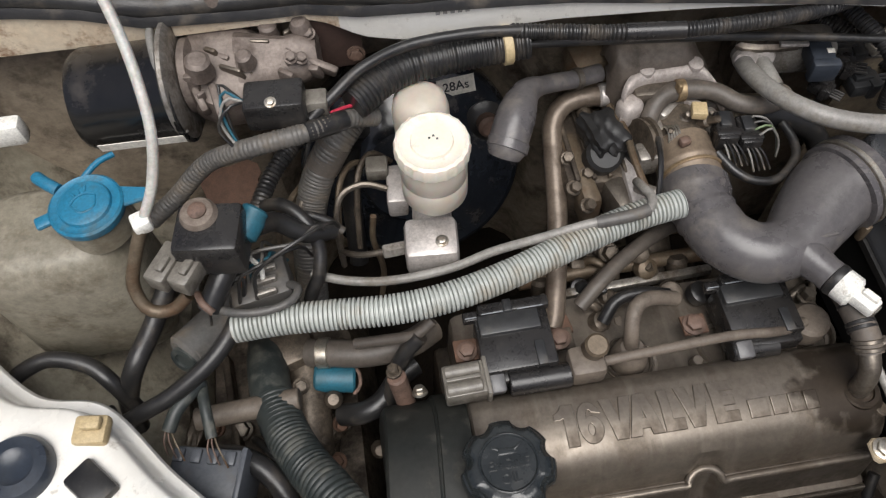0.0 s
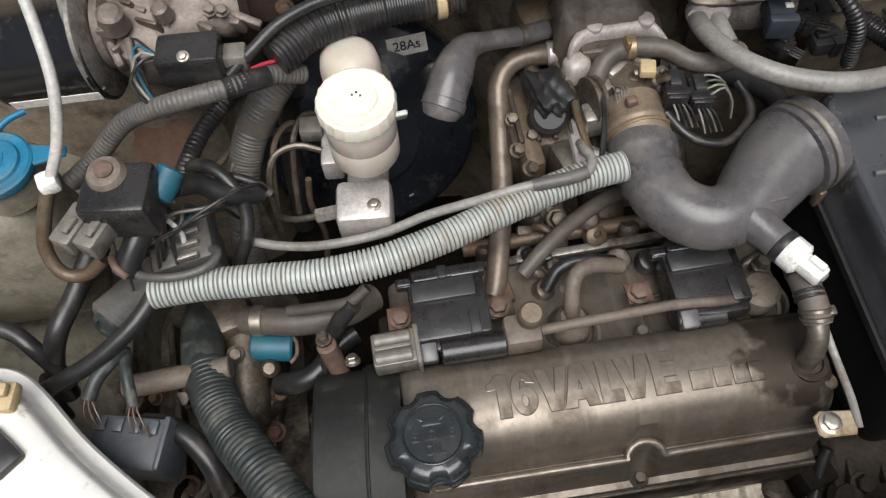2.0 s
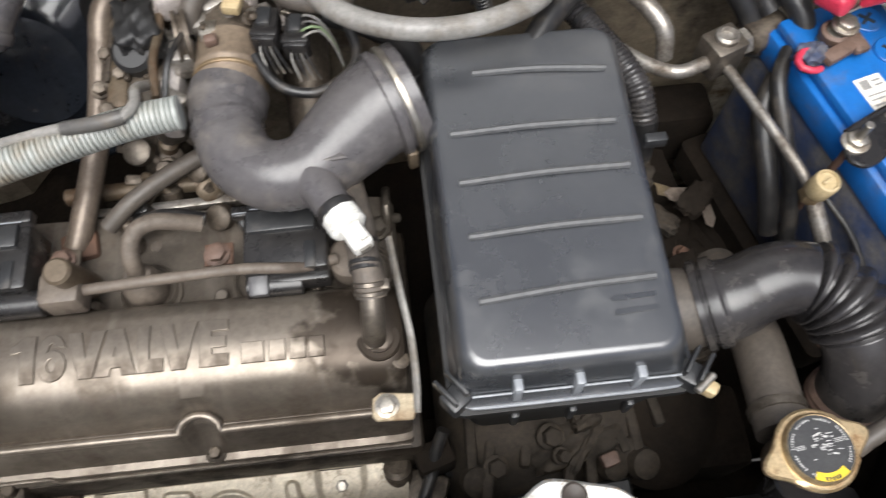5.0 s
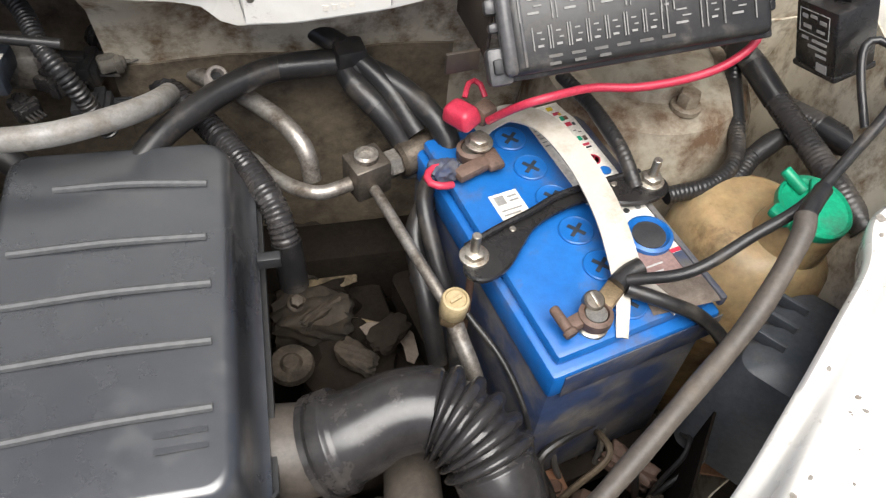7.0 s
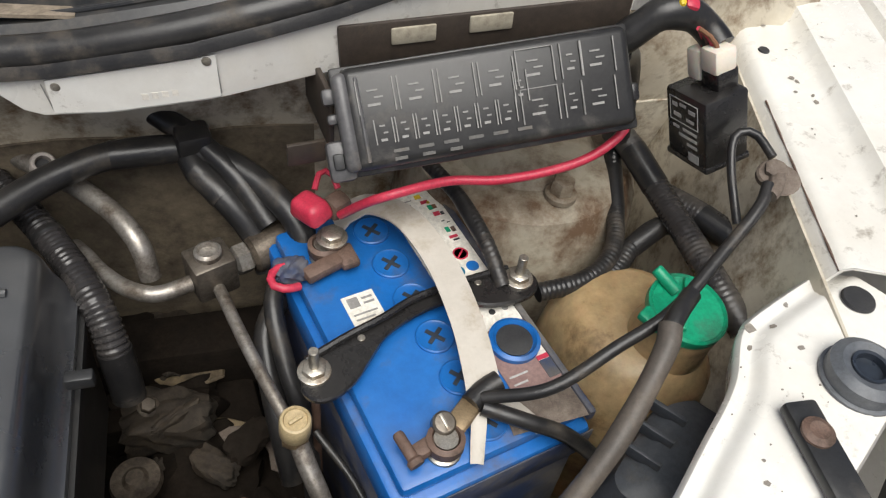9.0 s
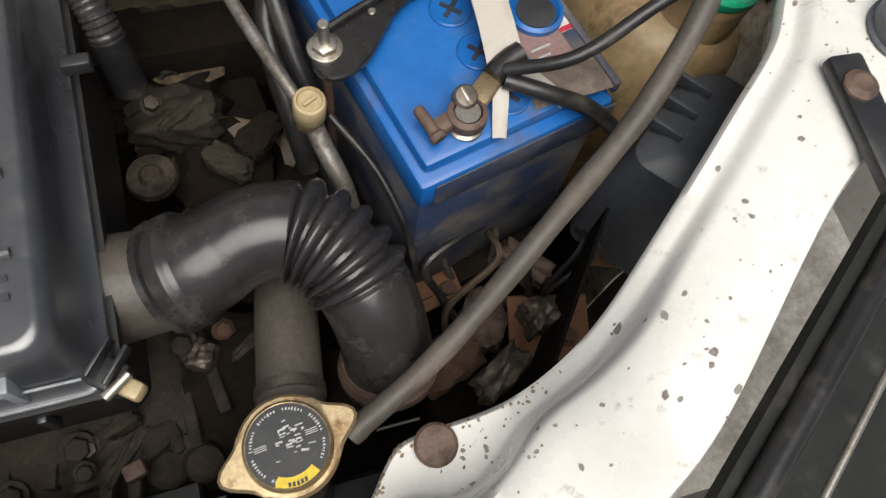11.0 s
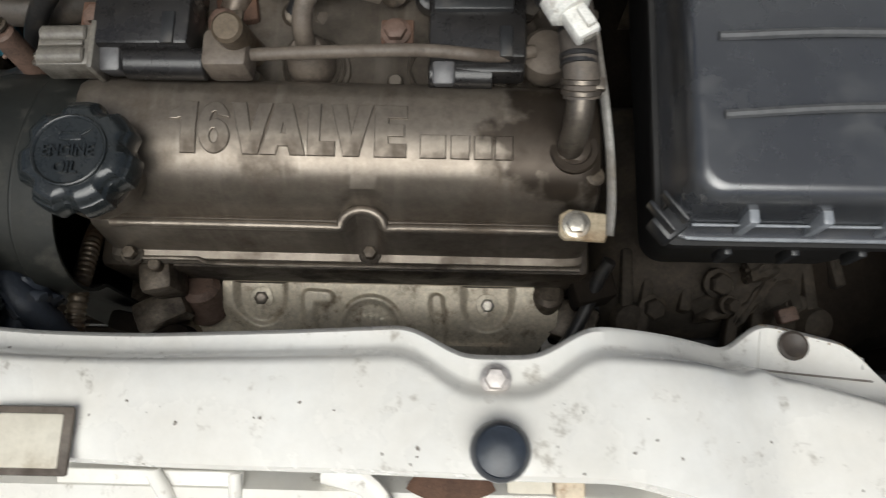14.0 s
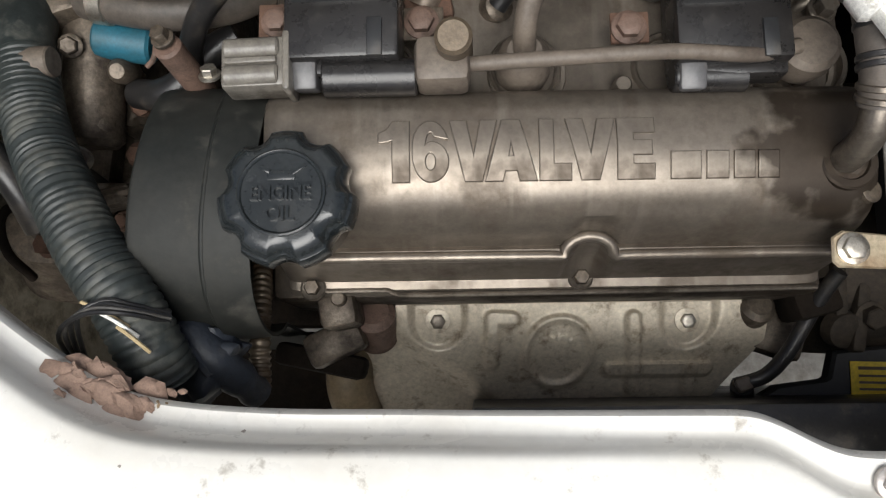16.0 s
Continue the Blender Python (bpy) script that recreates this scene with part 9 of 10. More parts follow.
part("wrap_tail", tube([(0.118, 0.215, 0.765), (0.140, 0.195, 0.775), (0.158, 0.178, 0.765), (0.172, 0.160, 0.740)], lambda u, s: 0.019 - 0.008 * u + 0.0012 * math.sin(300 * s), seg=14), NAVY, b)
part("wrap_fold", tube([(0.126, 0.205, 0.786), (0.140, 0.190, 0.787), (0.150, 0.176, 0.780)], 0.0045, seg=8), NAVY, b)
for i in range(4):
    hose("loose_wire", [(0.062 + 0.004 * i, 0.185 - 0.002 * i, 0.800), (0.070 + 0.005 * i, 0.203 + 0.003 * i, 0.834 + 0.002 * i), (0.092 + 0.004 * i, 0.214 + 0.003 * i, 0.846 - 0.001 * i), (0.118, 0.214 + 0.002 * i, 0.846 - 0.002 * i), (0.136, 0.210 + 0.002 * i, 0.820)], 0.0017, (DARKRUB, LOOM, DARKRUB, DARKRUB)[i], "loose thin dark wire over the taped hose", "wire", seg=8)
for i, (x, y, d) in enumerate(((0.088, 0.222, 0.030), (0.098, 0.216, 0.026), (0.112, 0.206, 0.020))):
    hose("wire_end", [(x, y, 0.842), (x + d * 0.5, y - 0.006, 0.845), (x + d, y - 0.016, 0.838)], 0.0013, (TANPL, WHITEPL, TANPL)[i], "short bare wire end", "wire", seg=7)
rf = random.Random(4)
bm = bmesh.new()
for u, w, n in ((0.0, 0.0055, 5), (0.3, 0.0075, 9), (0.6, 0.0085, 11), (0.9, 0.0080, 9), (1.3, 0.0035, 4)):
    for i in range(n):
        v = u + rf.uniform(-0.16, 0.16)
        x, y = 0.090 + 0.047 * v + rf.gauss(0, 0.003), 0.1775 - 0.016 * min(1.0, v) + 0.006 * max(0.0, v - 1) + rf.gauss(0, 0.0055 if u < 1 else 0.003)
        seat = lying(x, y, 0.001)
        z = seat.translation.z if seat else 0.857
        made = bmesh.ops.create_icosphere(bm, subdivisions=2, radius=1.0)["verts"]
        k, sd = w * rf.uniform(0.5, 1.05), rf.uniform(0, 9)
        for q in made:
            q.co *= k * (1 + 0.22 * math.sin(4 * q.co.x + sd) * math.cos(5 * q.co.y - sd) + 0.10 * math.sin(9 * q.co.z + 7 * q.co.x + sd))
        put(bm, made, Matrix.Translation((x, y, z)) @ Matrix.Rotation(rf.uniform(-0.9, 0.1), 4, "Z") @ Matrix.Diagonal((1.35, 0.9, 0.5, 1)))
tagged(part("crumbled_foam", bm, FOAM), "crumbling pinkish brown sealant along the panel edge", "sealant", kind="stuff")
b = part("lamp_connector", box((0.072, 0.050, 0.05), yaw((-0.066, 0.337, 0.790), -14), 0.004), LAMPGREY)
for i in range(4):
    part("pin_guard", box((0.011, 0.014, 0.014), yaw((-0.090 + 0.0165 * i, 0.3585 - 0.0042 * i, 0.812), -14), 0.002), LAMPGREY, b)
part("side_wall", box((0.006, 0.050, 0.062), yaw((-0.030, 0.3285, 0.792), -14), 0.002), LAMPGREY, b)
tagged(b, "dark plastic headlamp connector block", "connector")
for k, line in enumerate(([(-0.060, 0.418, 0.842), (-0.071, 0.406, 0.846), (-0.084, 0.391, 0.845), (-0.093, 0.376, 0.838)], [(-0.062, 0.420, 0.836), (-0.059, 0.404, 0.842), (-0.056, 0.386, 0.841), (-0.0535, 0.364, 0.832)])):
    b = part("taped_wire", tube(line, 0.0068 - 0.0012 * k, seg=14), HOSEDARK)
    x, y, z = line[-1]
    for i in range(3):
        part("copper_end", tube([(x + 0.002 * (i - 1), y + 0.003, z), (x + 0.005 * (i - 1), y - 0.009, z - 0.002), (x + 0.008 * (i - 1) + 0.004, y - 0.020 - 0.004 * i, z - 0.012)], 0.0009, seg=6), (PINKRUST, PINKRUST, BROWNPIPE)[i], b, "copper-coloured wire end")
    tagged(b, "dark taped wire with bare ends above the headlamp connector", "wire", "taped wires at the headlamp")
b = part("bare_wire_end", tube([(-0.035, 0.464, 0.936), (-0.030, 0.452, 0.938), (-0.022, 0.444, 0.932)], 0.0036, seg=10), PINKRUST)
part("blue_core", tube([(-0.026, 0.462, 0.935), (-0.020, 0.454, 0.936)], 0.003, seg=8), BLUE, b)
tagged(b, "frayed orange and blue cable end by the looped cable", "wire")
b = hose("under_hose", [(-0.060, 0.362, 0.785), (-0.035, 0.352, 0.795), (-0.012, 0.335, 0.795), (0.004, 0.312, 0.785), (0.012, 0.285, 0.765)], 0.011, DARKRUB, "dull black hose under the headlamp wiring", seg=16)
gb = thing("engine_end_bracket", (-0.02, 0.43, 0.33), "oily cast ancillary bracket deep on the engine's end", "bracket")
part("casting", stack([loop(-0.02, 0.43, w, d, 0.04, (lambda zz: lambda x, y: zz)(z)) for z, w, d in ((0.33, 0.2, 0.36), (0.56, 0.22, 0.36), (0.62, 0.18, 0.30))]), CAST, gb)
for k in range(4):
    part("stiffening_rib", box((0.010, 0.24, 0.030), yaw((-0.080 + 0.040 * k, 0.42, 0.628), 6 - 5 * k), 0.004), CAST, gb)
for x, y in ((-0.07, 0.33), (0.02, 0.345), (0.05, 0.43), (-0.075, 0.44)):
    part("bolt", hexbolt(along((x, y, 0.628), (0, -0.3, 1)), 0.010, 0.014), OILALU, gb)
b = part("cross_pipe", rod(0.012, 0.11, along((-0.085, 0.405, 0.78), (1, 0.02, 0.04)), 0.1, 20), DUSTBROWN)
tagged(b, "pale grimy cross pipe", "pipe")

# castings, pipes and brackets, some shade-dark, between the inner wing and the engine's end
dk = thing("steering_gear_bracket", (-0.10, 0.40, 0.60), "bracket castings beside the engine's end, some darkened as if shaded", "bracket")
rd = random.Random(77)
for i in range(26):
    x, y, z = rd.uniform(-0.23, 0.06), rd.uniform(0.27, 0.45), rd.uniform(0.655, 0.70)
    tone = (CAST, DARKBAY, OILALU, CAST, DARKRUB, BROWNPIPE)[i % 6]
    if i % 3 == 0:
        part("casting", lump((x, y, z), (rd.uniform(0.03, 0.08), rd.uniform(0.02, 0.05), rd.uniform(0.02, 0.04)), 1.3 * i, rd.uniform(-70, 70)), tone, dk)
    elif i % 3 == 1:
        d = Vector((rd.uniform(-0.06, 0.06), rd.uniform(-0.05, 0.05), 0))
        q = Vector((x, y, z + 0.02))
        part("pipe", tube([q - d - Vector((0, 0, 0.04)), q - d * 0.5, q + d * 0.3 + Vector((0, 0, 0.01)), q + d - Vector((0, 0, 0.03))], rd.uniform(0.004, 0.009), seg=12), tone, dk)
    else:
        part("bolt", hexbolt(along((x, y, z + 0.012), (rd.uniform(-0.4, 0.4), rd.uniform(-0.8, 0), 1)), rd.uniform(0.006, 0.009), 0.012), (CAST, OILALU, RUST)[i % 3], dk)

# ---- pipes between air cleaner and battery ----
ac = thing("refrigerant_valve_block", (0.93, 0.565, 0.81), "dull aluminium pipe block with a threaded port", "valve block")
am = yaw((0.938, 0.546, 0.853), 22)
part("block", box((0.036, 0.032, 0.038), am, 0.003), OILALU, ac)
part("port", lathe([(0.0105, 0), (0.0112, 0.002), (0.0112, 0.006), (0.0085, 0.008), (0.0075, 0.003)], am @ Matrix.Translation((0, 0, 0.018)), 26), ALU, ac)
part("collar", rod(0.014, 0.016, along((0.956, 0.556, 0.848), (0.92, 0.35, 0)), 0.2, 6), ALU, ac)
part("side_union", rod(0.018, 0.04, along((0.970, 0.562, 0.848), (0.92, 0.35, 0.05)), 0.2, 22), CAST, ac)
AL = "bare aluminium refrigerant pipe"
hose("refrigerant_pipe", [(0.82, 0.62, 0.82), (0.835, 0.59, 0.838), (0.850, 0.565, 0.843), (0.872, 0.540, 0.848), (0.895, 0.530, 0.849), (0.922, 0.537, 0.850)], 0.0070, ALU, AL, "pipe", seg=14)
hose("refrigerant_pipe", [(0.940, 0.540, 0.845), (0.946, 0.520, 0.847), (0.962, 0.465, 0.848), (0.979, 0.418, 0.842), (0.988, 0.398, 0.834)], 0.0052, ALU, AL, "pipe", seg=14)
hose("refrigerant_pipe", [(0.992, 0.388, 0.825), (0.996, 0.375, 0.815), (1.005, 0.352, 0.79), (1.01, 0.33, 0.74)], 0.0075, ALU, AL, "pipe", seg=14)
hose("refrigerant_pipe", [(0.735, 0.726, 0.886), (0.765, 0.694, 0.885), (0.795, 0.664, 0.884), (0.823, 0.642, 0.882), (0.845, 0.621, 0.881), (0.868, 0.594, 0.878), (0.884, 0.568, 0.868), (0.888, 0.556, 0.84)], 0.0088, ALU, AL, "pipe", seg=16)
jn = tagged(part("pipe_joint", lathe([(0.0085, 0), (0.0105, 0.001), (0.0105, 0.020), (0.0090, 0.022), (0.0065, 0.0215), (0.0060, 0.012)], along((0.806, 0.656, 0.880), (0.3, -0.5, 0.9)), 26), PALECAST), "round pale pipe joint with a dark open port", "pipe joint")
part("port_hole", rod(0.006, 0.002, along((0.8095, 0.6500, 0.891), (0.3, -0.5, 0.9)), 0.2, 16), INK, jn)
val = thing("charging_valve", (0.990, 0.392, 0.81), "tan capped charging valve on a pipe", "valve")
vm = along((0.989, 0.394, 0.824), (0.05, -0.1, 1)) @ Matrix.Diagonal((0.70, 0.70, 0.80, 1))
part("hex_base", rod(0.016, 0.018, vm, 0.15, 6), BRASS, val)
part("cap", lathe([(0.0155, 0), (0.017, 0.002), (0.017, 0.024), (0.0155, 0.027), (0.013, 0.0275), (0.012, 0.025), (0.005, 0.024)], vm @ Matrix.Translation((0, 0, 0.018)), 30), TANPL, val, "tan plastic cap")
part("cap_bar", box((0.016, 0.004, 0.004), vm @ Matrix.Translation((0, 0, 0.044)), 0.001), TANPL, val)
bh = hose("black_hose", [(0.74, 0.53, 0.895), (0.765, 0.560, 0.905), (0.788, 0.583, 0.908), (0.825, 0.613, 0.910), (0.868, 0.632, 0.912), (0.92, 0.637, 0.910), (0.955, 0.625, 0.905), (0.985, 0.602, 0.895), (1.012, 0.566, 0.88), (1.02, 0.54, 0.85)], 0.0118, DARKRUB, "dusty black hose arching to the battery", seg=18)
part("tape_band", tube([(0.868, 0.632, 0.912), (0.92, 0.637, 0.91)], 0.0125, seg=18), DARKRUB, bh)
bh = hose("black_hose", [(0.86, 0.70, 0.94), (0.89, 0.68, 0.93), (0.93, 0.645, 0.92), (0.965, 0.61, 0.90), (0.99, 0.575, 0.87)], 0.010, DARKRUB, "black hose beside the pipe block", seg=16)
part("tape_band", tube([(0.89, 0.68, 0.93), (0.93, 0.645, 0.92)], 0.0107, seg=18), DARKRUB, bh)
bh = hose("black_hose", [(0.925, 0.655, 0.915), (0.935, 0.62, 0.90), (0.955, 0.598, 0.885), (0.975, 0.578, 0.86), (0.985, 0.56, 0.83)], 0.012, DARKRUB, "dusty black hose into the pipe union", seg=16)
part("tape_band", tube([(0.935, 0.62, 0.9), (0.955, 0.598, 0.885)], 0.0127, seg=18), DARKRUB, bh)
tie = part("hose_tie", box((0.030, 0.028, 0.030), yaw((0.935, 0.637, 0.915), 10), 0.006), DARKRUB)
tagged(tie, "black rubber tie holding two hoses", "tie")
b = tagged(part("ringed_loom", ribbed_hose([(0.690, 0.742, 0.885), (0.715, 0.720, 0.880), (0.752, 0.676, 0.873), (0.783, 0.636, 0.867), (0.811, 0.594, 0.862), (0.833, 0.556, 0.858), (0.850, 0.522, 0.850), (0.858, 0.498, 0.825), (0.860, 0.485, 0.78)], 0.0130, 0.0048, 0.0012, 18), SNORKEL), "grey ringed loom behind the air cleaner", "wiring loom")
part("loom_tape", tube([(0.858, 0.498, 0.825), (0.8595, 0.490, 0.800), (0.860, 0.485, 0.775)], 0.0138, seg=16), DARKRUB, b)
part("loom_tie", lathe([(0.0132, -0.003), (0.0142, -0.002), (0.0142, 0.002), (0.0132, 0.003)], along((0.811, 0.594, 0.862), (0.5, -0.8, -0.1)), 24), DARKRUB, b)
hose("side_cable", [(1.000, 0.535, 0.86), (0.985, 0.505, 0.85), (0.990, 0.46, 0.82), (1.0, 0.42, 0.78), (1.0, 0.37, 0.72)], 0.008, DARKRUB, "black cable down the battery's side", "cable")
hose("side_cable", [(0.992, 0.52, 0.84), (0.975, 0.49, 0.82), (0.978, 0.44, 0.79), (0.985, 0.40, 0.74)], 0.010, DARKRUB, "black cable down the battery's side", "cable")
hose("side_cable", [(1.005, 0.40, 0.82), (1.03, 0.36, 0.80), (1.045, 0.32, 0.77), (1.05, 0.29, 0.72)], 0.003, DARKRUB, "thin wire under the battery", "cable")
hose("deep_hose", [(0.86, 0.36, 0.62), (0.90, 0.35, 0.63), (0.94, 0.37, 0.62), (0.98, 0.36, 0.60)], 0.008, DARKRUB, "dark hose deep in the engine bay", seg=12)
b = part("mount_disc", lathe([(0.022, 0), (0.024, 0.004), (0.022, 0.010), (0.012, 0.010), (0.008, 0.014)], Matrix.Translation((0.845, 0.462, 0.66)), 28), CAST)
tagged(b, "dirty round mount bolt deep beside the air cleaner", "mount")
b = part("torn_tape", plate([(0, 0), (0.05, 0.008), (0.07, -0.01), (0.075, -0.045), (0.066, -0.062), (0.055, -0.058), (0.052, -0.034), (0.040, -0.016), (0.031, -0.022), (0.022, -0.017), (0.008, -0.026), (-0.006, -0.022), (-0.014, -0.010)], 0.002, yaw((0.930, 0.505, 0.660), -4) @ Matrix.Rotation(0.35, 4, "Y") @ Matrix.Diagonal((0.75, 0.75, 1, 1)), 0.0006), CORRODED)
tagged(b, "torn grey-brown scrap on the gearbox", "foil scrap")
for x, y, z, sx, sy, sz, r, mt in ((1.07, 0.235, 0.63, 0.07, 0.05, 0.03, 20, RUST), (1.12, 0.27, 0.60, 0.05, 0.07, 0.04, -25, PINKRUST), (1.16, 0.30, 0.66, 0.03, 0.06, 0.03, 40, PINKRUST), (1.10, 0.20, 0.70, 0.06, 0.03, 0.03, 30, CAST), (1.14, 0.235, 0.72, 0.03, 0.03, 0.04, 10, CAST)):
    tagged(part("lamp_bracket", lump((x, y, z), (sx * 0.9, sy * 0.9, sz), 50 * x, r), mt), "rusty bracket below the headlamp", "bracket", "brackets below the headlamp")
for pts, z, tone in ((((0.850, 0.508), (0.950, 0.488), (0.958, 0.528), (0.915, 0.548), (0.850, 0.552)), 0.598, OLIVE), (((0.842, 0.585), (0.925, 0.572), (0.930, 0.612), (0.850, 0.650)), 0.618, OLIVE)):
    tagged(part("mount_plate_deep", plate(smoothed(list(pts), 1), 0.006, Matrix.Translation((0, 0, z)) @ Matrix.Rotation(0.02, 4, "X"), 0.002), tone), "olive brown mounting plate deep in the engine bay", "plate", "mounting plates deep in the bay")
for (x, y, z), (w, l), a in (((1.250, 0.296, 0.662), (0.060, 0.040), -18), ((1.165, 0.236, 0.655), (0.075, 0.060), -12), ((1.075, 0.300, 0.640), (0.05, 0.03), 10)):
    b = part("headlamp_stay", box((w, l, 0.005), yaw((x, y, z), a) @ Matrix.Rotation(0.15, 4, "X"), 0.0015), ORANGE)
    part("stay_flange", box((w, 0.004, 0.022), yaw((x, y, z), a) @ Matrix.Translation((0, l / 2, -0.008)), 0.0012), RUST, b)
    part("stay_bolt", hexbolt(yaw((x, y, z), a) @ Matrix.Translation((w * 0.22, -l * 0.15, 0.002)), 0.007, 0.008), RUST, b)
    tagged(b, "orange rusty stay plate below the headlamp", "bracket", "rusty stays below the headlamp")
gear = thing("gearbox_casing", (0.76, 0.30, 0.45), "oily cast gearbox below the air cleaner, darkened as if shaded", "gearbox")
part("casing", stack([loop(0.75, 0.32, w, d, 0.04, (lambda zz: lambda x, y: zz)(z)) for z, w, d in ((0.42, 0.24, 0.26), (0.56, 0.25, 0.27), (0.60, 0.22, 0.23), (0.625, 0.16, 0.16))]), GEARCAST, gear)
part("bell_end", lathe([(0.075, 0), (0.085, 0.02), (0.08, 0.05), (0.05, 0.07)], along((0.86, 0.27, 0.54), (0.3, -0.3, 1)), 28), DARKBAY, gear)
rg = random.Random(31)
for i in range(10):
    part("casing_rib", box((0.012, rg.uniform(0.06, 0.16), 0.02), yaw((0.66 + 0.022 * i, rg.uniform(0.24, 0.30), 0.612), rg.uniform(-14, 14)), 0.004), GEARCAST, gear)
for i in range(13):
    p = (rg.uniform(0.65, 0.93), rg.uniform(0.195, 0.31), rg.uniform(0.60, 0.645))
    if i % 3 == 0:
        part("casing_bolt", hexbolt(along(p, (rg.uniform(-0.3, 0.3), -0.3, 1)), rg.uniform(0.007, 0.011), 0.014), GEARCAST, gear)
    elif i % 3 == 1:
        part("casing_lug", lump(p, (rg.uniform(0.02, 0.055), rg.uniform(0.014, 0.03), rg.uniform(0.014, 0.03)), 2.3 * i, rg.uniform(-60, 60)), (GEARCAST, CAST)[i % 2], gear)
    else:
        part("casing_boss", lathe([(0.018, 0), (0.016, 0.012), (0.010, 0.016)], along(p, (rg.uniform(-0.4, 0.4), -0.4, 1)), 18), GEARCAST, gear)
for i in range(7):
    x, y, z = rg.uniform(0.84, 0.98), rg.uniform(0.36, 0.52), rg.uniform(0.62, 0.69)
    part("selector_part", lump((x, y, z - 0.01), (rg.uniform(0.02, 0.06), rg.uniform(0.015, 0.04), rg.uniform(0.015, 0.03)), 7.0 * i, rg.uniform(-60, 60)), (DARKBAY, GEARCAST)[i % 2], gear)
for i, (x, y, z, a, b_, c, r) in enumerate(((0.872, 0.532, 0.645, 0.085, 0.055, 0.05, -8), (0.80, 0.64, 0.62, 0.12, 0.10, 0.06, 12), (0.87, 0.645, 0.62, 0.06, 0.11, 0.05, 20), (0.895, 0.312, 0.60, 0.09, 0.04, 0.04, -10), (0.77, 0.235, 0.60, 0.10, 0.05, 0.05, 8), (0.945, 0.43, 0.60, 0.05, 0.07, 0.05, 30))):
    part("mount_casting", lump((x, y, z), (a, b_, c), 3.1 * i, r), (GEARCAST, DARKBAY)[i % 2], gear, "oily brown mount casting, darkened as if shaded")
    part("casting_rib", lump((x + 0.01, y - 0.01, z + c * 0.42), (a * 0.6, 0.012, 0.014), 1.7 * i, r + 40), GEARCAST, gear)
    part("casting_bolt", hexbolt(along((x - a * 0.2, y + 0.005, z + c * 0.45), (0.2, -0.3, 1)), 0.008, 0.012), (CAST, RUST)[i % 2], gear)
for i in range(9):
    x, y = rg.uniform(1.05, 1.19), rg.uniform(0.22, 0.33)
    tagged(part("lamp_loom_wire", tube([(x, y, 0.62), (x + rg.uniform(-0.02, 0.02), y + 0.012, 0.68), (x + rg.uniform(-0.03, 0.05), y + 0.03, 0.72), (x + rg.uniform(0.0, 0.07), y + 0.055, 0.715), (x + 0.06, y + 0.08, 0.66)], rg.uniform(0.0022, 0.0045), seg=8), (DARKRUB, DARKRUB, LOOM, BROWNPIPE)[i % 4]), "dark wire hanging below the headlamp", "wire", "wires below the headlamp")
b = part("bracket_piece", box((0.018, 0.014, 0.014), yaw((0.795, 0.205, 0.66), 15), 0.003), PINKRUST)
tagged(b, "small brown bracket below the air cleaner", "bracket")
plate_ = tagged(part("identity_plate", sheet([[Vector((x, cowl_y(x) - 0.0012, pick(BOT, x) + 0.004 + u * (pick(TOP, x) - pick(BOT, x) - 0.009))) for u in (0, 0.5, 1)] for x in [0.850 + 0.0115 * i for i in range(11)]], 0.0008), PAINT), "white painted identity plate riveted to the cowl", "plate")
# thin grey lines paint the shadow along the plate's two ends
part("edge_shadow", tube([(0.9655, cowl_y(0.9655) - 0.001, 1.008), (0.965, cowl_y(0.965) - 0.001, 1.026), (0.964, cowl_y(0.964) - 0.001, 1.040)], 0.0005, seg=6), MIDTONE, plate_, "grey line painted as the plate edge's shadow")
part("edge_shadow", tube([(0.850, cowl_y(0.85) - 0.001, 0.992), (0.8485, cowl_y(0.85) - 0.001, 1.004), (0.847, cowl_y(0.85) - 0.001, 1.016)], 0.0005, seg=6), MIDTONE, plate_, "grey line painted as the plate edge's shadow")
for x, z in ((0.9585, 1.036), (0.856, 1.014)):
    part("rivet", lathe([(0.0036, 0), (0.0032, 0.0012), (0.0015, 0.0016)], along((x, cowl_y(x) - 0.0012, z), (0, -1, 0)), 16), STEEL, plate_)
part("stamped_bars", bars([(0.006 + 0.007 * i, -0.004 + 0.0012 * i, 0.0045, 0.005) for i in range(7)], frame_of((0.905, cowl_y(0.905) - 0.0022, 1.010), (1, -0.09, 0.0)) @ Matrix.Rotation(radians(90), 4, "X"), 0.0004), LABEL, plate_)
part("stamped_bars", bars([(-0.03 + 0.007 * i, 0.005, 0.004, 0.005) for i in range(5)], frame_of((0.25, 0.655, 1.045), (1, -0.03, 0)) @ Matrix.Rotation(radians(90), 4, "X"), 0.0005), MIDTONE, plate_)

# ---- small fittings round the intake side ----
rq = random.Random(21)
TONES = (CAST, BROWNPIPE, OILALU, DUSTBROWN, CAST, ALU, DARKRUB)
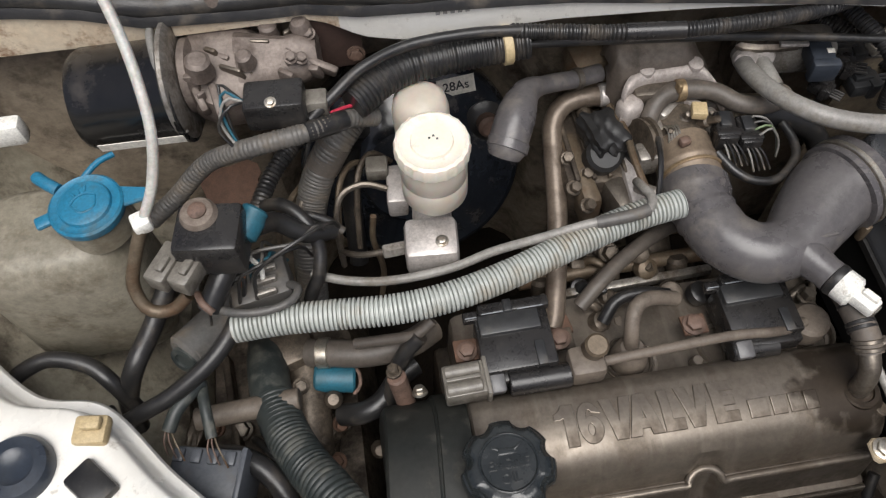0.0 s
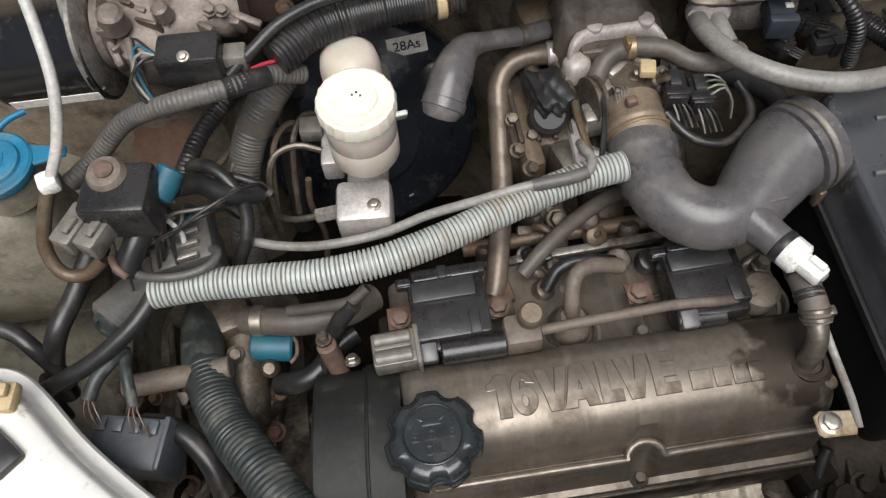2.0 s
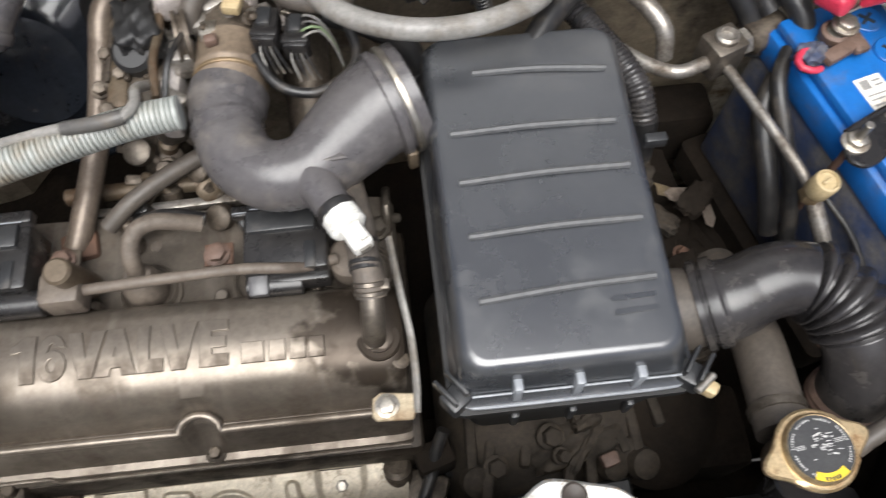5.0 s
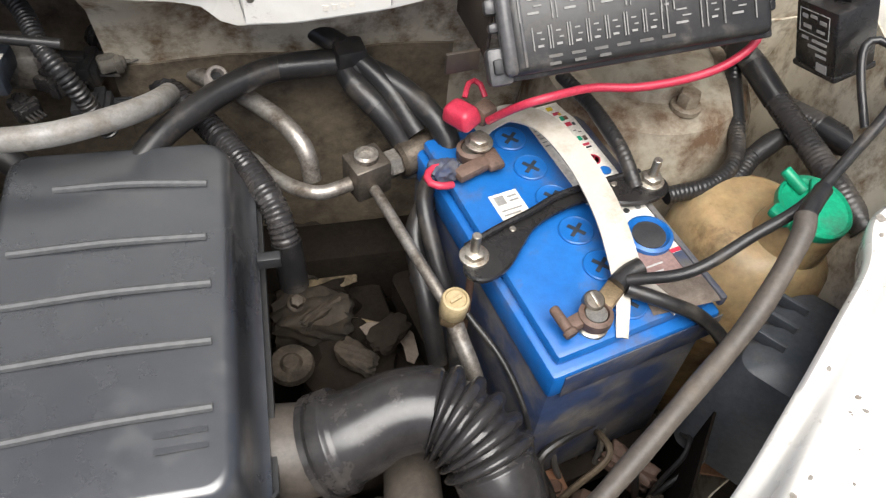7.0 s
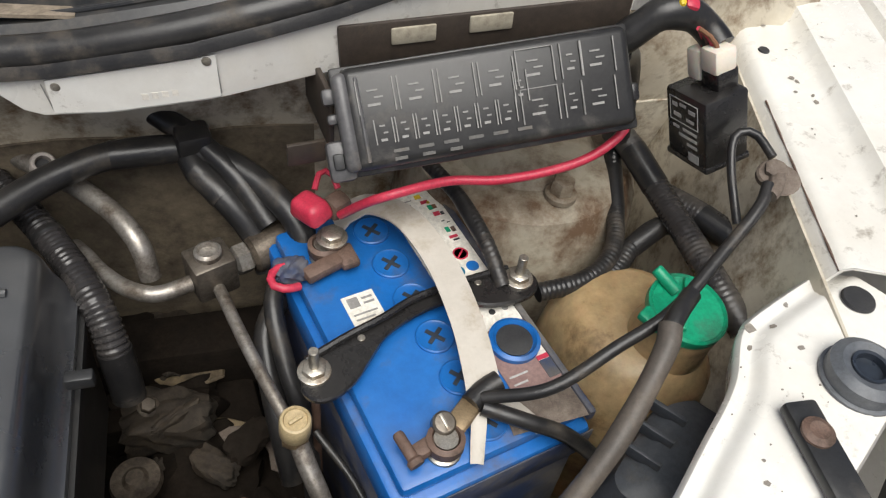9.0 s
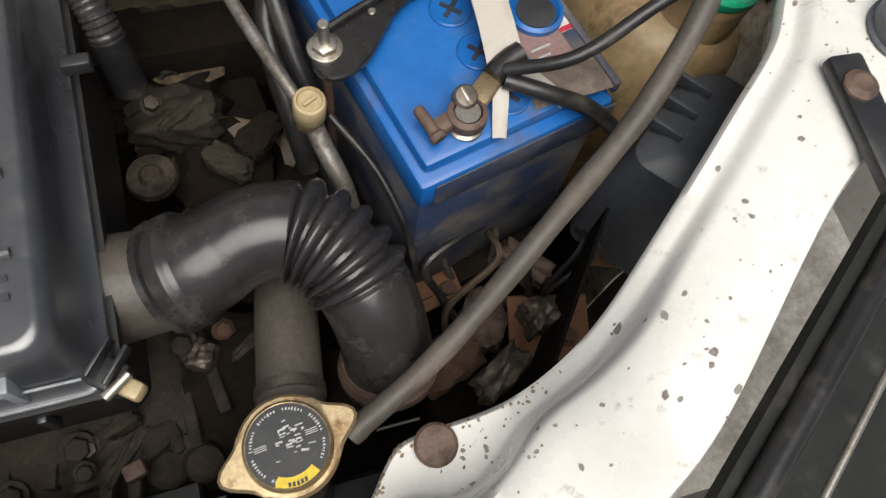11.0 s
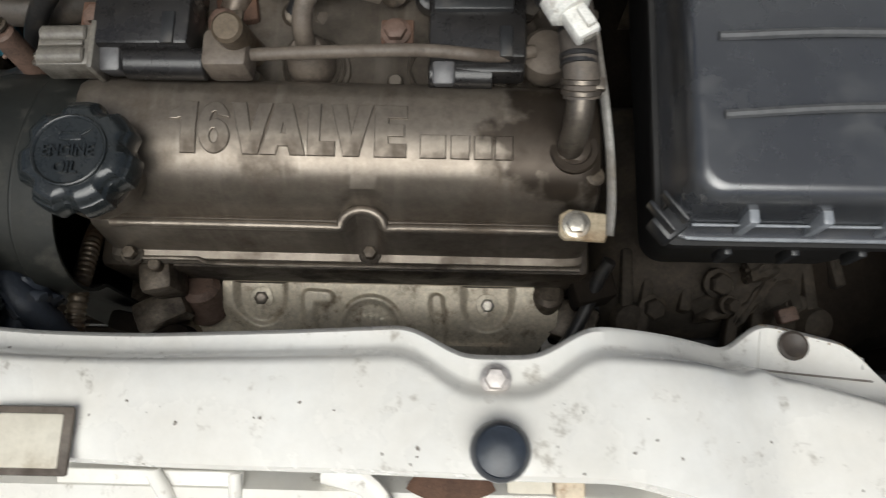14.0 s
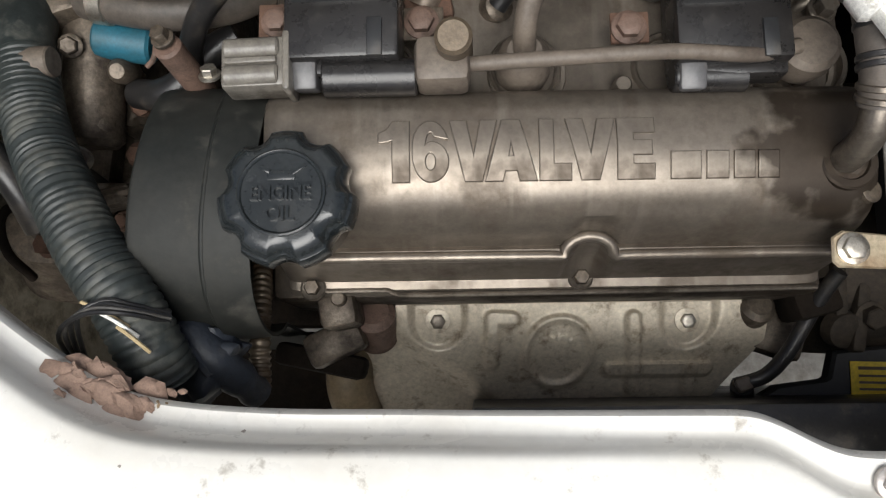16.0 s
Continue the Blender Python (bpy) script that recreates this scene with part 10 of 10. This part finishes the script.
for i in range(46):
    x, y = rq.uniform(0.345, 0.60), rq.uniform(0.425, 0.56)
    if 0.44 < x < 0.60 and y > 0.47:
        y = rq.uniform(0.42, 0.46)
    z = 0.765 + 0.10 * (y - 0.42) + rq.uniform(0.0, 0.022)
    p, tone = (x, y, z), TONES[i % 7]
    kind = i % 4
    tilt = (rq.uniform(-0.5, 0.5), rq.uniform(-0.8, 0.2), 1)
    if kind == 0:
        part("fitting_nut", hexbolt(along(p, tilt), rq.uniform(0.005, 0.010), rq.uniform(0.010, 0.022)), tone, engine)
    elif kind == 1:
        part("fitting_block", box((rq.uniform(0.010, 0.028), rq.uniform(0.008, 0.022), rq.uniform(0.010, 0.022)), frame_of(p, (1, rq.uniform(-0.6, 0.6), rq.uniform(-0.3, 0.3)), tilt), 0.003), tone, engine)
    elif kind == 2:
        d = Vector((rq.uniform(-0.04, 0.04), rq.uniform(-0.03, 0.03), rq.uniform(-0.01, 0.012)))
        q = Vector(p)
        part("fitting_pipe", tube([q - d, q - d * 0.3 + Vector((0, 0, 0.008)), q + d * 0.4 + Vector((0, 0, 0.006)), q + d + Vector((0, 0, -0.02))], rq.uniform(0.003, 0.006), seg=10), tone, engine)
    else:
        r = rq.uniform(0.008, 0.014)
        part("fitting_cap", lathe([(r, 0), (r * 1.05, 0.004), (r, 0.012), (r * 0.6, 0.015)], along(p, tilt), 18), tone, engine)
hose("fuel_hose", [(0.335, 0.452, 0.80), (0.360, 0.470, 0.812), (0.394, 0.494, 0.815), (0.430, 0.514, 0.815), (0.465, 0.530, 0.81)], 0.0085, HOSEBROWN, "brown perished rubber fuel hose", seg=14)
hose("fuel_hose", [(0.355, 0.43, 0.80), (0.372, 0.445, 0.815), (0.40, 0.448, 0.818), (0.43, 0.445, 0.81)], 0.007, DARKRUB, "black rubber hose beside the coil", seg=12)
for x, y in ((0.348, 0.56), (0.352, 0.60), (0.356, 0.535), (0.366, 0.575)):
    part("manifold_stud", hexbolt(along((x, y, 0.868), (0.3 - 8 * (y - 0.55), -0.4, 1)), 0.0065, 0.011), CAST, engine)
part("manifold_ear", box((0.022, 0.10, 0.05), yaw((0.362, 0.585, 0.848), 4), 0.008), BROWNPIPE, engine)
part("manifold_ear", box((0.03, 0.05, 0.05), yaw((0.40, 0.545, 0.845), 14), 0.010), OILALU, engine)
part("manifold_ear", box((0.02, 0.12, 0.035), yaw((0.415, 0.575, 0.858), -4), 0.006), WHITEALU, engine, "pale scraped bracket edge")

# ---- thin wiring round the relay block ----
WIRES = (DARKRUB, LOOM, DARKRUB, WHITEPL, DARKRUB, ORANGE, LOOM, TEAL)
for i in range(14):
    x0, y0 = rq.uniform(-0.05, 0.02), rq.uniform(0.46, 0.49)
    x1, y1 = x0 + rq.uniform(-0.02, 0.08), y0 + rq.uniform(0.02, 0.08)
    zz = rq.uniform(0.90, 0.945)
    tagged(part("thin_wire", tube([(x0, y0, zz - 0.03), (x0 + 0.008, y0 + 0.012, zz), ((x0 + x1) / 2 + rq.uniform(-0.02, 0.02), (y0 + y1) / 2, zz + rq.uniform(0, 0.02)), (x1, y1, zz), (x1 + 0.006, y1 + 0.02, zz - 0.05)], rq.uniform(0.0014, 0.0028), seg=7), WIRES[i % 8]), "thin loose wire round the relay block", "wire", "wires round the relay block")
for i in range(5):
    x = 0.02 + 0.022 * i
    tagged(part("thin_pipe", tube([(x, 0.53 + 0.01 * i, 0.80), (x + 0.006, 0.55 + 0.012 * i, 0.85), (x + 0.014, 0.575 + 0.012 * i, 0.875), (x + 0.03, 0.60 + 0.01 * i, 0.88), (x + 0.05, 0.64, 0.86)], 0.0035, seg=8), (BROWNPIPE, OILALU, LOOM, BROWNPIPE, CAST)[i]), "thin stained pipe beside the master cylinder", "pipe", "pipes beside the master cylinder")
for x, y, z, r, h, mt in ((0.052, 0.425, 0.72, 0.010, 0.03, CAST), (0.075, 0.41, 0.70, 0.008, 0.03, PINKRUST), (0.094, 0.37, 0.69, 0.009, 0.04, CAST), (-0.055, 0.375, 0.73, 0.008, 0.02, CAST)):
    part("pump_boss", lathe([(r, 0), (r * 1.1, h * 0.3), (r, h * 0.8), (r * 0.6, h)], along((x, y, z), (0.1, -0.4, 1)), 18), mt, pump)

# ---- parts under the shield's ends and below the radiator panel, some shade-dark ----
for x, y, z, sx, sy, sz, r, mt in ((0.215, 0.20, 0.66, 0.05, 0.03, 0.03, 25, CAST), (0.20, 0.185, 0.645, 0.08, 0.02, 0.03, -12, DARKBAY), (0.225, 0.225, 0.69, 0.03, 0.03, 0.05, 10, CAST), (0.60, 0.205, 0.60, 0.06, 0.04, 0.03, -20, CAST), (0.62, 0.23, 0.64, 0.04, 0.03, 0.05, 15, DARKBAY)):
    part("manifold_bracket", box((sx, sy, sz), yaw((x, y, z), r), 0.006), mt, engine)
part("stud", rod(0.006, 0.03, Matrix.Translation((0.228, 0.232, 0.695)), 0.2, 12), CAST, engine)
b = thing("lower_coolant_hose", (0.60, 0.19, 0.64), "thin dark hose hanging past the heat shield's end", "hose")
part("hose_body", tube([(0.632, 0.250, 0.68), (0.622, 0.232, 0.665), (0.614, 0.210, 0.648), (0.600, 0.184, 0.638), (0.584, 0.166, 0.628), (0.560, 0.158, 0.622)], 0.0065, seg=14), DARKRUB, b)
part("clip", box((0.014, 0.012, 0.014), yaw((0.566, 0.159, 0.624), 20), 0.003), DUSTBROWN, b)
part("lower_tail", tube([(0.566, 0.158, 0.622), (0.572, 0.142, 0.60), (0.575, 0.125, 0.56)], 0.010, seg=12), SHROUD, b)
rp = lying(0.172, 0.102, 0.0003)
if rp:
    b = part("rust_scar", plate(smoothed([(-0.016, 0.004), (-0.008, 0.009), (0.004, 0.006), (0.014, 0.008), (0.016, -0.003), (0.006, -0.008), (-0.004, -0.006), (-0.014, -0.009)], 1), 0.0004, rp, 0), RUST, front, "brown rust scar in the paint")
